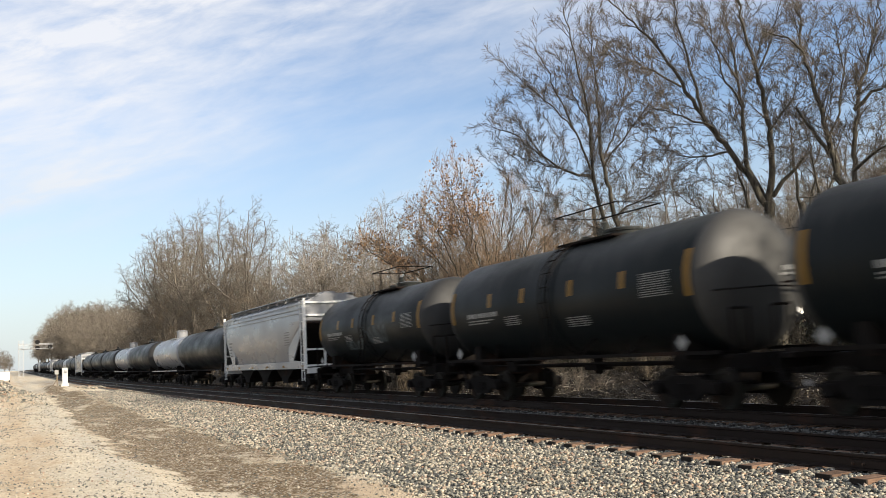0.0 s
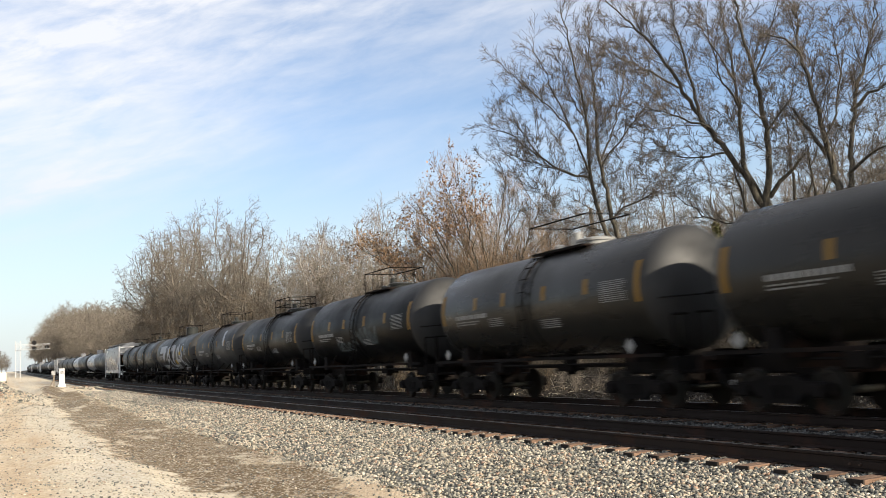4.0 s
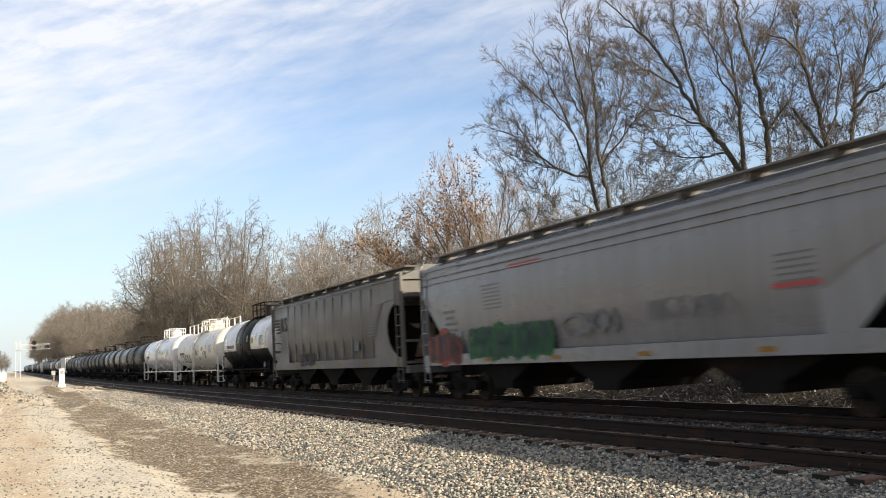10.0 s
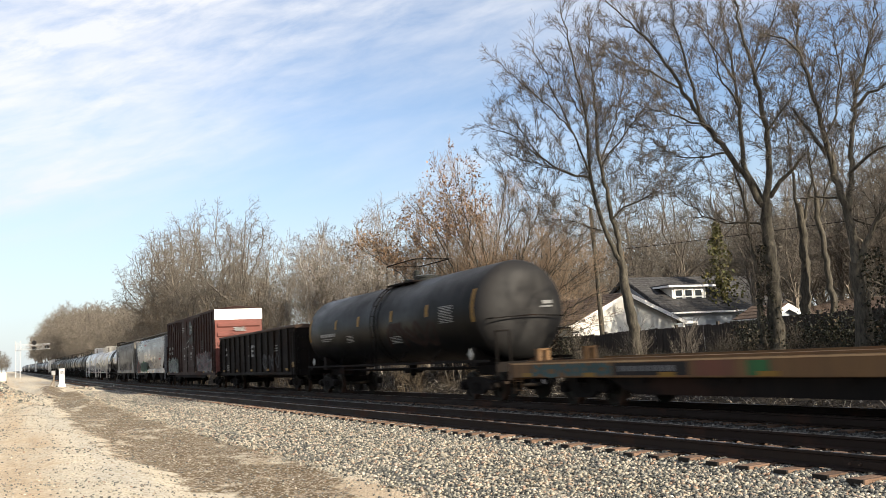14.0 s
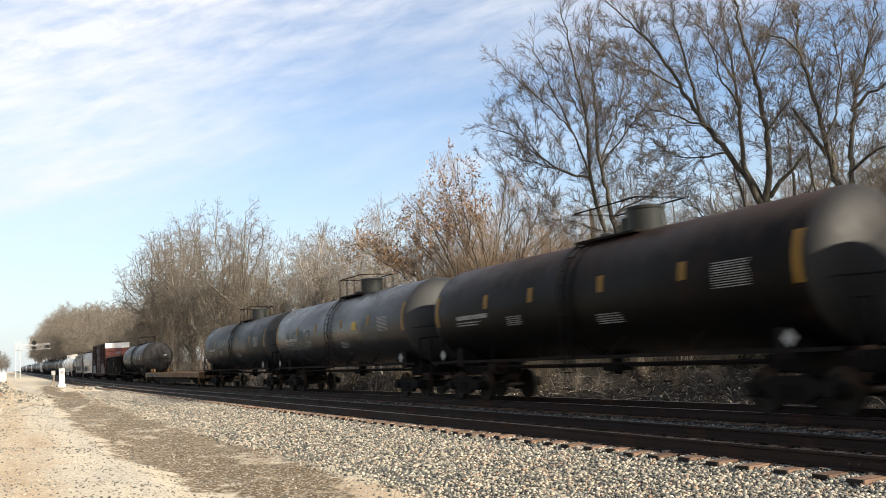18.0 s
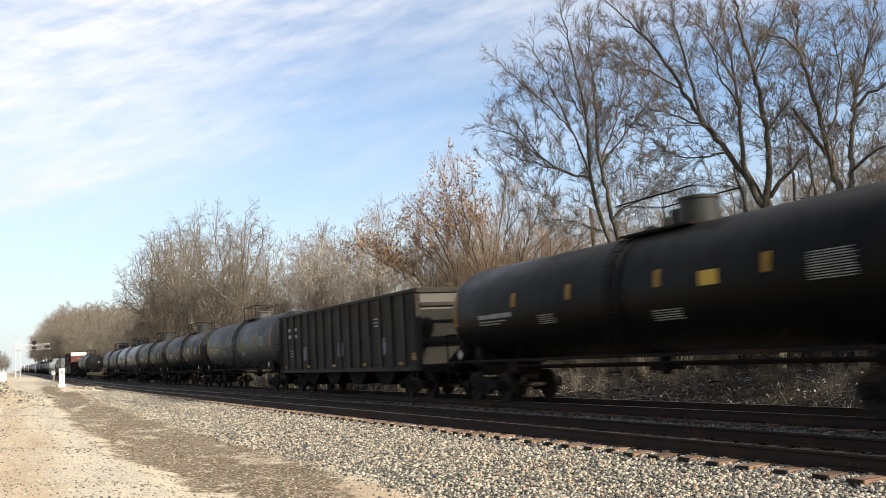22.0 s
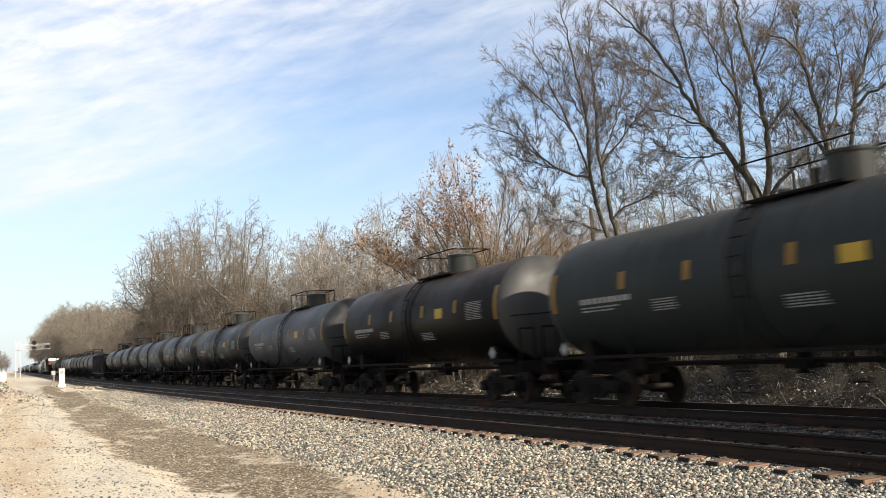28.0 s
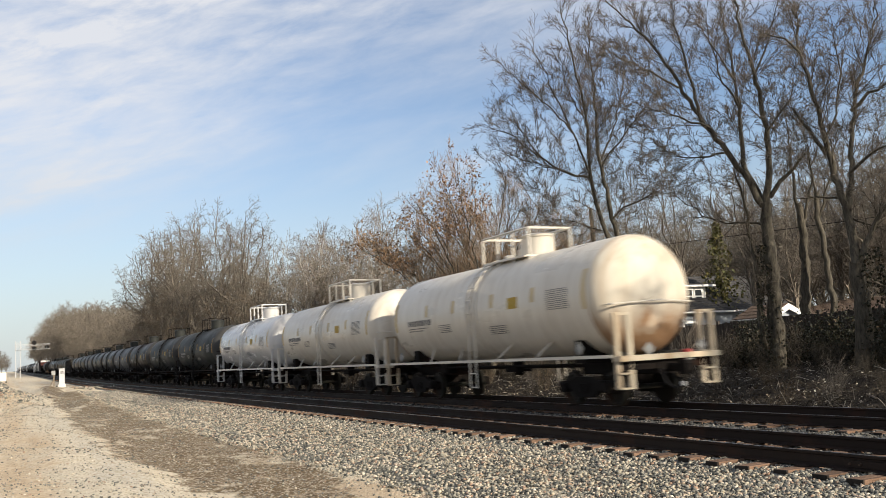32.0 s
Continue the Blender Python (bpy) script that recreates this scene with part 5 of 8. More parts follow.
        part("stone_load", load, MAT["gravel_bed"], car, "heaped pale crushed stone")
        for k in range(4):
            y = -half + 4 + k * (L - 8) / 3
            part("discharge_hopper", Shape().slab([(y - 1.3, sill + 0.1), (y + 1.3, sill + 0.1), (y + 0.4, 0.45), (y - 0.4, 0.45)], -1.2, 1.2), MAT["underframe"], car)
    t = Shape()
    z = 3.0 if coal else 2.45
    for y in (half * 0.82, half * 0.70):
        t.box(-w + 0.055, y, z, 0.006, 0.42, 0.16)
        t.box(-w + 0.055, y, z - 0.32, 0.006, 0.46, 0.16)
    for k in range(3):
        t.box(-w + 0.055, half * 0.76, z - 1.0 - 0.13 * k, 0.006, 0.7, 0.05)
        t.box(-w + 0.055, -half * 0.55, z - 0.1 - 0.13 * k, 0.006, 0.7, 0.05)
    part("lettering", t, MAT["letter_white"], car, "white stencilled marks")
    if coal:
        for y in (half * 0.52, half * -0.05, -half * 0.60):
            flat_spray(car, MAT["tag_violet"], -w + 0.05, y + 0.26, y - 0.26, 1.55, 2.15, rng, 5, "pale spray-painted blotch", 0.085)
    else:
        em = Shape()
        for j in range(3):
            y0 = half * 0.10 - 0.62 * j
            em.box(-w + 0.05, y0, 2.45, 0.006, 0.46, 0.13).box(-w + 0.05, y0 - 0.04, 2.20, 0.006, 0.40, 0.12).box(-w + 0.05, y0, 1.95, 0.006, 0.46, 0.13).box(-w + 0.05, y0 + (0.17 if j % 2 else -0.17), 2.2, 0.007, 0.12, 0.5)
        part("lettering", em, MAT["letter_white"], car, "faded white block lettering")
        flat_spray(car, MAT["tag_faint"], -w + 0.045, -half * 0.2, -half * 0.6, 1.1, 2.0, rng, 4, "dim grey spray-painted tag", 0.06)
    for k in range(5):
        part("reflective_stripe", Shape().box(-w - 0.04, half * (0.86 - k * 0.42), sill + 0.28, 0.02, 0.34, 0.11), MAT["yellow"], car, "yellow reflective stripe")
    part("corner_mark", Shape().box(-w - 0.04, -half + 0.35, sill + 0.5, 0.02, 0.34, 0.24), MAT["yellow"], car, "yellow corner sign")
    return car, half + 0.75


def flatcar(spec, rng):
    L = spec["len"]
    half, w = L / 2, 1.38
    car = thing("flatcar", spec["label"], "flatcar", "cars of the freight train")
    part("deck", Shape().box(0, 0, 1.07, 2 * w, L, 0.08), MAT["flat_yellow"], car)
    for sx in (-1, 1):
        part("side_sill", Shape().box(sx * w, 0, 0.91, 0.07, L, 0.38, 0.012), MAT["flat_yellow"], car)
        part("deck_rail", Shape().box(sx * (w - 0.12), 0, 1.13, 0.06, L - 1.5, 0.06), MAT["flat_yellow"], car)
        part("side_girder", Shape().slab([(-half + 4.2, 0.74), (-half + 5.2, 0.34), (half - 5.2, 0.34), (half - 4.2, 0.74)], sx * 1.22 - 0.03, sx * 1.22 + 0.03), MAT["underframe"], car, "dark girder under the deck")
    part("centre_sill", Shape().box(0, 0, 0.76, 0.6, L - 2.5, 0.5, 0.04), MAT["underframe"], car)
    for k in range(9):
        part("crossbearer", Shape().box(0, -half + 3 + k * (L - 6) / 8, 0.80, 2 * w - 0.1, 0.15, 0.40), MAT["underframe"], car)
    for d in (-1, 1):
        part("end_sill", Shape().box(0, d * (half - 0.05), 0.88, 2 * w + 0.1, 0.2, 0.46, 0.02), MAT["flat_yellow"], car)
        for x in (-0.9, 0.9):
            post = part("hitch_post", Shape().box(x, d * (half - 0.75), 1.27, 0.12, 0.16, 0.34), MAT["flat_yellow"], car, "upright rusty yellow post")
            part("post_leg", Shape().box(x * 0.72, d * (half - 0.75), 1.27, 0.12, 0.16, 0.34), MAT["flat_yellow"], post)
            part("post_cap", Shape().box(x * 0.86, d * (half - 0.75), 1.45, 0.38, 0.16, 0.05), MAT["flat_yellow"], post)
        for x in (-1.36, 1.36):
            part("corner_step", ladder(x, 0.28, 0.85, d * (half - 0.35), 0.4, 0.24), MAT["flat_yellow"], car)
        part("brake_wheel", Shape().tube([(0.75 + 0.26 * math.cos(k * 0.628), d * (half - 0.2), 1.62 + 0.26 * math.sin(k * 0.628)) for k in range(11)], 0.018, 5).tube([(0.75, d * (half - 0.2), 1.05), (0.75, d * (half - 0.2), 1.62)], 0.025, 5), MAT["underframe"], car)
        coupler(car, d * (half + 0.2), d)
        truck(car, d * (half - 3.0))
    for k in range(10):
        part("reflective_stripe", Shape().box(-w - 0.04, half * (0.93 - 0.205 * k), 0.79, 0.02, 0.50, 0.10), MAT["yellow"], car, "yellow reflective stripe")
    x = -w - 0.037
    flat_spray(car, MAT["tag_teal"], x, half - 1.3, half - 4.6, 0.76, 1.04, rng, 6, "faded teal spray paint on the side sill", 0.05)
    part("painted_panel", Shape().box(x + 0.004, half - 6.0, 0.91, 0.012, 2.5, 0.28), MAT["signal_black"], car, "black panel with pale lettering")
    part("lettering", merge([Shape().box(x - 0.006, half - 5.0 - 0.22 * k, 0.92, 0.010, 0.13, 0.12) for k in range(9)]), MAT["letter_dark"], car, "pale worn lettering on the black panel")
    part("rust_patch", Shape().box(x + 0.004, half - 8.0, 0.91, 0.012, 1.1, 0.30), MAT["rust_dull"], car, "dull red patch of primer")
    part("painted_patch", Shape().box(x + 0.004, half * 0.42 - 1.2, 0.90, 0.012, 0.55, 0.28), MAT["tag_green"], car, "green painted patch")
    part("top_edge", Shape().box(x, 0, 1.085, 0.014, L, 0.035), MAT["edge_rust"], car, "paint worn to bright rust along the top edge")
    return car, half + 0.6


make_tracks()

# ---- trees ----


def unit(v):
    return v / np.maximum(np.linalg.norm(v, axis=-1, keepdims=True), 1e-9)


def tubes(pts, rad, sides):
    """Vertices and quads of many tapered branches at once: pts (n, k, 3), rad (n, k)."""
    n, k, _ = pts.shape
    d = np.empty_like(pts)
    d[:, 1:-1] = pts[:, 2:] - pts[:, :-2]
    d[:, 0], d[:, -1] = pts[:, 1] - pts[:, 0], pts[:, -1] - pts[:, -2]
    d = unit(d)
    main = unit(pts[:, -1] - pts[:, 0])
    ref = np.where(np.abs(main[:, 2:3]) > 0.8, np.array([[1.0, 0.1, 0]]), np.array([[0, 0.1, 1.0]]))
    a = unit(np.cross(d, ref[:, None, :]))
    b = np.cross(d, a)
    t = np.arange(sides) * 2 * np.pi / sides
    v = pts[:, :, None, :] + rad[:, :, None, None] * (a[:, :, None, :] * np.cos(t)[None, None, :, None] + b[:, :, None, :] * np.sin(t)[None, None, :, None])
    base = (np.arange(n)[:, None, None] * k + np.arange(k - 1)[None, :, None]) * sides
    s = np.arange(sides)[None, None, :]
    s2 = (s + 1) % sides
    f = np.stack([base + s, base + s2, base + sides + s2, base + sides + s], -1).reshape(-1, 4)
    return v.reshape(-1, 3), f


def grow(rng, stems, levels, lift=0.25, wiggle=0.12, droop=0.0, least=0.0045, bare=0):
    """Branches level by level from given stems [(points, r0, r1)]. A level is (count, angle, spread, length ratio, radius ratio, start)."""
    out = []
    cur = []
    for p, r0, r1 in stems:
        p = np.asarray(p, float)
        t = np.linspace(0, 1, 9)
        seg = np.linspace(0, 1, len(p))
        q = np.stack([np.interp(t, seg, p[:, i]) for i in range(3)], -1)
        q[1:-1] += rng.normal(0, wiggle * 0.1 * np.linalg.norm(p[-1] - p[0]) * 0.3, (7, 3))
        cur.append((q, np.linspace(r0, r1, 9)))
    pts = np.stack([c[0] for c in cur])
    rad = np.stack([c[1] for c in cur])
    out.append((pts, rad))
    pts, rad = pts[bare:], rad[bare:]
    for count, angle, spread, ratio, rr, start in levels:
        n, k, _ = pts.shape
        t = start + (1 - start) * (np.arange(count)[None, :] + rng.uniform(0, 1, (n, count))) / count
        t = np.clip(t, 0, 0.995)
        i = np.minimum((t * (k - 1)).astype(int), k - 2)
        w = (t * (k - 1) - i)[..., None]
        rows = np.arange(n)[:, None]
        p0 = pts[rows, i] * (1 - w) + pts[rows, i + 1] * w
        d0 = unit(pts[rows, i + 1] - pts[rows, i])
        r0 = (rad[rows, i] * (1 - w[..., 0]) + rad[rows, i + 1] * w[..., 0]) * rr
        length = np.linalg.norm(pts[:, 1:] - pts[:, :-1], axis=-1).sum(1)[:, None] * ratio * (1.15 - 0.65 * t) * rng.uniform(0.65, 1.25, t.shape)
        perp = unit(np.cross(d0, rng.normal(size=d0.shape)))
        ang = np.radians(angle + spread * rng.normal(size=t.shape))[..., None]
        dr = unit(d0 * np.cos(ang) + perp * np.sin(ang) + np.array([0, 0, lift]))
        kk = 5 if len(out) < 2 else (4 if len(out) < len(levels) else 2)
        steps = [p0]
        dd = dr
        for s in range(kk - 1):
            dd = unit(dd + rng.normal(0, wiggle, dd.shape) + np.array([0, 0, lift * 0.25 - droop * s]))
            steps.append(steps[-1] + dd * (length / (kk - 1))[..., None])
        pts = np.stack(steps, 2).reshape(-1, kk, 3)
        r0 = r0.reshape(-1, 1)
        rad = r0 * np.linspace(1, 0.35, kk)[None]
        rad = np.maximum(rad, least)
        out.append((pts, rad))
    return out


def leaf_mesh(name, centre, size, rng, mat):
    """Small bent leaves, two triangles' worth each."""
    n = len(centre)
    a = unit(rng.normal(size=(n, 3)) + np.array([0, 0, -0.6]))
    b = unit(np.cross(a, rng.normal(size=(n, 3))))
    s = size[:, None]
    v = np.stack([centre, centre + (a * 0.5 + b * 0.32) * s, centre + a * s, centre + (a * 0.5 - b * 0.32) * s], 1)
    f = np.arange(n * 4).reshape(-1, 4)
    return numpy_mesh(name, v.reshape(-1, 3), f, MAT[mat])


def stem(base, top, bend, rng, k=5):
    base, top = np.array(base, float), np.array(top, float)
    t = np.linspace(0, 1, k)[:, None]
    p = base + (top - base) * t
    p[1:-1] += rng.normal(0, bend, (k - 2, 3)) * np.array([1, 1, 0.3])
    return p


def resample(points, step):
    """Points every step along a bent line."""
    p = np.asarray(points, float)
    d = np.concatenate([[0], np.cumsum(np.linalg.norm(p[1:] - p[:-1], axis=1))])
    t = np.linspace(0, d[-1], max(3, int(d[-1] / step) + 1))
    q = np.stack([np.interp(t, d, p[:, i]) for i in range(3)], -1)
    for turn in range(6):
        q[1:-1] = 0.5 * q[1:-1] + 0.25 * (q[2:] + q[:-2])
    return q


def ramify(rng, stems, levels, lift=0.10, longest=20.0):
    """Branches on branches. Stems are (points, r0, r1); each level (per metre, angle, reach, bend, points, thinnest, bare) puts side branches on the one before.
    Gives per level the points and radii."""
    out = []
    for points, r0, r1 in stems:
        q = resample(points, 0.3)
        q[1:-1] += rng.normal(0, 0.035, (len(q) - 2, 3))
        out.append((q, np.linspace(r0, r1, len(q))))
    grown = [out]
    for per, angle, reach, bend, k, least, bare in levels:
        parents = grown[-1][1:] if len(grown) == 1 else grown[-1]
        p0, d0, ln, rad = [], [], [], []
        for q, r in parents:
            seg = np.linalg.norm(q[1:] - q[:-1], axis=1)
            length = seg.sum()
            n = rng.poisson(per * length * (1 - bare)) + 1
            t = bare + (1 - bare) * (np.arange(n) + rng.random(n)) / n
            x = t * (len(q) - 1)
            i = np.minimum(x.astype(int), len(q) - 2)
            w = (x - i)[:, None]
            p0.append(q[i] * (1 - w) + q[i + 1] * w)
            d0.append(q[i + 1] - q[i])
            ln.append(reach * np.minimum(length * (1 - 0.62 * t) + 0.30, longest) * rng.uniform(0.45, 1.15, n))
            rad.append(np.minimum((r[i] * (1 - w[:, 0]) + r[i + 1] * w[:, 0]) * rng.uniform(0.4, 0.7, n), 0.004 + 0.0125 * ln[-1]))
        p, d, ln, rad = np.concatenate(p0), unit(np.concatenate(d0)), np.concatenate(ln), np.maximum(np.concatenate(rad), least)
        turn = np.radians(rng.normal(angle, angle * 0.22, len(p)))[:, None]
        side = unit(np.cross(d, rng.normal(size=d.shape)))
        way = unit(d * np.cos(turn) + side * np.sin(turn))
        pts = [p]
        for j in range(k - 1):
            way = unit(way + rng.normal(0, bend, way.shape) + np.array([0, 0, lift]))
            pts.append(pts[-1] + way * (ln / (k - 1))[:, None])
        pts = np.stack(pts, 1)
        r = rad[:, None] * np.linspace(1, 0.25, k)[None]
        r = np.maximum(r, least * 0.7)
        grown.append(list(zip(pts, r)))
    return grown


def joined(name, pieces, sides, mat):
    """One mesh of all the tapered branches given."""
    vs, fs, o = [], [], 0
    sizes = {}
    for q, r in pieces:
        sizes.setdefault(len(q), []).append((q, r))
    for group in sizes.values():
        v, f = tubes(np.stack([q for q, r in group]), np.stack([r for q, r in group]), sides)
        vs.append(v)
        fs.append(f + o)
        o += len(v)
    return numpy_mesh(name, np.concatenate(vs), np.concatenate(fs), MAT[mat], True)


def bare_tree(name, label, rng, at, rz, stems, levels, bark, twig, group, lift=0.10, sides=(10, 6, 3), longest=20.0):
    """A leafless tree: trunk, limbs, and a crown of finer and finer branches."""
    grown = ramify(rng, stems, levels, lift, longest)
    root = thing(name, label, "tree", group, at=at, rz=rz)
    part("trunk", joined("trunk", grown[0][:1], sides[0], bark), None, root)
    part("branchwork", joined("branchwork", grown[0][1:] + grown[1], sides[1], bark), None, root)
    part("crown", joined("crown", [b for level in grown[2:] for b in level], sides[2], twig), None, root, "mass of fine bare twigs")
    return root


def wood_tree(name, label, seed, height, spread, bark, twig, at, fine=True, group="trees along the line"):
    """A forest tree with one bole that parts into steep limbs and a rounded crown."""
    rng = np.random.default_rng(seed)
    r = height * 0.0105
    fork = height * rng.uniform(0.24, 0.36)
    top = np.array((rng.normal(0, .3), rng.normal(0, .3), fork))
    stems = [(stem((0, 0, -0.3), top, 0.08, rng), r * 1.25, r)]
    for k in range(8):
        a = k * 0.8 + rng.uniform(0, 0.6)
        e = spread * (0.12 if k == 0 else rng.uniform(0.30, 0.85))
        tip = height * (0.88 if k == 0 else 0.87 - 0.34 * (e / spread) ** 2 * rng.uniform(0.6, 1.4))
        p = stem(top * np.array([1, 1, rng.uniform(0.6, 1.0)]), (e * math.cos(a), e * math.sin(a), tip), 0.35, rng)
        p[1:3, :2] *= 1.2
        stems.append((p, r * rng.uniform(0.38, 0.6), r * 0.14))
    levels = [(1.7, 54, 0.36, 0.12, 5, 0.019, 0.10), (2.6, 50, 0.52, 0.14, 4, 0.0130, 0.08), (3.6, 48, 0.66, 0.12, 2, 0.0115, 0.06)] if fine else \
             [(3.0, 54, 0.40, 0.10, 3, 0.030, 0.10), (4.6, 50, 0.62, 0.12, 2, 0.022, 0.10)]
    return bare_tree(name, label, rng, at, 0, stems, levels, bark, twig, group, 0.04, (8, 4, 3) if fine else (6, 3, 3))


def fill_crown(rng, stems, centre, size, gap, count):
    """Adds curved boughs to the limbs until they reach every part of a rounded crown."""
    places, ways, girth = [], [], []

    def note(q, r):
        places.append(q[1:])
        ways.append(unit(q[1:] - q[:-1]))
        girth.append(r[1:])
    for points, r0, r1 in stems[1:]:
        q = resample(points, 0.3)
        note(q, np.linspace(r0, r1, len(q)))
    foot = stems[0][0][-1]
    goals = []
    for k in range(count * 30):
        v = rng.normal(size=3)
        g = np.array(centre) + v / np.linalg.norm(v) * rng.uniform(0.06, 1.0) ** 0.36 * np.array(size)
        if all(np.linalg.norm(g - h) > gap for h in goals):
            goals.append(g)
        if len(goals) == count:
            break
    for g in sorted(goals, key=lambda h: np.linalg.norm(h - foot)):
        p, w, r = np.concatenate(places), np.concatenate(ways), np.concatenate(girth)
        d = g - p
        far = np.linalg.norm(d, axis=1)
        along = (d * w).sum(1) / np.maximum(far, 1e-6)
        cost = far * (1.9 - along) + 1.2 * np.maximum(0, p[:, 2] - g[2] + 0.35 * far) + np.where(far < 0.5, 9, 0)
        i = int(np.argmin(cost))
        bend = p[i] + unit(w[i] * 0.8 + d[i] / far[i]) * far[i] * 0.5
        t = np.linspace(0, 1, 7)[:, None]
        q = p[i] * (1 - t) ** 2 + bend * 2 * t * (1 - t) + g * t * t + rng.normal(0, 0.02 * far[i], (7, 3)) * t * (1 - t) * 4
        r0 = min(0.7 * r[i], 0.007 + 0.0095 * far[i])
        stems.append((q, r0, 0.006))
        q = resample(q, 0.3)
        note(q, np.linspace(r0, 0.006, len(q)))


def picture_tree(name, label, seed, at, turn, trunk, limbs, bark, crown=None, group="large trees by the track"):
    """A large tree from its trunk and main limbs, in its own space: x across, z up; limbs are (r0, r1, points of (x, z)). Depth is random."""
    rng = np.random.default_rng(seed)
    stems = []
    foot = trunk[2][0]
    trunk = (trunk[0], trunk[1], [(foot[0] + 0.02, foot[1] - 1.3)] + trunk[2])
    for i, (r0, r1, pts) in enumerate([trunk] + limbs):
        lean = 0 if i == 0 or pts[0][1] < 1 else rng.uniform(-0.32, 0.32)
        z0 = trunk[2][-1][1]
        thin = 0.92 if i == 0 else 0.70
        stems.append((np.array([(x, lean * max(0, z - z0), z) for x, z in pts], float), r0 * thin, r1 * thin * 0.8))
    levels = [(2.7, 48, 0.42, 0.10, 7, 0.010, 0.26), (3.9, 46, 0.50, 0.12, 5, 0.0068, 0.08), (6.2, 44, 0.55, 0.14, 3, 0.0052, 0.08), (6.2, 42, 0.62, 0.1, 2, 0.0048, 0.10)]
    if crown:
        fill_crown(rng, stems, *crown)
        levels = [(5.0, 36, 0.38, 0.05, 5, 0.0084, 0.25), (8.0, 36, 0.50, 0.05, 3, 0.0070, 0.12), (8.0, 38, 0.58, 0.05, 2, 0.0064, 0.15)]
    return bare_tree(name, label, rng, at, turn, stems, levels, bark, "twig", group, 0.05, longest=3.0 if crown else 20.0)


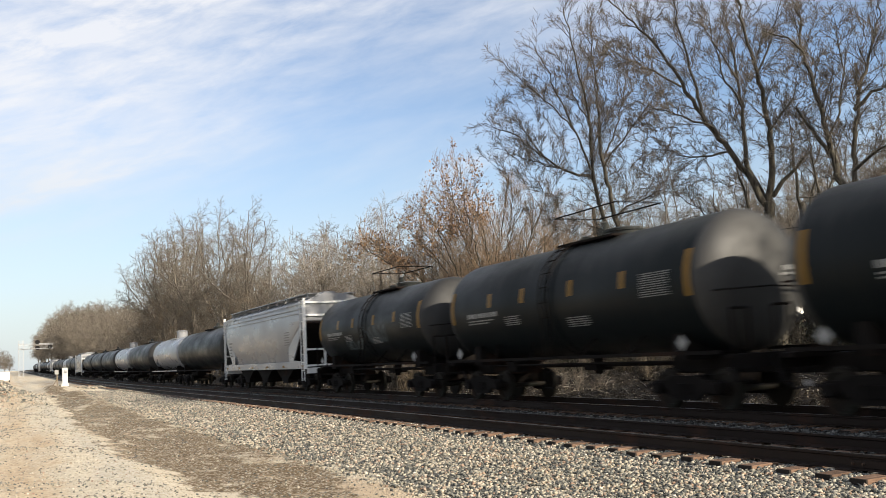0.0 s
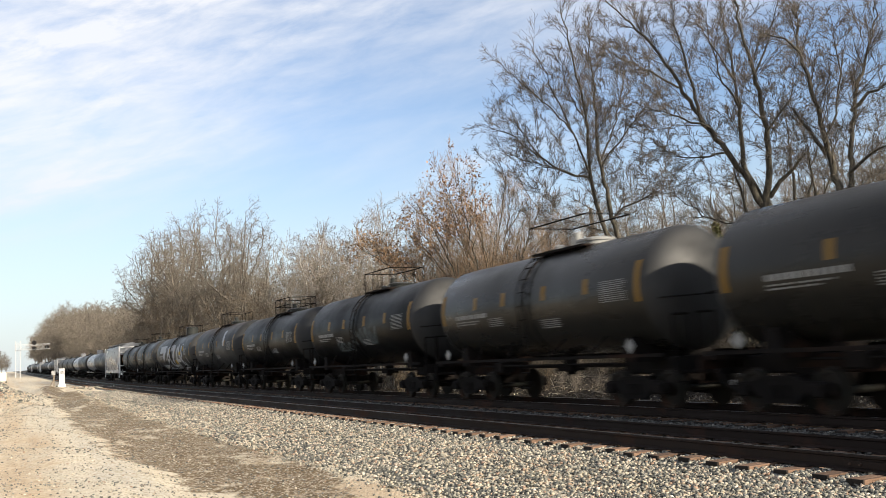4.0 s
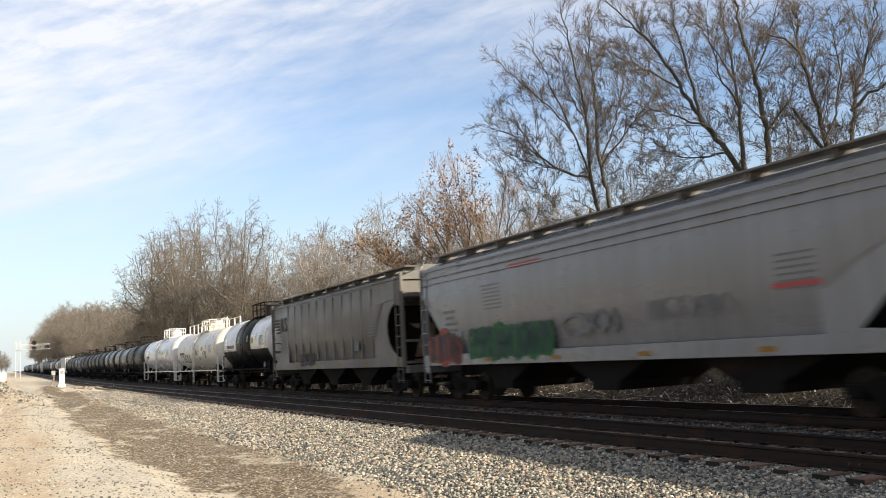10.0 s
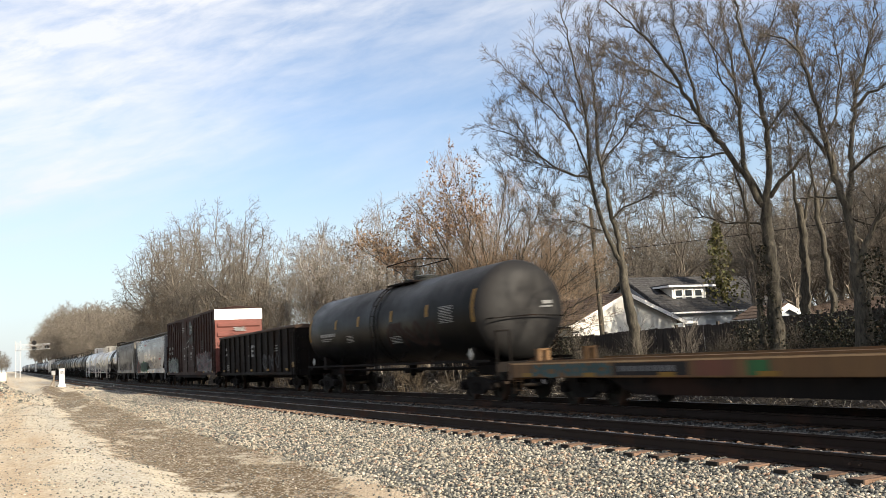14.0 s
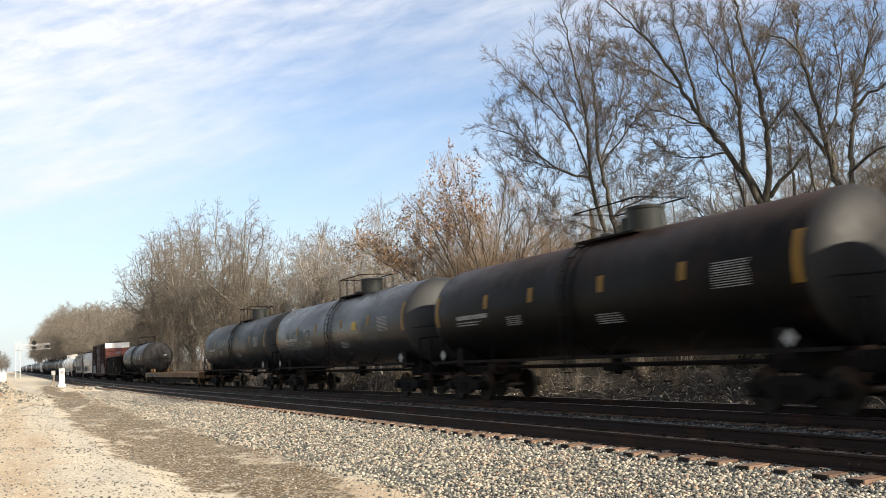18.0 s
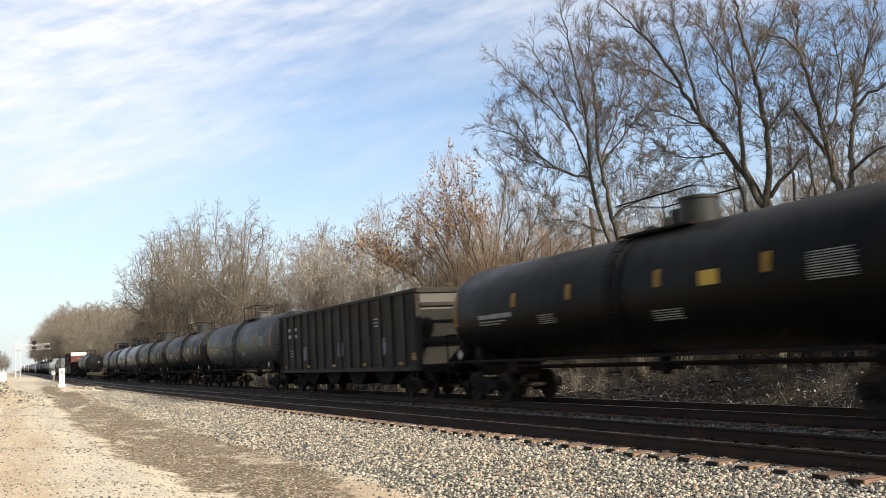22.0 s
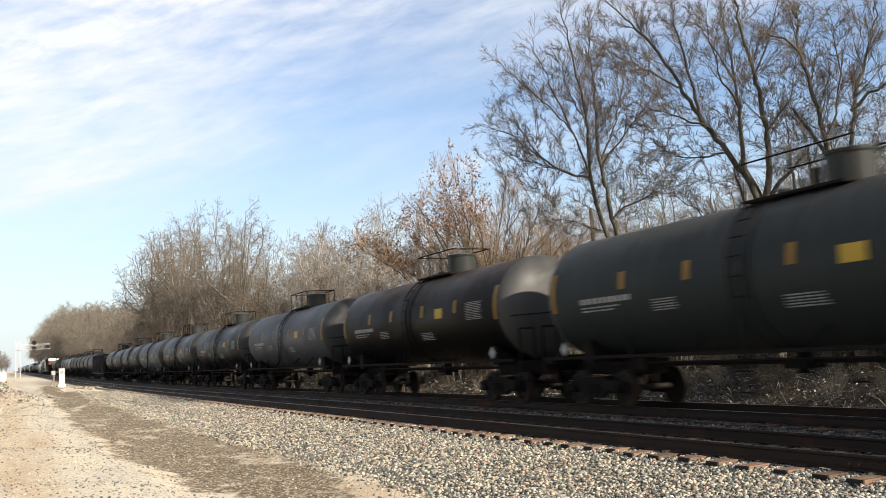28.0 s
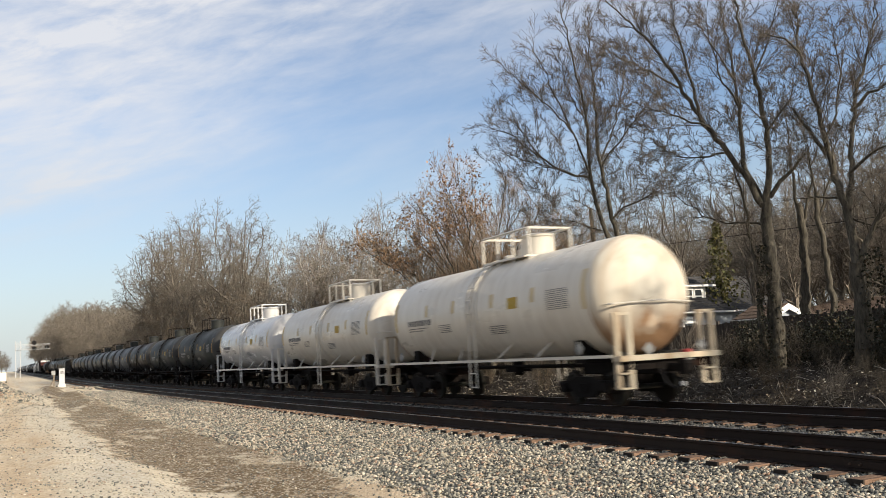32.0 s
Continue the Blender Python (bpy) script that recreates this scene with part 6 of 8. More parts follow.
def make_trees():
    """The trees beside the line: large near ones, then the wood along the line."""
    picture_tree("oak_tree", "large bare oak forking into twin grey stems beside the line", 11, (22.0, 28.3, 0.9), -37.9,
                 (0.3, 0.22, [(0.16, 0.05), (0.05, 1.2), (-0.03, 2.31), (-0.11, 3.32), (-0.22, 3.85)]),
                 [(0.155, 0.03, [(-0.22, 3.85), (-0.56, 4.59), (-0.87, 5.41), (-1.02, 6.46), (-1.17, 7.35), (-1.03, 8.07), (-1.08, 9.48), (-1.22, 10.67), (-1.46, 12.12), (-1.69, 13.59)]),
                  (0.165, 0.03, [(-0.18, 3.78), (-0.18, 4.56), (-0.39, 5.37), (-0.51, 6.41), (-0.65, 7.46), (-0.78, 8.74), (-0.75, 9.91), (-0.73, 11.08), (-0.74, 12.51), (-0.75, 13.95)]),
                  (0.085, 0.012, [(-1.17, 7.35), (-1.69, 7.33), (-2.34, 7.74), (-2.99, 8.27), (-3.65, 8.76), (-4.18, 9.58), (-4.99, 9.86), (-5.69, 10.1)]),
                  (0.075, 0.012, [(-1.17, 7.35), (-1.31, 7.87), (-1.58, 8.83), (-1.88, 9.45), (-2.26, 10.55), (-2.65, 11.55), (-3.05, 12.44)]),
                  (0.06, 0.012, [(-0.65, 7.46), (-0.06, 8.21), (0.44, 8.85), (0.92, 9.26), (1.53, 10), (2.03, 10.75)]),
                  (0.065, 0.012, [(-0.74, 8.04), (-0.33, 8.93), (0.09, 10.05), (0.42, 11.42), (0.64, 12.81)]),
                  (0.06, 0.012, [(-0.38, 5.49), (-0.01, 5.91), (0.89, 6.17), (1.9, 6.53), (2.55, 6.62)]),
                  (0.05, 0.01, [(-1.58, 8.83), (-2.2, 9.72), (-2.95, 10.51), (-3.72, 11.2), (-4.38, 12)]),
                  (0.05, 0.01, [(-2.99, 8.27), (-3.61, 9.4), (-4.35, 10.55), (-5.14, 11.25)]),
                  (0.05, 0.01, [(-1.08, 9.48), (-1.67, 10.72), (-2.07, 12.2), (-2.32, 12.95)]),
                  (0.04, 0.01, [(-0.7, 5.06), (-1.4, 5.23), (-2.26, 5.76), (-3.17, 5.68)]),
                  (0.04, 0.01, [(-2.34, 7.74), (-3.24, 8.02), (-4.25, 8.59), (-5.01, 8.86)])], "bark", ((-1.55, 0, 9.0), (4.2, 3.0, 4.2), 0.55, 330))
    picture_tree("maple_tree", "large bare maple with many stems and a snapped limb", 12, (22.0, 21.2, 0.9), -46.0,
                 (0.3, 0.23, [(0.13, -0.24), (0.18, 1.19), (0.21, 2.28), (0.2, 3.38), (0.2, 4.3), (0.25, 4.85)]),
                 [(0.17, 0.03, [(0.12, 4.77), (-0.22, 5.8), (-0.63, 6.17), (-0.85, 6.71), (-1.21, 7.34), (-1.56, 7.87), (-1.96, 8.57), (-2.26, 9.41), (-2.76, 10.29), (-3.26, 11.08), (-3.89, 11.8), (-4.43, 12.42)]),
                  (0.14, 0.03, [(0.1, 4.96), (-0.26, 5.94), (-0.38, 6.8), (-0.33, 7.94), (-0.35, 9.29), (-0.44, 10.28), (-0.48, 11.27), (-0.63, 12.29)]),
                  (0.18, 0.04, [(0.24, 4.76), (0.44, 5.94), (0.45, 7.07), (0.35, 8.22), (0.26, 9.19), (0.02, 9.81), (-0.02, 10.6), (-0.14, 11.99)]),
                  (0.16, 0.06, [(-0.29, -0.04), (-0.21, 1.58), (-0.21, 2.68), (-0.3, 3.61), (-0.41, 4.36), (-0.44, 5.11), (-0.65, 5.99)]),
                  (0.09, 0.015, [(-1.56, 7.87), (-1.67, 8.73), (-1.85, 9.93), (-2.04, 10.96), (-2.22, 12.1)]),
                  (0.12, 0.07, [(0.35, 5.02), (0.8, 5.56), (1.17, 5.95), (1.6, 6.32)]),
                  (0.07, 0.012, [(0.14, 4.12), (-0.61, 4.42), (-1.69, 4.38), (-1.92, 4.8), (-2.34, 5.23), (-2.68, 5.52)]),
                  (0.06, 0.012, [(-0.85, 6.71), (-1.41, 6.46), (-2.04, 6.64), (-2.75, 6.97), (-3.3, 7.16)]),
                  (0.06, 0.012, [(0.45, 7.07), (0.87, 7.67), (1.28, 7.93), (1.55, 8.61)]),
                  (0.065, 0.012, [(-2.26, 9.41), (-3.06, 10.1), (-3.79, 10.62), (-4.72, 11.24), (-5.36, 12.08)]),
                  (0.06, 0.012, [(-0.35, 9.29), (-0.8, 10.34), (-1.27, 11.22), (-1.55, 12.27)]),
                  (0.06, 0.012, [(-1.21, 7.34), (-2.03, 7.76), (-2.84, 8.12), (-3.57, 8.52)]),
                  (0.06, 0.012, [(0.26, 9.19), (0.68, 9.89), (0.94, 10.81), (1.29, 11.71)]),
                  (0.06, 0.012, [(-0.33, 7.94), (-0.76, 8.78), (-0.99, 9.79), (-1.02, 10.97)])], "bark", ((-1.7, 0, 9.2), (4.1, 2.8, 4.4), 0.62, 230))
    picture_tree("ash_tree", "tall bare ash with forked ivy-grown trunk", 13, (22.0, 17.3, 0.9), -51.8,
                 (0.34, 0.26, [(-0.37, -0.29), (-0.32, 0.98), (-0.31, 1.94), (-0.35, 2.51)]),
                 [(0.2, 0.05, [(-0.36, 2.46), (-0.4, 3.25), (-0.43, 4.07), (-0.55, 4.67), (-0.76, 5.28), (-0.86, 6.13), (-0.94, 7.08), (-1.03, 7.69), (-1.16, 8.32), (-1.25, 9.03), (-1.33, 9.83), (-1.41, 11.09)]),
                  (0.15, 0.03, [(-0.43, 4.04), (-0.3, 4.63), (-0.21, 5.53), (-0.06, 6.84), (0.08, 7.66), (0.38, 8.44), (0.68, 9.23), (0.94, 10.36)]),
                  (0.16, 0.03, [(-0.33, 2.46), (-0.04, 2.89), (0.18, 3.43), (0.32, 3.82), (0.63, 4.19), (1.12, 5.01)]),
                  (0.09, 0.015, [(-0.06, 6.76), (0.32, 7.08), (0.94, 7.42), (1.53, 7.64)]),
                  (0.08, 0.015, [(-0.26, 5.01), (0.15, 5.44), (0.75, 5.63), (1.48, 5.77)]),
                  (0.1, 0.075, [(-0.85, 5.88), (-1.1, 6.48), (-1.4, 7.14), (-1.68, 7.57)]),
                  (0.06, 0.012, [(-0.86, 6.13), (-0.45, 6.91), (-0.2, 7.88), (-0.27, 8.75), (-0.33, 9.96)]),
                  (0.05, 0.012, [(-1.16, 8.32), (-1.46, 8.95), (-1.86, 9.24), (-2.29, 9.01)]),
                  (0.06, 0.012, [(-0.51, 4.49), (-0.91, 4.5), (-1.44, 4.63), (-1.98, 4.67)]),
                  (0.05, 0.012, [(-0.45, 3.91), (0.03, 3.56), (0.58, 3.3)])], "bark", ((0.0, 0, 7.8), (3.2, 2.6, 4.0), 0.65, 150))
    picture_tree("slender_tree", "slender bare tree standing behind the fence", 15, (26.5, 21.5, 0.9), -51.0,
                 (0.24, 0.16, [(-1.76, 0.4), (-1.66, 1.99), (-1.55, 3.39), (-1.56, 4.41), (-1.6, 5.23)]),
                 [(0.1, 0.02, [(-1.61, 5.13), (-1.72, 6.28), (-1.7, 7.52), (-1.77, 8.8)]),
                  (0.09, 0.02, [(-1.56, 4.41), (-1.19, 5.59), (-0.92, 6.78), (-0.62, 7.98)])], "bark")
    picture_tree("slender_tree", "thin leaning bare tree behind the fence", 16, (27.0, 20.0, 0.9), -53.4,
                 (0.15, 0.11, [(-2.29, 0.35), (-2.19, 1.7), (-2.34, 2.4), (-2.37, 3.49), (-2.46, 4.49), (-2.41, 5.49)]),
                 [(0.07, 0.02, [(-2.42, 5.39), (-2.54, 6.72), (-2.66, 7.77)]),
                  (0.07, 0.02, [(-2.46, 4.49), (-2.11, 5.45), (-1.78, 6.41), (-1.59, 7.38)])], "bark")

    rng = np.random.default_rng(14)
    stems = [(stem((0, 0, -0.6), (0.05, 0, 0.9), 0.03, rng), 0.17, 0.14)]
    for k in range(36):
        a = radians(-52 + k * 3.7 + rng.uniform(-4, 4))
        reach = rng.uniform(7.2, 9.9) * (1.0 if a < 0.9 else 0.82)
        tip = np.array((math.sin(a) * reach * 0.9, rng.normal(0, 1.7), 0.8 + math.cos(a) * reach))
        p = stem((0.05, 0, rng.uniform(0.1, 0.8)), tip, 0.20, rng)
        p[1:4, 0] *= 0.86
        stems.append((p, rng.uniform(0.045, 0.085), 0.012))
    levels = [(2.6, 36, 0.36, 0.08, 6, 0.010, 0.20), (4.4, 38, 0.50, 0.09, 4, 0.0072, 0.10), (5.2, 40, 0.66, 0.10, 2, 0.0066, 0.08)]
    root = bare_tree("leaf_holding_tree", "many-stemmed small tree with clinging brown leaves", rng, (22.0, 39.6, 0.6), -29, stems, levels, "bark", "twig_warm", "large trees by the track", 0.10)
    # dead leaves that hang in bunches from the outer twigs of one side
    crown = next(o for o in root.children if o.name.startswith("crown")).data
    tips = np.zeros(len(crown.vertices) * 3, np.float32)
    crown.vertices.foreach_get("co", tips)
    tips = tips.reshape(-1, 3)[rng.permutation(len(crown.vertices))[:9000]]
    bunch = np.sin(tips[:, 0] * 3.1 + tips[:, 2] * 2.7) + np.sin(tips[:, 1] * 2.3 + tips[:, 2] * 1.9) + rng.normal(0, 0.35, len(tips))
    edge = (tips[:, 2] > 4.9 + 0.55 * (tips[:, 0] + 5)) & (tips[:, 0] < 0.4) & (bunch > -0.4)
    c = np.repeat(tips[edge][:1500], 4, axis=0)
    c = c + rng.normal(0, 0.13, c.shape) * np.array([1, 1, 1.5]) + np.array([0, 0, -0.12])
    part("dead_foliage", leaf_mesh("dead_foliage", c, rng.uniform(0.09, 0.18, len(c)), rng, "leaf_dead"), None, root, "curled brown leaves still hanging")

    # the wood: a few kinds built once, then repeated
    kinds = []
    for i, (h, sp, bark, twig, label, name) in enumerate((
            (16.5, 3.6, "bark_pale", "twig_pale", "slender bare sycamore with pale mottled bark", "sycamore_tree"),
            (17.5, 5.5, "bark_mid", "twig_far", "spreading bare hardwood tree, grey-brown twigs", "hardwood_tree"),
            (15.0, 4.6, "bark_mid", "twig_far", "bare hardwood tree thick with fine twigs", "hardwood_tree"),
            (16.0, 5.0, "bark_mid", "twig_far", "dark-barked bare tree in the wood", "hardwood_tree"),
            (12.0, 3.8, "bark_mid", "twig_tan", "small bare tree with tan twigs", "small_tree"))):
        kinds.append((h, sp, bark, twig, label, name, 40 + i))
    rnd = random.Random(5)
    made = {}

    def plant(k, x, y, size):
        h, sp, bark, twig, label, name, seed = kinds[k]
        z = float(ground_z(x, y))
        fine = -30 < y < 175
        if (k, fine) not in made:
            ob = wood_tree(name, label, seed, h, sp, bark, twig, (x, y, z), fine)
            made[k, fine] = ob
        else:
            ob = copy_thing(made[k, fine], pose(x, y, z, 0, 0, rnd.uniform(0, 360)))
        s = size / h
        ob.scale = (s * rnd.uniform(0.9, 1.1), s * rnd.uniform(0.9, 1.1), s)
        return ob

    spots = [(0, 21.5, 53.5, 12.7), (0, 22, 58.6, 11.6), (0, 21, 63, 12.2), (0, 22, 67.5, 12.8), (0, 21.5, 74, 13.6), (0, 23, 70, 12.0), (2, 21.5, 80, 14.2), (1, 21.5, 90, 19.2),
             (1, 21.5, 101, 21.2), (2, 20.5, 96, 19.0), (1, 21.5, 118, 23.4), (2, 20.5, 110, 21.0), (3, 21.5, 131, 24.5), (1, 20.5, 126, 22.5), (3, 21.5, 146, 24.5), (2, 21, 139, 22.5), (1, 21.5, 170, 15.5), (2, 21, 160, 16.5),
             (4, 19.5, 49, 8), (4, 20, 61, 8.5), (4, 19, 72, 9.5), (4, 18.8, 86, 11), (4, 18.8, 103, 12), (4, 18.8, 121, 13), (4, 19, 138, 13), (2, 26, 56, 12.5), (2, 27, 66, 14), (3, 27, 78, 15)]
    for k, x, y, s in spots:
        plant(k, x, y, s)
    y = 84.0
    while y < 760:
        tall = float(np.interp(y, (80, 150, 180, 240, 340, 500, 760), (15, 19, 16, 18, 28, 33, 28)))
        for row in range(3):
            x = 20.5 + row * (5 + y * 0.010) + rnd.uniform(-1, 1)
            if row == 0 and y < 165:
                continue
            plant(rnd.choice((1, 2, 3, 2, 1)), x, y + rnd.uniform(-2, 2), tall * rnd.uniform(0.84, 1.04))
        y += 6.5 + y * 0.036
    # wood behind the houses
    for k in range(60):
        far = 74 + 9 * (k % 4) + rnd.uniform(-4, 4)
        way = radians(26.0 + 0.53 * k + rnd.uniform(-0.5, 0.5))
        lower = 0.78 if way < radians(36.5) else 1.0
        plant(rnd.choice((1, 2, 3, 4)), far * math.sin(way), far * math.cos(way), rnd.uniform(13.0, 17.0) * lower)
    for k in range(16):
        far, way = 47 + 5 * (k % 3) + rnd.uniform(-2, 2), radians(45.5 + 0.75 * k + rnd.uniform(-0.4, 0.4))
        plant(rnd.choice((1, 2, 3)), far * math.sin(way), far * math.cos(way), rnd.uniform(9.0, 13.0))
    for k in range(9):
        way = radians(27.5 + 1.5 * k + rnd.uniform(-0.5, 0.5))
        plant(rnd.choice((2, 3, 4)), 66 * math.sin(way), 66 * math.cos(way), rnd.uniform(8.0, 11.0))
    # a yellowed evergreen behind the dormer
    rng = np.random.default_rng(77)
    root = thing("cedar_tree", "yellow-green evergreen cedar behind the houses", "tree", at=(42.8, 45.2, 0.4))
    part("trunk", Shape().tube([(0, 0, -0.2), (0.05, 0, 4), (0, 0.05, 8.6)], (0.16, 0.11, 0.03), 8), MAT["bark"], root, smooth=True)
    n = 2000
    z = 1.4 + 7.4 * rng.random(n) ** 0.9
    a = rng.random(n) * 6.283
    e = (1.0 - (z - 1.4) / 7.8) * 2.6 * np.sqrt(rng.random(n)) * (0.65 + 0.35 * np.sin(a * 3 + z * 2.5))
    c = np.stack([e * np.cos(a), e * np.sin(a), z - 0.12 * e], -1)
    part("foliage", leaf_mesh("foliage", c, rng.uniform(0.16, 0.34, n), rng, "needle"), None, root)
    # unseen trees added beside and behind the camera to shade bank and rails
    for x, y, h in ((23, 11.5, 13), (21.5, 6, 14), (24, 1, 13), (22, -5, 15), (25, -12, 14), (22, -19, 14), (26, 8, 12)):
        plant(rnd.choice((1, 2)), x, y, h)
    # far side of the road, small in the distance
    for x, y, h in ((-3.0, 330, 10.5), (-1.2, 342, 10.0), (0.2, 356, 8.5), (-4.5, 350, 12)):
        plant(2, x, y, h)
    for k in range(14):
        plant(rnd.choice((2, 3)), -8 - k * 1.2 + rnd.uniform(-3, 3), 330 + k * 26, rnd.uniform(13, 19))
    return plant


def shrub_mesh(seed, mat_twig="twig_tan", height=2.2, count=12):
    rng = np.random.default_rng(seed)
    stems = []
    for k in range(count):
        a, e = rng.uniform(0, 6.28), rng.uniform(0.2, 1.2)
        stems.append((stem((rng.normal(0, .25), rng.normal(0, .25), -0.1), (e * math.cos(a), e * math.sin(a), height * rng.uniform(0.55, 1.0)), 0.12, rng, 4), 0.018, 0.006))
    return grow(rng, stems, [(6, 35, 14, 0.5, 0.6, 0.2), (3, 38, 16, 0.7, 0.8, 0.2)], 0.2, 0.16, 0.0, 0.005)


def make_undergrowth():
    rnd = random.Random(9)
    kinds = []
    for seed, mat, h, label in ((61, "twig_tan", 2.6, "tangled tan leafless brush beside the line"), (62, "twig_far", 3.2, "grey-brown leafless thicket under the trees"), (63, "bark_dark", 2.0, "dark tangled bramble on the bank")):
        out = shrub_mesh(seed, mat, h)
        v, f, o = [], [], 0
        for pts, rad in out:
            a, b = tubes(pts, rad, 3)
            v.append(a)
            f.append(b + o)
            o += len(a)
        kinds.append((numpy_mesh("shrub", np.concatenate(v), np.concatenate(f), MAT[mat], True), label))
    spots = []
    y = 42.0
    while y < 420:
        for row in range(3):
            spots.append((rnd.uniform(17.6, 19.0) + row * 2.2, y + rnd.uniform(-1.5, 1.5), rnd.choice((0, 1, 1)), rnd.uniform(0.9, 1.7) * (1 + y * 0.002)))
        y += 2.8 + y * 0.045
    y = 12.0
    while y < 46:
        spots.append((rnd.uniform(21.9, 23.2), y, rnd.choice((1, 2, 2)), rnd.uniform(0.5, 0.85)))
        spots.append((rnd.uniform(21.4, 23.6), y + 0.5, 2, rnd.uniform(0.4, 0.75)))
        spots.append((rnd.uniform(20.0, 22.2), y + 0.2, rnd.choice((0, 2, 2)), rnd.uniform(0.22, 0.42)))
        spots.append((rnd.uniform(18.4, 21.0), y + 0.7, rnd.choice((0, 0, 1)), rnd.uniform(0.22, 0.42)))
        y += 1.25
    # thicket under the wood behind the houses
    for k in range(0, 64, 2):
        far, way = 66 + 9 * (k % 4) + rnd.uniform(-3, 3), radians(27 + 0.46 * k + rnd.uniform(-0.4, 0.4))
        y = far * math.cos(way) + (16 if way < radians(38) else 2)
        if far * math.sin(way) < 33 and way > radians(44):
            continue
        spots.append((far * math.sin(way) + 3, y, rnd.choice((0, 1, 1)), rnd.uniform(1.5, 2.3)))
    for x, y, k, s in spots:
        me, label = kinds[k]
        ob = tagged(new("shrub", me), label, "shrub", "brush along the line")
        ob.location, ob.rotation_euler, ob.scale = (x, y, float(ground_z(x, y)) - 0.05), (0, 0, rnd.uniform(0, 6.28)), (s, s, s)
    # matted dead stalks and twigs on the bank
    rng = np.random.default_rng(21)
    n = 17000
    y = 8 + 70 * rng.random(n) ** 1.25
    x = 16.6 + 6.0 * rng.random(n) ** 1.1
    base = np.stack([x, y, ground_z(x, y) + rng.random(n) ** 3 * 0.22], -1)
    lean = unit(rng.normal(size=(n, 3)) * np.array([1, 1, 0.35]) + np.array([0, 0, 0.12]))
    ln = rng.uniform(0.12, 0.55, n)[:, None]
    pts = np.stack([base, base + lean * ln * 0.5 + np.array([0, 0, 0.03]), base + lean * ln], 1)
    v, f = tubes(pts, np.repeat(rng.uniform(0.003, 0.010, (n, 1)), 3, 1), 3)
    tagged(new("dead_stalks", numpy_mesh("dead_stalks", v, f, MAT["brush"])), "matted dead stalks and twigs on the bank", "brush", kind="stuff")
    # leaf litter
    n = 15000
    y = 8 + 55 * rng.random(n) ** 1.5
    x = 16.2 + 5.5 * rng.random(n) ** 1.2
    c = np.stack([x, y, ground_z(x, y) + 0.02 + rng.random(n) * 0.07], -1)
    tagged(new("leaf_litter", leaf_mesh("leaf_litter", c, rng.uniform(0.04, 0.11, n), rng, "leaf_litter")), "fallen bleached leaves on the bank", "leaves", kind="stuff")
    # broken limbs lying on the bank
    for k in range(26):
        bx, by, turn, ln = rng.uniform(17.2, 20.5), rng.uniform(9, 42), rng.uniform(0, 6.28), rng.uniform(0.7, 2.0)
        pts = [(ln * t * math.cos(turn), ln * t * math.sin(turn), 0.04 + 0.30 * t * rng.random()) for t in (0, 0.35, 0.7, 1.0)]
        tagged(new("fallen_branch", Shape().tube(pts, (0.028, 0.022, 0.016, 0.008), 5).mesh("fallen_branch", MAT["twig_pale"], True)), "bleached broken branch lying on the bank", "branch", "fallen branches").location = (bx, by, float(ground_z(bx, by)))
    # ivy and evergreen growth before and over the fence
    for y0, y1, h, x0, deep in ((12.5, 16.5, 1.5, 23.0, 1.5), (16.5, 20.2, 1.7, 23.0, 1.5), (20.2, 24.6, 1.6, 23.2, 1.3), (24.6, 28.0, 0.8, 23.3, 1.1), (28.0, 31.0, 0.7, 23.3, 1.1), (31.0, 34.0, 0.95, 23.2, 1.2), (34.5, 38.5, 2.0, 23.2, 1.5), (38.5, 47.0, 1.3, 22.6, 1.6)):
        n = int(1900 * (y1 - y0))
        t = rng.random((n, 3))
        c = np.stack([x0 + deep * t[:, 0], y0 + (y1 - y0) * t[:, 1], t[:, 2]], -1)
        lump = 0.70 + 0.26 * np.sin(c[:, 1] * 2.1 + y0) + 0.2 * np.sin(c[:, 1] * 5.3 + c[:, 0] * 3) + 0.12 * np.sin(c[:, 1] * 11 + c[:, 0] * 7)
        c[:, 2] = ground_z(c[:, 0], c[:, 1]) + h * t[:, 2] * lump
        ob = new("ivy_thicket", leaf_mesh("ivy_thicket", c, rng.uniform(0.05, 0.11, n), rng, "leaf_green"))
        tagged(ob, "dark green ivy thicket against the fence", "shrub", "ivy before the fence")


    # ivy on the two nearest trunks
    for name, x0, y0, top, rad in (("trunk_ivy", 22.0, 21.2, 4.2, 0.36), ("trunk_ivy", 22.0, 17.3, 3.6, 0.40)):
        n = 2600
        z = top * rng.random(n) ** 1.3
        a = rng.random(n) * 6.283
        e = rad * (0.75 + 0.45 * rng.random(n)) * (1.1 - 0.12 * z)
        c = np.stack([x0 + e * np.cos(a), y0 + e * np.sin(a), 0.2 + z], -1)
        keep = np.sin(a * 2 + z * 1.4) + rng.normal(0, 0.6, n) > -0.5
        tagged(new(name, leaf_mesh(name, c[keep], rng.uniform(0.06, 0.13, keep.sum()), rng, "leaf_green")), "dark ivy climbing a large trunk", "ivy", "ivy before the fence")


# ---- fence, houses, lineside equipment ----


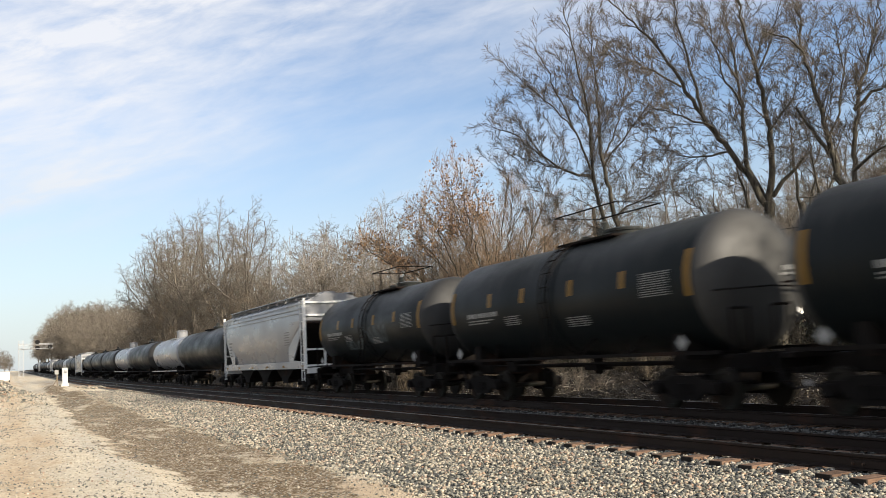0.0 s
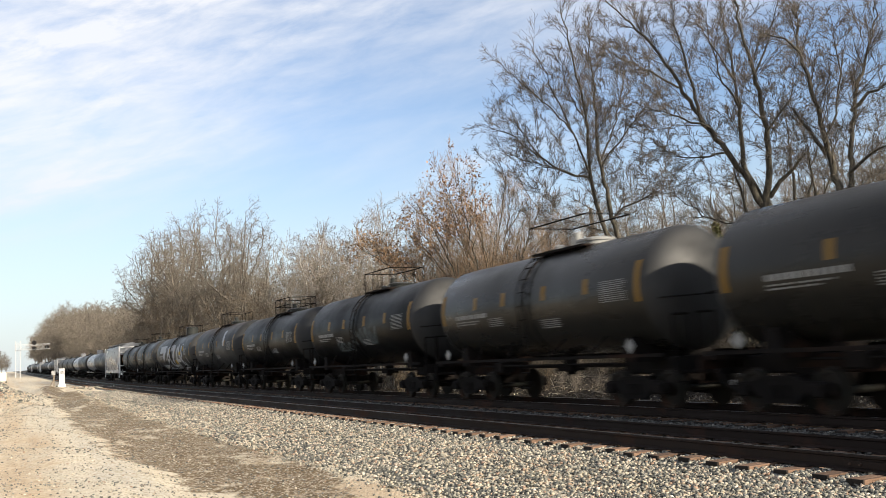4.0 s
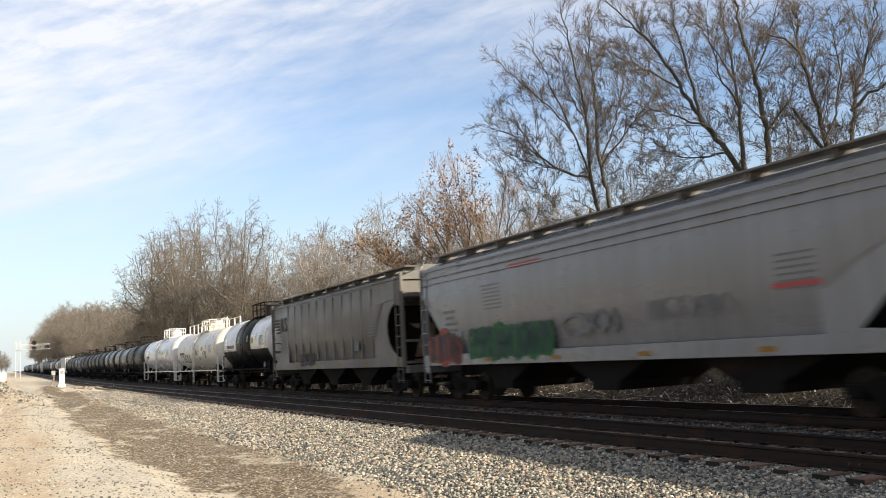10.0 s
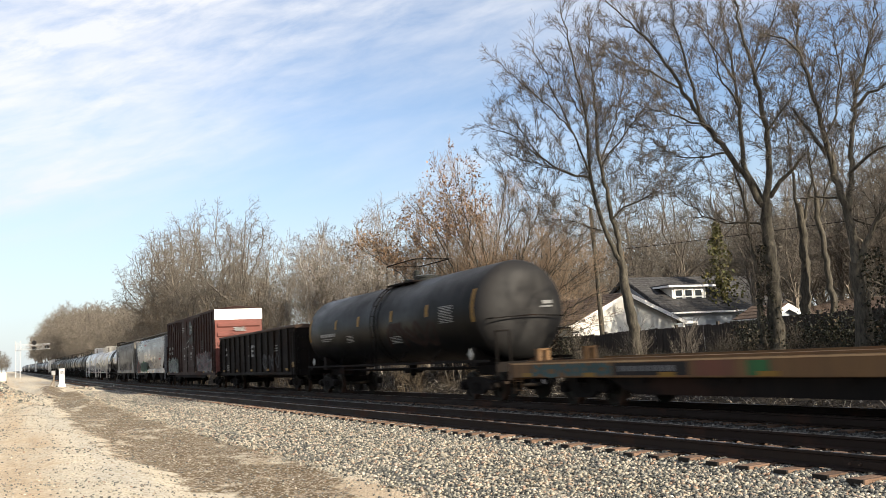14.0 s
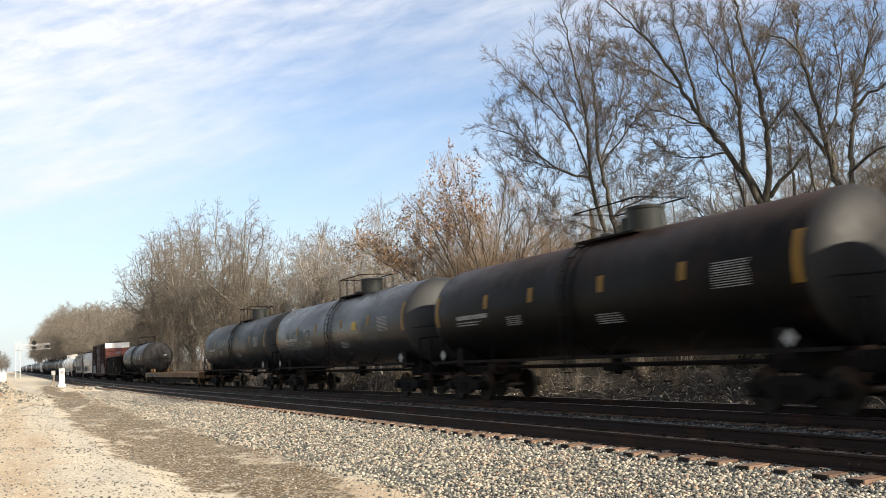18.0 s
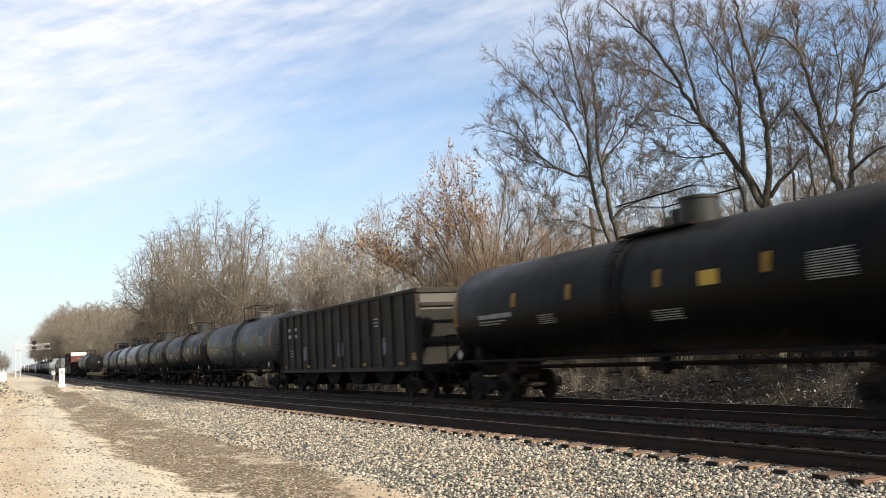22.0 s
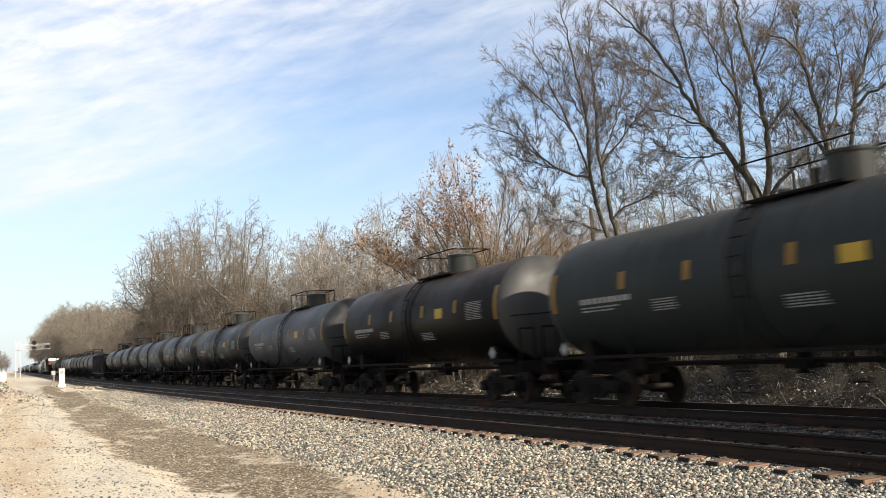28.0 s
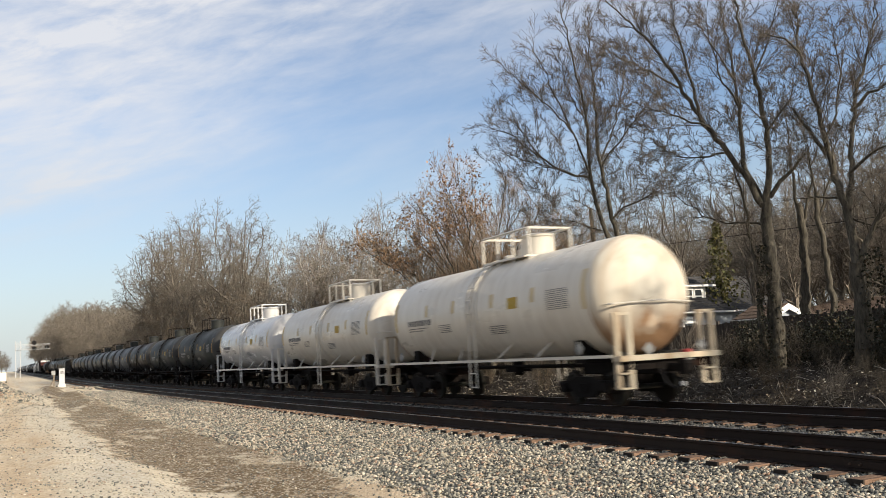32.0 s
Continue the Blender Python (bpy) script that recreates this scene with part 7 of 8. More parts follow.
def make_fence():
    fence = thing("board_fence", "dark weathered wooden privacy fence behind the bank", "fence", at=(24.6, 12.0, 0))
    rnd = random.Random(3)
    boards = [Shape().prism([(-0.011, 0), (0.011, 0), (0.011, 1.75), (-0.011, 1.75)], -0.068, 0.068).mesh("board", MAT["fence"]) for k in range(1)]
    for i in range(235):
        y = i * 0.145
        part("board", boards[0], None, fence, at=(rnd.uniform(-.01, .01), y, float(ground_z(24.6, y + 12)) - 0.02 + rnd.uniform(-.03, .03)))
    for i in range(15):
        y = i * 2.4
        part("fence_post", Shape().box(0.06, 0, 0.9, 0.1, 0.1, 1.9), MAT["fence"], fence, at=(0, y, float(ground_z(24.6, y + 12))))
    for z in (0.4, 1.4):
        part("fence_rail", Shape().box(0.04, 17, z + 0.35, 0.05, 34, 0.09), MAT["fence"], fence)


def house(name, label, at, rz, w, d, eave, ridge, wall, roof, windows=(), over=0.4, side_windows=(), rake="trim_white"):
    """Gabled house; w across the gable (x), d deep (y), the gable towards -y. Side windows (y, z, width, height) are in the +x wall."""
    h = thing(name, label, "house", "houses behind the fence", at=at, rz=rz)
    s = Shape().prism([(-w / 2, 0), (w / 2, 0), (w / 2, eave), (0, ridge), (-w / 2, eave)], 0, d)
    walls = part("wall", s, MAT[wall], h)
    # lap siding boards on the gable
    z, k = 0.12, (ridge - eave) / (w / 2)
    while z < ridge - 0.3:
        half = w / 2 if z < eave else (ridge - z) / k
        part("siding_board", Shape().box(0, -0.012, z, 2 * half - 0.02, 0.024, 0.15), MAT[wall], walls)
        z += 0.17
    slope = math.atan2(ridge - eave, w / 2)
    for sx in (-1, 1):
        ex, ez = sx * (w / 2 + over * math.cos(slope)), eave - over * math.sin(slope)
        roof_side = part("roof", Shape().prism([(0, ridge), (ex, ez), (ex, ez + 0.12), (0, ridge + 0.14)], -over, d + over), MAT[roof], h)
        # shingle courses
        n = max(4, int(math.hypot(ex, ridge - ez) / 0.30))
        for i in range(n):
            t0, t1 = i / n, (i + 1) / n
            za, zb = ridge + 0.14 + (ez - ridge - 0.02) * t0, ridge + 0.14 + (ez - ridge - 0.02) * t1
            part("shingle_course", Shape().prism([(ex * t0, za + 0.004), (ex * t1, zb + 0.004), (ex * t1, zb + 0.026), (ex * t0, za + 0.008)], -over - 0.005, d + over + 0.005), MAT[roof], roof_side)
        part("rake_board", Shape().prism([(0, ridge - 0.12), (ex, ez - 0.12), (ex, ez + 0.10), (0, ridge + 0.12)], -over - 0.04, -over - 0.01), MAT[rake], h, "board along the gable edge")
        part("gutter", Shape().box(ex + sx * 0.05, d / 2, ez + 0.05, 0.10, d + 2 * over, 0.10), MAT["trim_white"], h)

    def window(c, u, ww, hh, out):
        c, u, out = Vector(c), Vector(u), Vector(out)

        def slab(zc, wd, ht, lo, thick):
            q = c + out * lo + Vector((0, 0, zc))
            return Shape().box(q.x, q.y, q.z, abs(u.x) * wd + abs(out.x) * thick, abs(u.y) * wd + abs(out.y) * thick, ht)
        win = part("window", slab(0, ww + 0.2, hh + 0.2, 0.03, 0.06), MAT["trim_white"], h, "white-framed window")
        part("pane", slab(hh / 4, ww, hh / 2 - 0.05, 0.065, 0.02), MAT["glass"], win)
        part("pane", slab(-hh / 4, ww, hh / 2 - 0.05, 0.065, 0.02), MAT["glass"], win)
        part("window_sill", slab(-hh / 2 - 0.12, ww + 0.3, 0.06, 0.06, 0.12), MAT["trim_white"], win)
    for x, z, ww, hh in windows:
        window((x, 0, z), (1, 0, 0), ww, hh, (0, -1, 0))
    for y, z, ww, hh in side_windows:
        window((w / 2, y, z), (0, 1, 0), ww, hh, (1, 0, 0))
    return h, window


def make_houses():
    g = 0.35
    house("garage", "white clapboard garage with a brown shingle roof", (30.75, 40.0, g), 0, 7.1, 6.2, 2.30, 3.83, "siding_white", "roof_brown")
    house("ranch_house", "low grey-blue house under a broad tan-brown shingle roof", (28.5, 56.0, 0.9), -90, 8.0, 11.5, 2.85, 5.1, "siding_blue", "roof_tan", ((-1.6, 1.5, 0.9, 1.0),), 0.5,
          ((1.0, 2.0, 1.1, 0.75), (2.4, 2.0, 1.1, 0.75), (6.0, 1.9, 1.0, 1.1)))
    h, window = house("bungalow", "dark-roofed bungalow with a white three-window dormer", (37.3, 48.0, g), -90, 8.0, 11.0, 3.0, 5.35, "siding_blue", "roof_grey", (), 0.4, ((1.5, 1.6, 1.0, 1.2), (8.0, 1.6, 1.0, 1.2)), "roof_grey")
    # the dormer stands in the roof towards the camera's side; x is towards -Y here
    dormer = part("dormer", Shape().box(1.5, 2.7, 3.9, 2.6, 2.8, 1.3), MAT["siding_white"], h, "white dormer under a flat eave")
    part("dormer_roof", Shape().box(1.55, 2.75, 4.62, 3.2, 3.9, 0.12), MAT["trim_white"], dormer)
    part("dormer_roofing", Shape().box(1.5, 2.75, 4.72, 3.2, 3.9, 0.07), MAT["roof_grey"], dormer)
    for y in (1.80, 2.62, 3.44):
        win = part("dormer_window", Shape().box(2.82, y, 3.95, 0.05, 0.74, 1.05), MAT["trim_white"], h, "white sash window of the dormer")
        for z in (3.72, 4.18):
            part("pane", Shape().box(2.85, y, z, 0.02, 0.52, 0.38), MAT["glass"], win)
    house("low_house", "low brown-roofed house behind the large trees", (36.2, 15.0, g), 0, 7.4, 15.5, 1.8, 2.5, "siding_blue", "roof_brown")
    house("garden_shed", "small grey shed with white edge boards", (29.1, 27.2, g), 0, 2.0, 1.6, 1.85, 2.3, "siding_blue", "roof_brown", (), 0.2)


def make_lineside():
    # signal bridge arm over both tracks
    y = 290.0
    z0 = grade(y) - 0.6
    sig = thing("signal_cantilever", "white aluminium cantilever signal mast over the tracks", "railway signal", at=(3.4, y, z0))

    def truss(a, b, size, n, name):
        s = Shape()
        a, b = Vector(a), Vector(b)
        d = (b - a).normalized()
        p = Vector((0, 1, 0))
        q = d.cross(p).normalized()
        corners = [(p * i + q * j) * size / 2 for i, j in ((1, 1), (1, -1), (-1, -1), (-1, 1))]
        for c in corners:
            s.tube([a + c, b + c], 0.06, 5)
        for k in range(n):
            u, w = a + (b - a) * k / n, a + (b - a) * (k + 1) / n
            for i in range(4):
                s.tube([u + corners[i], w + corners[(i + 1) % 4]], 0.035, 4)
        part(name, s, MAT["alu"], sig)
    truss((0, 0, 0), (0, 0, 11.0), 1.3, 10, "mast")
    truss((-0.8, 0, 9.2), (8.6, 0, 9.2), 1.5, 8, "arm")
    part("walkway", Shape().box(4.1, -0.9, 8.5, 8.8, 0.7, 0.08), MAT["alu"], sig)
    part("walkway_railing", merge([Shape().tube([(-0.5 + k * 1.15, -1.2, 8.5), (-0.5 + k * 1.15, -1.2, 9.6)], 0.04, 4) for k in range(8)] + [Shape().tube([(-0.5, -1.2, 9.6), (8.4, -1.2, 9.6)], 0.05, 4)]), MAT["alu"], sig)
    for x, z in ((4.3, 10.4), (4.3, 8.7), (7.7, 8.9)):
        head = part("signal_head", Shape().lathe_y([(-1.35, 0.62), (-1.30, 0.65), (-1.25, 0.63), (-1.22, 0.0)], 20, x=x, z=z), MAT["signal_black"], sig, "round black signal head")
        for k in range(3):
            t = k * 2.094 + 0.52
            part("signal_lens", Shape().lathe_y([(-1.6, 0.13), (-1.36, 0.13)], 10, x=x + 0.32 * math.sin(t), z=z + 0.32 * math.cos(t)), MAT["glass"], head)
    # relay cabinet and its sign post
    zb = float(ground_z(5.22, 100))
    cab = thing("relay_cabinet", "tall silver-white relay cabinet on a concrete base", "cabinet", at=(5.22, 100, zb))
    part("base", Shape().box(0, 0, 0.1, 0.7, 0.7, 0.3), MAT["concrete"], cab)
    part("body", Shape().box(0, 0, 1.0, 0.50, 0.5, 1.5, 0.03), MAT["alu"], cab)
    part("roof_cap", Shape().box(0, 0, 1.80, 0.58, 0.58, 0.09, 0.02), MAT["alu"], cab)
    dr = part("door", Shape().box(0, -0.26, 1.0, 0.40, 0.03, 1.3), MAT["alu"], cab)
    for k in range(5):
        part("vent_slat", Shape().box(0, -0.28, 1.30 + 0.06 * k, 0.3, 0.02, 0.025), MAT["underframe"], dr)
    post = thing("sign_post", "weathered wooden post with a small pale sign", "sign", at=(4.35, 97, float(ground_z(4.35, 97))))
    part("post", Shape().box(0, 0, 0.75, 0.10, 0.10, 1.6), MAT["tie_pale"], post)
    part("sign_plate", Shape().box(-0.05, -0.08, 1.35, 0.36, 0.03, 0.42), MAT["letter_white"], post)
    part("brace", Shape().tube([(-0.4, 0, 0.0), (0, 0, 0.7)], 0.04, 5), MAT["tie_pale"], post)
    rng = np.random.default_rng(30)
    n = 260
    x, yy = rng.normal(9.0 - 0.6, 1.0, n), rng.normal(104, 3.0, n)
    scatter("rubble_heap", "low heap of broken pale rock beside the track", rng, x, yy, ground_z(x, yy) + rng.uniform(0, 0.12, n), rng.uniform(0.1, 0.26, n), MAT["stone"], "rubble")
    n = 2600
    yy = rng.normal(74, 7.0, n)
    x = rng.normal(-0.6, 1.1, n)
    scatter("gravel_heap", "grey heap of spread gravel beside the road", rng, x, yy, ground_z(x, yy) + rng.uniform(-0.02, 0.06, n), rng.uniform(0.05, 0.14, n), MAT["stone"], "gravel")
    # utility pole and wires
    pole = thing("utility_pole", "weathered wooden utility pole among the trees", "utility pole", at=(27.1, 37.2, 0.3))
    part("shaft", Shape().tube([(0, 0, -0.2), (0.03, 0.15, 4.5), (0.05, 0.3, 8.2)], (0.14, 0.12, 0.10), 9), MAT["bark"], pole, smooth=True)
    for z, x1, y1, sag in ((5.9, 34, -30, 0.9),):
        pts = [(0 + (x1 - 27.1) * t, (y1 - 37.2) * t, z - sag * 4 * t * (1 - t)) for t in [i / 14 for i in range(15)]]
        part("cable", Shape().tube(pts, 0.014, 4), MAT["signal_black"], pole)
    # vehicles and a shed far down the road
    v = thing("parked_van", "white van parked far down the dirt road", "van", at=(-0.7, 205, float(ground_z(-0.7, 205))))
    part("body", Shape().slab([(-2.4, 0.4), (2.4, 0.4), (2.4, 1.3), (1.5, 2.1), (-2.4, 2.1)], -0.95, 0.95), MAT["siding_white"], v)
    part("windscreen", Shape().slab([(1.56, 1.98), (2.3, 1.34), (2.33, 1.38), (1.6, 2.03)], -0.8, 0.8), MAT["glass"], v)
    for sx in (-0.9, 0.9):
        for yy in (-1.5, 1.5):
            part("wheel", Shape().lathe_x([(sx - 0.1, 0.36), (sx + 0.1, 0.36)], 14, yy, 0.36), MAT["signal_black"], v)

# ---- the train ----
# Front and rear seams of each body at t = 0, along the track.


def blocks(car, mat, rad, zc, strokes, label, off=0.009):
    """Broad straight strokes (y0, z0, y1, z1, half width) that follow the tank's near side."""
    s = Shape()
    for i, (ya, za, yb, zb, wd) in enumerate(strokes):
        d = Vector((yb - ya, zb - za))
        nrm = Vector((-d.y, d.x)).normalized() * wd
        r = rad + off + 0.0012 * i
        o = len(s.v)
        for k in range(7):
            t = k / 6
            for sg in (-1, -0.5, 0, 0.5, 1):
                y, z = ya + d.x * t + nrm.x * sg, za + d.y * t + nrm.y * sg
                q = max(-0.93, min(0.93, (z - zc) / r))
                s.v.append((-r * math.sqrt(1 - q * q), y, zc + r * q))
        s.f.extend((o + 5 * k + j, o + 5 * k + j + 1, o + 5 * k + j + 6, o + 5 * k + j + 5) for k in range(6) for j in range(4))
    part("graffiti", s, mat, car, label)


def zigzag(car, rad, zc, half, rng):
    mid = 4.7
    big = [(10.6, 3.05, 7.5, 3.08, 0.27), (7.9, 3.1, 9.0, 2.2, 0.30), (10.4, 1.62, 7.0, 1.58, 0.17), (6.95, 1.55, 6.45, 3.15, 0.17), (6.3, 3.2, 5.1, 1.5, 0.22), (6.9, 2.15, 5.8, 2.1, 0.10),
           (5.3, 3.12, 3.05, 3.12, 0.24), (3.3, 3.05, 4.5, 1.75, 0.26), (4.9, 1.60, 2.6, 1.58, 0.16), (2.5, 1.6, 1.85, 3.15, 0.24), (1.6, 3.2, -0.1, 1.52, 0.24), (2.7, 2.1, 1.0, 2.05, 0.12),
           (0.15, 3.2, -0.05, 2.3, 0.24), (-0.35, 1.80, -0.62, 1.68, 0.17)]
    thin = [(10.65, 3.36, 7.4, 3.36, 0.03), (-0.2, 3.3, -0.8, 3.28, 0.04), (-0.8, 3.28, -1.9, 2.2, 0.035), (-1.9, 2.2, -2.6, 1.5, 0.04), (-2.6, 1.48, 10.4, 1.38, 0.028), (7.4, 3.36, 6.8, 3.0, 0.04), (5.9, 3.36, 5.4, 3.1, 0.04), (3.0, 3.36, 2.4, 3.0, 0.04), (1.2, 3.36, 0.4, 3.0, 0.04)]
    for lo, hi in ((0, 3), (3, 6), (6, 9), (9, 12), (12, 14)):
        blocks(car, MAT["tag_white"], rad, zc, [(a - mid, b, c - mid, d, w) for a, b, c, d, w in big[lo:hi]], "huge silver spray-painted block letter", 0.014)
    blocks(car, MAT["tag_white"], rad, zc, [(a - mid, b, c - mid, d, w) for a, b, c, d, w in thin], "thin silver outline of the letters", 0.028)
    for y, z, wd, ht in ((3.0, 1.95, 0.62, 0.34), (0.75, 2.62, 0.62, 0.26), (5.6, 2.9, 0.16, 0.4), (-0.55, 2.95, 0.18, 0.36)):
        a0 = math.degrees(math.asin((z - ht / 2 - zc) / rad))
        a1 = math.degrees(math.asin((z + ht / 2 - zc) / rad))
        part("warning_sign", curved(rad, zc, y - mid - wd / 2, y - mid + wd / 2, a0, a1, 0.034), MAT["sign_yellow"], car, "yellow rectangular sign")


def rings(car, rad, zc, half, rng):
    spray(car, MAT["tag_smear"], rad, zc, half * 0.74, half * 0.34, -24, 6, rng, 4, label="looping silver spray-painted letters", thick=0.07)
    spray(car, MAT["tag_smear"], rad, zc, -half * 0.52, -half * 0.66, -20, 8, rng, 1, label="faint pale scribble", thick=0.06)


def smear(car, rad, zc, half, rng):
    mat = MAT["tag_smear"]
    spray(car, mat, rad, zc, half * 0.06, -half * 0.40, -26, -2, rng, 5, label="faint pale spray-painted tag", thick=0.05)
    spray(car, mat, rad, zc, half * 0.40, half * 0.10, -36, -22, rng, 4, label="faint pale spray-painted tag", thick=0.035)


def diamond(car, rad, zc, half, rng):
    part("white_patch", merge([curved(rad, zc, -half * 0.50 - 0.18 - 0.08 * k, -half * 0.50 + 0.30 - 0.08 * k, 34 - 8 * k, 42 - 8 * k, 0.008, 2) for k in range(5)]), MAT["tag_white"], car, "slanting pale painted patch")


def darktag(car, rad, zc, half, rng):
    spray(car, MAT["letter_dark"], rad, zc, half * 0.62, half * 0.28, -34, -10, rng, 3, label="dark scribbled spray-painted tags", thick=0.05)
    spray(car, MAT["letter_dark"], rad, zc, -half * 0.08, -half * 0.16, -14, 2, rng, 2, label="dark scribbled spray-painted tag", thick=0.04)
    spray(car, MAT["letter_dark"], rad, zc, -half * 0.50, -half * 0.58, -24, -4, rng, 2, label="dark scribbled spray-painted tag", thick=0.04)


def redtag(car, rad, zc, half, rng):
    spray(car, MAT["tag_dull"], rad, zc, -half * 0.15, -half * 0.62, -34, -4, rng, 3, label="dull red and ochre spray-painted tag", thick=0.09)


def greenred(car, w, half, rng):
    flat_spray(car, MAT["tag_red"], -w - 0.01, half * 0.93, half * 0.72, 1.15, 2.15, rng, 4, "coral red block graffiti", 0.06, solid=MAT["tag_red"], outline=MAT["tag_dark"])
    flat_spray(car, MAT["tag_green"], -w - 0.01, half * 0.64, half * 0.18, 1.25, 2.2, rng, 8, "leafy green bubble graffiti", 0.08, solid=MAT["tag_green"], outline=MAT["tag_dark"])
    t = Shape()
    for k in range(7):
        t.box(-w - 0.006, half * 0.50 - 0.02 * k, 3.35 - 0.11 * k, 0.006, 1.0, 0.035)
    part("data_block", t, MAT["letter_dark"], car, "block of stencilled lines")
    flat_spray(car, MAT["letter_dark"], -w - 0.008, half * 0.12, -half * 0.10, 1.7, 2.3, rng, 2, "ghost of a scrubbed grey tag", 0.05)
    flat_spray(car, MAT["letter_dark"], -w - 0.008, -half * 0.24, -half * 0.48, 1.9, 2.4, rng, 5, "thin grey scrawled tag", 0.018)
    part("red_line", Shape().box(-w - 0.006, -half * 0.66, 2.35, 0.006, 1.1, 0.09), MAT["letter_red"], car, "faded red line of lettering")
    part("red_line", Shape().box(-w - 0.006, half * 0.30, 3.75, 0.006, 1.6, 0.10), MAT["letter_red"], car, "faded red line of lettering")


def emblem(car, w, half, rng):
    x = -w - 0.012
    for k in range(5):
        y0, z = half * 0.945 - 0.07 * k, 3.62 - 0.155 * k
        part("emblem_bar", Shape().slab([(y0, z), (y0 - 1.02 + 0.05 * k, z), (y0 - 1.06 + 0.05 * k, z - 0.085), (y0 - 0.04, z - 0.085)], x, x + 0.006), MAT["signal_black"], car, "dark slanted emblem bar")
    for y0, turn in ((half * 0.80, 1), (half * 0.725, -1)):
        block = [(y0, 3.66), (y0 - 0.16, 3.66), (y0 - 0.30, 3.30), (y0 - 0.30, 3.66), (y0 - 0.44, 3.66), (y0 - 0.56, 2.98), (y0 - 0.42, 2.98), (y0 - 0.28, 3.22), (y0 - 0.24, 2.98), (y0 - 0.10, 2.98)] if turn > 0 else \
                [(y0, 3.62), (y0 - 0.42, 3.66), (y0 - 0.44, 3.54), (y0 - 0.18, 3.50), (y0 - 0.52, 3.22), (y0 - 0.46, 2.98), (y0 - 0.06, 2.98), (y0 - 0.08, 3.10), (y0 - 0.34, 3.14), (y0 - 0.02, 3.44)]
        part("emblem_block", Shape().slab(block, x, x + 0.006), MAT["signal_black"], car, "dark slanted emblem block")
    flat_spray(car, MAT["signal_black"], -w - 0.01, half * 0.42, half * 0.17, 1.22, 1.85, rng, 6, "small dark spray-painted tag", 0.045)
    part("placard_holder", Shape().box(-w - 0.01, -half * 0.46, 1.95, 0.02, 0.5, 0.36), MAT["letter_dark"], car)


def blotch_tags(car, rad, zc, half, rng):
    part("graffiti", curved(rad, zc, half * 0.92, half * 0.66, -9, -3, 0.012, 5), MAT["yellow"], car, "yellow spray-painted line")
    part("graffiti", curved(rad, zc, half * 0.68, half * 0.655, -3, 12, 0.012, 5), MAT["yellow"], car, "yellow spray-painted line")
    spray(car, MAT["tag_moss"], rad, zc, -half * 0.14, -half * 0.24, -14, -4, rng, 2, label="small yellow-green tag", thick=0.10)
    spray(car, MAT["tag_moss"], rad, zc, half * 0.52, half * 0.44, -14, -8, rng, 1, label="small yellow-green tag", thick=0.08)
    spray(car, MAT["tag_faint"], rad, zc, half * 0.40, half * 0.10, -16, -4, rng, 4, label="washed-out grey tag", thick=0.06)


def rear_marker(car, rad, zc, half, rng):
    over = half + 0.9
    m = part("end_of_train_device", Shape().box(0.55, -over - 0.12, 1.10, 0.20, 0.16, 0.36, 0.03).tube([(0.55, -over - 0.12, 0.85), (0.55, -over - 0.05, 0.75)], 0.05, 6), MAT["red"], car, "red end-of-train marker")
    part("marker_plate", Shape().box(0.55, -over - 0.21, 1.08, 0.2, 0.012, 0.12), MAT["letter_white"], m)
    for x, z in ((-0.62, 1.34), (0.95, 1.36)):
        part("placard", Shape().prism([(x - 0.16, z), (x, z - 0.16), (x + 0.16, z), (x, z + 0.16)], -over - 0.20, -over - 0.19), MAT["letter_white"], car, "white diamond placard")
    part("end_lettering", merge([Shape().box(0.1, -(half + 0.535), zc + 0.42, 0.8, 0.01, 0.07), Shape().box(0.05, -(half + 0.55), zc + 0.25, 0.5, 0.01, 0.04)]), MAT["letter_dark"], car, "dark stencil on the tank end")


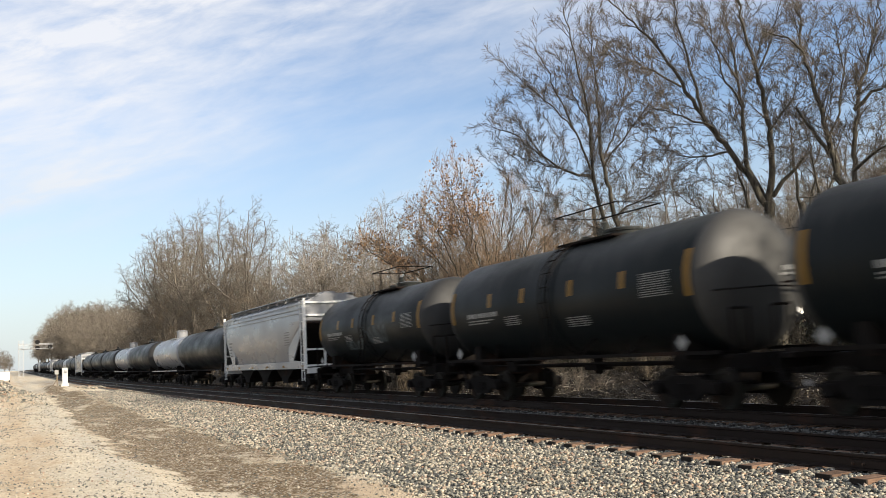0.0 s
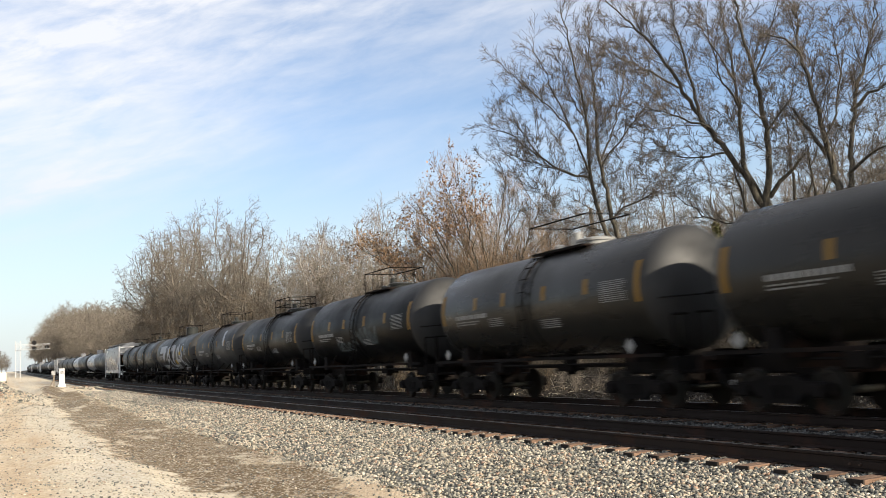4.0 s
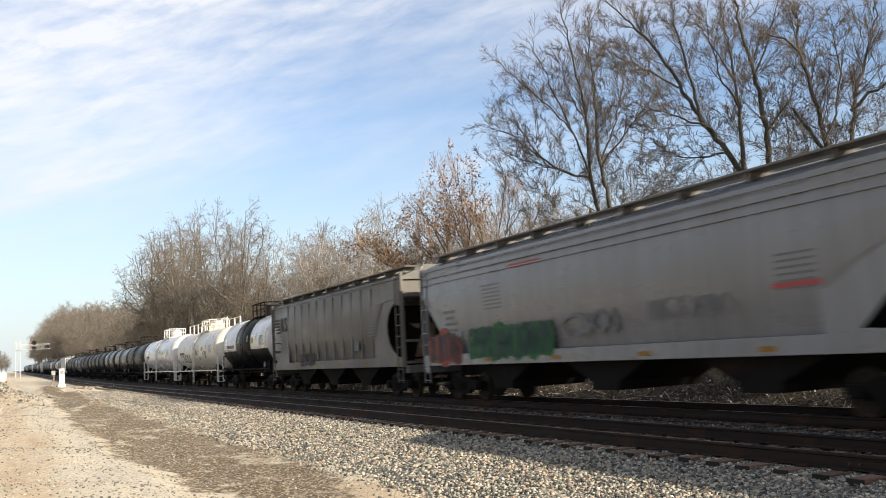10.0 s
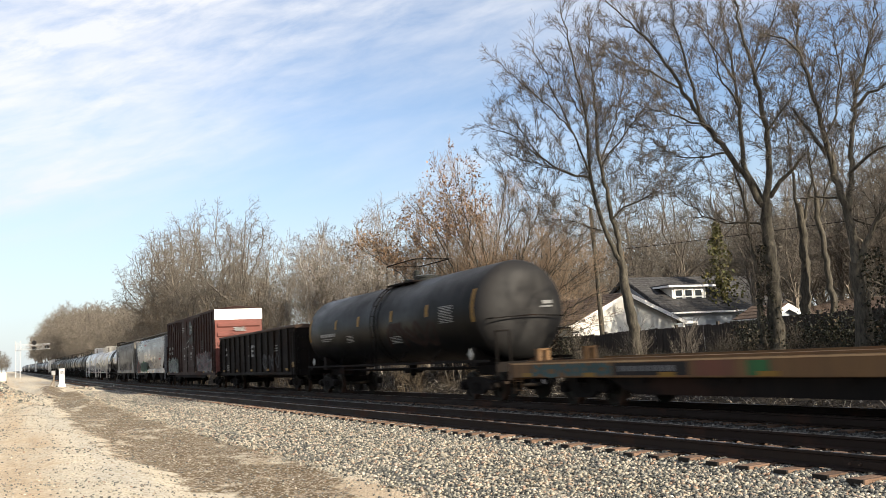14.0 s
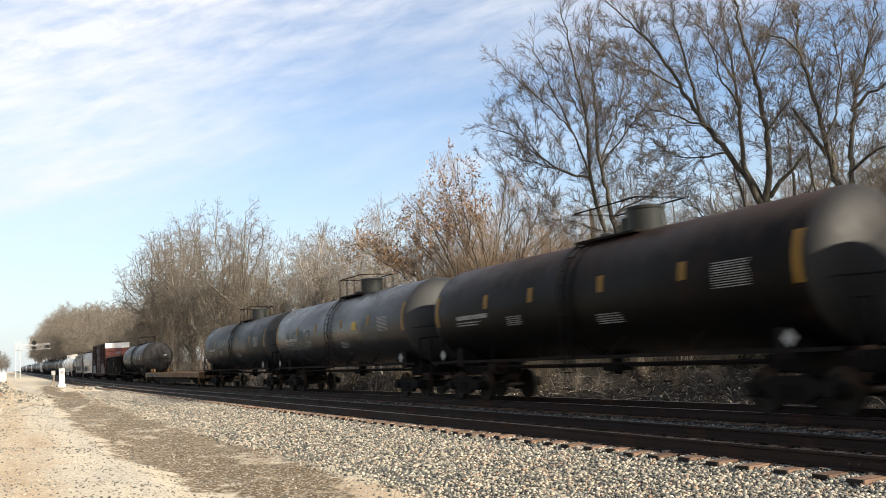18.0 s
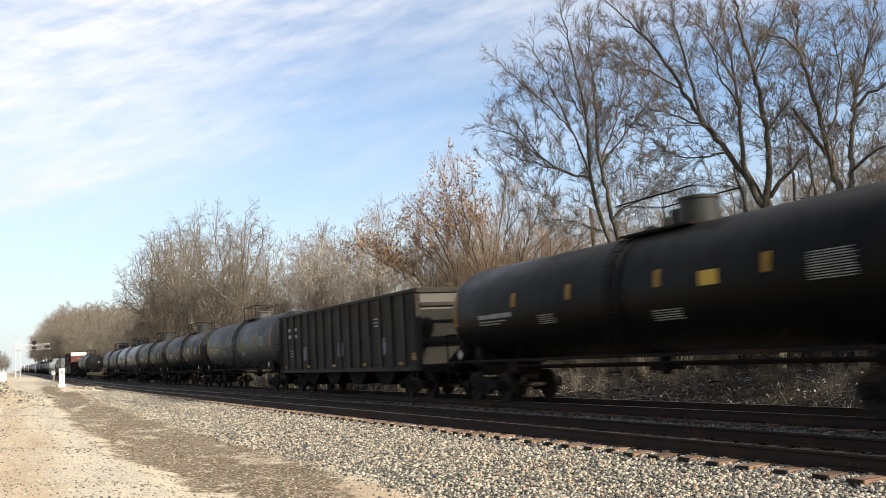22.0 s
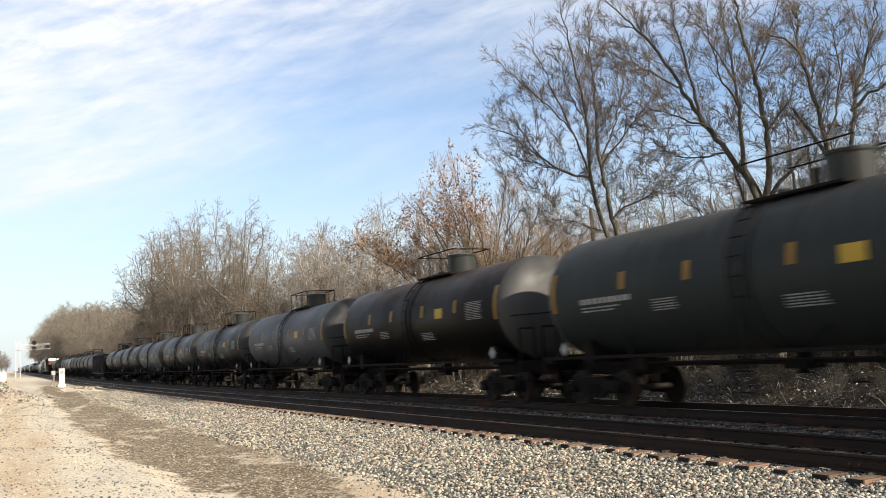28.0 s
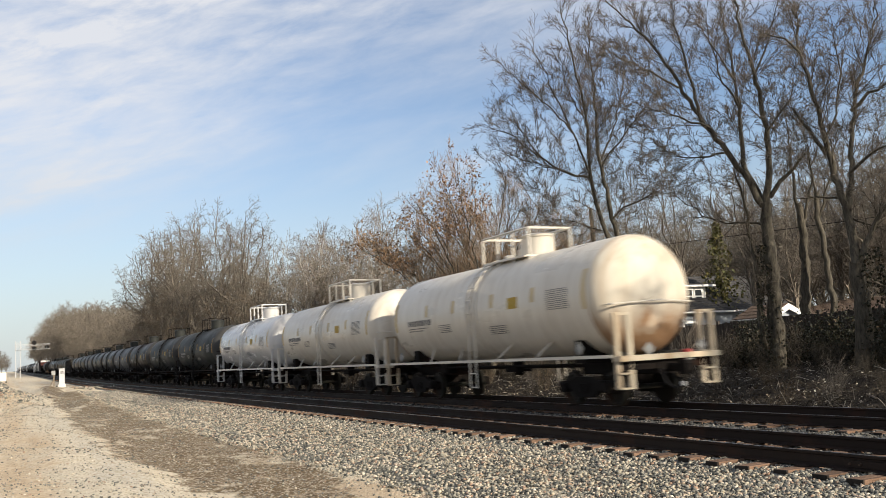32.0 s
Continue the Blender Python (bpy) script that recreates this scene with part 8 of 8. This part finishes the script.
TANKS = "tank", "hopper", "box", "gondola", "coal", "flat"
CONSIST = [
    # kind, front, rear, options
    ("tank", 92.95, 80.05, dict(paint="silver", light=True, label="bright silver tank car in the train", near=False, rad=1.40)),
    ("tank", 78.45, 62.45, dict(paint="grey_black", drum=0.08, label="dark grey tank car with rail cage", near=False)),
    ("hopper", 60.45, 43.25, dict(paint="silver", end="trim_white", label="smooth silver covered hopper with white end frame", arch=False)),
    ("tank", 41.40, 30.52, dict(paint="grey_black", rad=1.42, sign=False, drum=0.08, label="faded black tank car with pale stencils", extra=smear)),
    ("tank", 27.92, 16.91, dict(paint="grey_black", rad=1.50, sign=False, head="head_pale", drum=0.08, label="dull charcoal tank car with yellow stripes and a pale dusty end")),
    ("tank", 14.22, -1.86, dict(paint="grey_black", sign=False, head="head_pale", label="charcoal tank car covered in huge silver graffiti", extra=zigzag)),
    ("tank", -4.57, -16.59, dict(paint="slate_worn", rad=1.50, drum=0.08, label="weathered slate tank car with a pale patch", extra=diamond, sign=False)),
    ("tank", -18.70, -29.50, dict(paint="black", rad=1.42, sign=False, drum=0.08, label="black tank car with white stencils", cage=2)),
    ("tank", -32.13, -43.22, dict(paint="black", sign=False, drum=0.08, label="black tank car with faint spray-painted tags", extra=smear)),
    ("tank", -45.65, -55.67, dict(paint="bronze", rad=1.42, sign=False, drum=0.08, label="glossy olive-black tank car", dome="letter_white")),
    ("tank", -58.05, -69.81, dict(paint="bronze", rad=1.38, sign=False, drum=0.08, label="glossy black tank car with sunlit band")),
    ("tank", -72.54, -83.38, dict(paint="grey_black", rad=1.50, drum=0.08, label="patched grey and black tank car", sign=False)),
    ("tank", -86.19, -102.30, dict(paint="white", light=True, rad=1.52, zc=2.72, cage=2, label="long clean white tank car with white railings")),
    ("tank", -104.69, -119.20, dict(paint="dirty_white", light=True, rad=1.45, zc=2.66, walkway=True, cage=2, label="stained white tank car with roof railing and dark tags", extra=darktag)),
    ("tank", -122.09, -132.58, dict(paint="white", light=True, rad=1.50, zc=2.72, band=True, dome="black", trim="underframe", cage=2, label="white tank car with a broad black band")),
    ("hopper", -134.12, -151.00, dict(paint="hopper_grey", ribs=11, label="warm grey covered hopper with a dark emblem", extra=emblem)),
    ("hopper", -152.63, -171.52, dict(paint="hopper_light", label="light grey covered hopper with red and green graffiti", arch=False, extra=greenred, roof="hopper_grey", sill="hopper_pale")),
    ("box", -172.79, -191.88, dict(label="tall oxide-red boxcar with white-topped end and graffiti")),
    ("gondola", -193.26, -209.94, dict(label="rusty black gondola with faded white emblem")),
    ("tank", -212.06, -228.08, dict(paint="black", rad=1.52, drum=0.08, label="long black tank car with a dusty domed end", head="head_dark", extra=redtag, sign=False)),
    ("flat", -229.75, -257.20, dict(label="long empty rust-yellow flatcar")),
    ("tank", -259.66, -275.88, dict(paint="grey_black", rad=1.50, sign=False, label="charcoal tank car with white data stencils")),
    ("tank", -278.31, -294.64, dict(paint="gloss_black", rad=1.52, label="glossy black tank car with looping silver graffiti", extra=rings)),
    ("tank", -297.15, -312.07, dict(paint="brown_black", sign=False, head="head_dark", label="black tank car with rust-brown top")),
    ("tank", -314.93, -329.73, dict(paint="brown_black", head="head_dark", label="black tank car with rust-brown shoulders")),
    ("tank", -332.49, -348.89, dict(paint="blotched", rad=1.50, head="head_pale", drum=0.30, dome="coal_end", extra=blotch_tags, label="slate grey tank car with dark weathered patches", sign=False)),
    ("coal", -350.95, -367.76, dict(label="ribbed black open hopper heaped with stone")),
    ("tank", -370.19, -386.42, dict(paint="black", rad=1.43, zc=2.62, label="black tank car with white stencil rows")),
    ("tank", -389.29, -401.92, dict(paint="black", rad=1.48, label="black tank car with a pale scrawled tag", extra=smear, cage=1)),
    ("tank", -404.79, -417.52, dict(paint="slate", rad=1.50, label="charcoal tank car with yellow signs")),
    ("tank", -420.18, -432.98, dict(paint="grey_black", rad=1.48, label="charcoal tank car with white stencils")),
    ("tank", -435.73, -448.60, dict(paint="black", rad=1.48, label="black tank car with pale green tags", extra=smear)),
    ("tank", -451.20, -464.41, dict(paint="slate", rad=1.48, label="slate grey tank car with yellow signs")),
    ("tank", -467.29, -480.07, dict(head="head_pale", paint="brown_black", rad=1.50, label="black tank car with rusty crown and yellow sign")),
    ("tank", -482.85, -495.85, dict(paint="green_black", rad=1.50, label="charcoal tank car with white stencils")),
    ("tank", -498.50, -511.68, dict(paint="green_black", rad=1.50, head="head_pale", label="green-black tank car with pale domed end")),
    ("tank", -513.86, -525.67, dict(paint="white", light=True, rad=1.44, zc=2.66, label="clean white tank car with white railings")),
    ("tank", -528.51, -540.36, dict(paint="dirty_white", light=True, rad=1.44, zc=2.66, label="rust-streaked white tank car")),
    ("tank", -543.22, -554.96, dict(paint="dirty_white", light=True, bulge=0.7, rad=1.49, zc=2.67, label="last white tank car with rust streaks and red marker", head="head_rusty", extra=rear_marker)),
]
MOVING = []


def make_train():
    rng = random.Random(17)
    build = {"tank": tank_car, "hopper": covered_hopper, "box": boxcar, "gondola": gondola, "coal": lambda s, r: gondola(s, r, True), "flat": flatcar}
    far = []
    for kind, front, rear, opt in CONSIST:
        spec = dict(opt, len=front - rear)
        car, _ = build[kind](spec, rng)
        MOVING.append((car, (front + rear) / 2))
        far.append((car, front - rear))
    # cars further ahead, already small in the distance
    pick = {"s": 0, "d": 1, "h": 2}
    y = 96.4
    for code in "dsdddhddsdddhdsddddhddsddd":
        car, length = far[pick[code]]
        MOVING.append((copy_thing(car, Matrix()), y + length / 2))
        y += length + 2.2


def collect_wheels():
    """All wheelsets, by their place in the truck."""
    for k in (0, 1):
        WHEELS[k][:] = []
    for car, _ in MOVING:
        for t in car.children:
            if t.name.startswith("truck"):
                for w in t.children:
                    if w.name.startswith("wheelset"):
                        WHEELS[0 if w.location.y < 0 else 1].append(w)


ROWS = (0, 0.5, 1, 2, 3, 4, 5, 6, 7.5, 9, 11, 13, 15, 17, 19, 21, 22.5, 24, 25, 26.5, 28, 29, 30, 31, 31.5, 32)


def motions():
    """The train rolls away up the line; its wheels turn with it."""
    for car, s in MOVING:
        rows = []
        for t in ROWS:
            y = s + run(t)
            pitch = math.degrees(math.atan((grade(y + 5) - grade(y - 5)) / 10))
            rows.append((t, pose(TRAIN_X, y, grade(y), pitch, 0, 0)))
        walk(car, rows)
    collect_wheels()
    turn = math.degrees(1 / 0.42)
    for k in (0, 1):
        if not WHEELS[k]:
            continue
        first = WHEELS[k][0]
        walk(first, [(f / FPS, pose(0, -0.889 + 1.778 * k, 0.42, -turn * run(f / FPS), 0, 0)) for f in range(int(32 * FPS) + 1)])
        keys = first.animation_data
        for w in WHEELS[k][1:]:
            w.rotation_mode = "QUATERNION"
            data = w.animation_data_create()
            data.action, data.action_slot = keys.action, keys.action_slot


make_fence()
make_houses()
make_lineside()
make_trees()
make_undergrowth()
make_train()
make_stones()
motions()
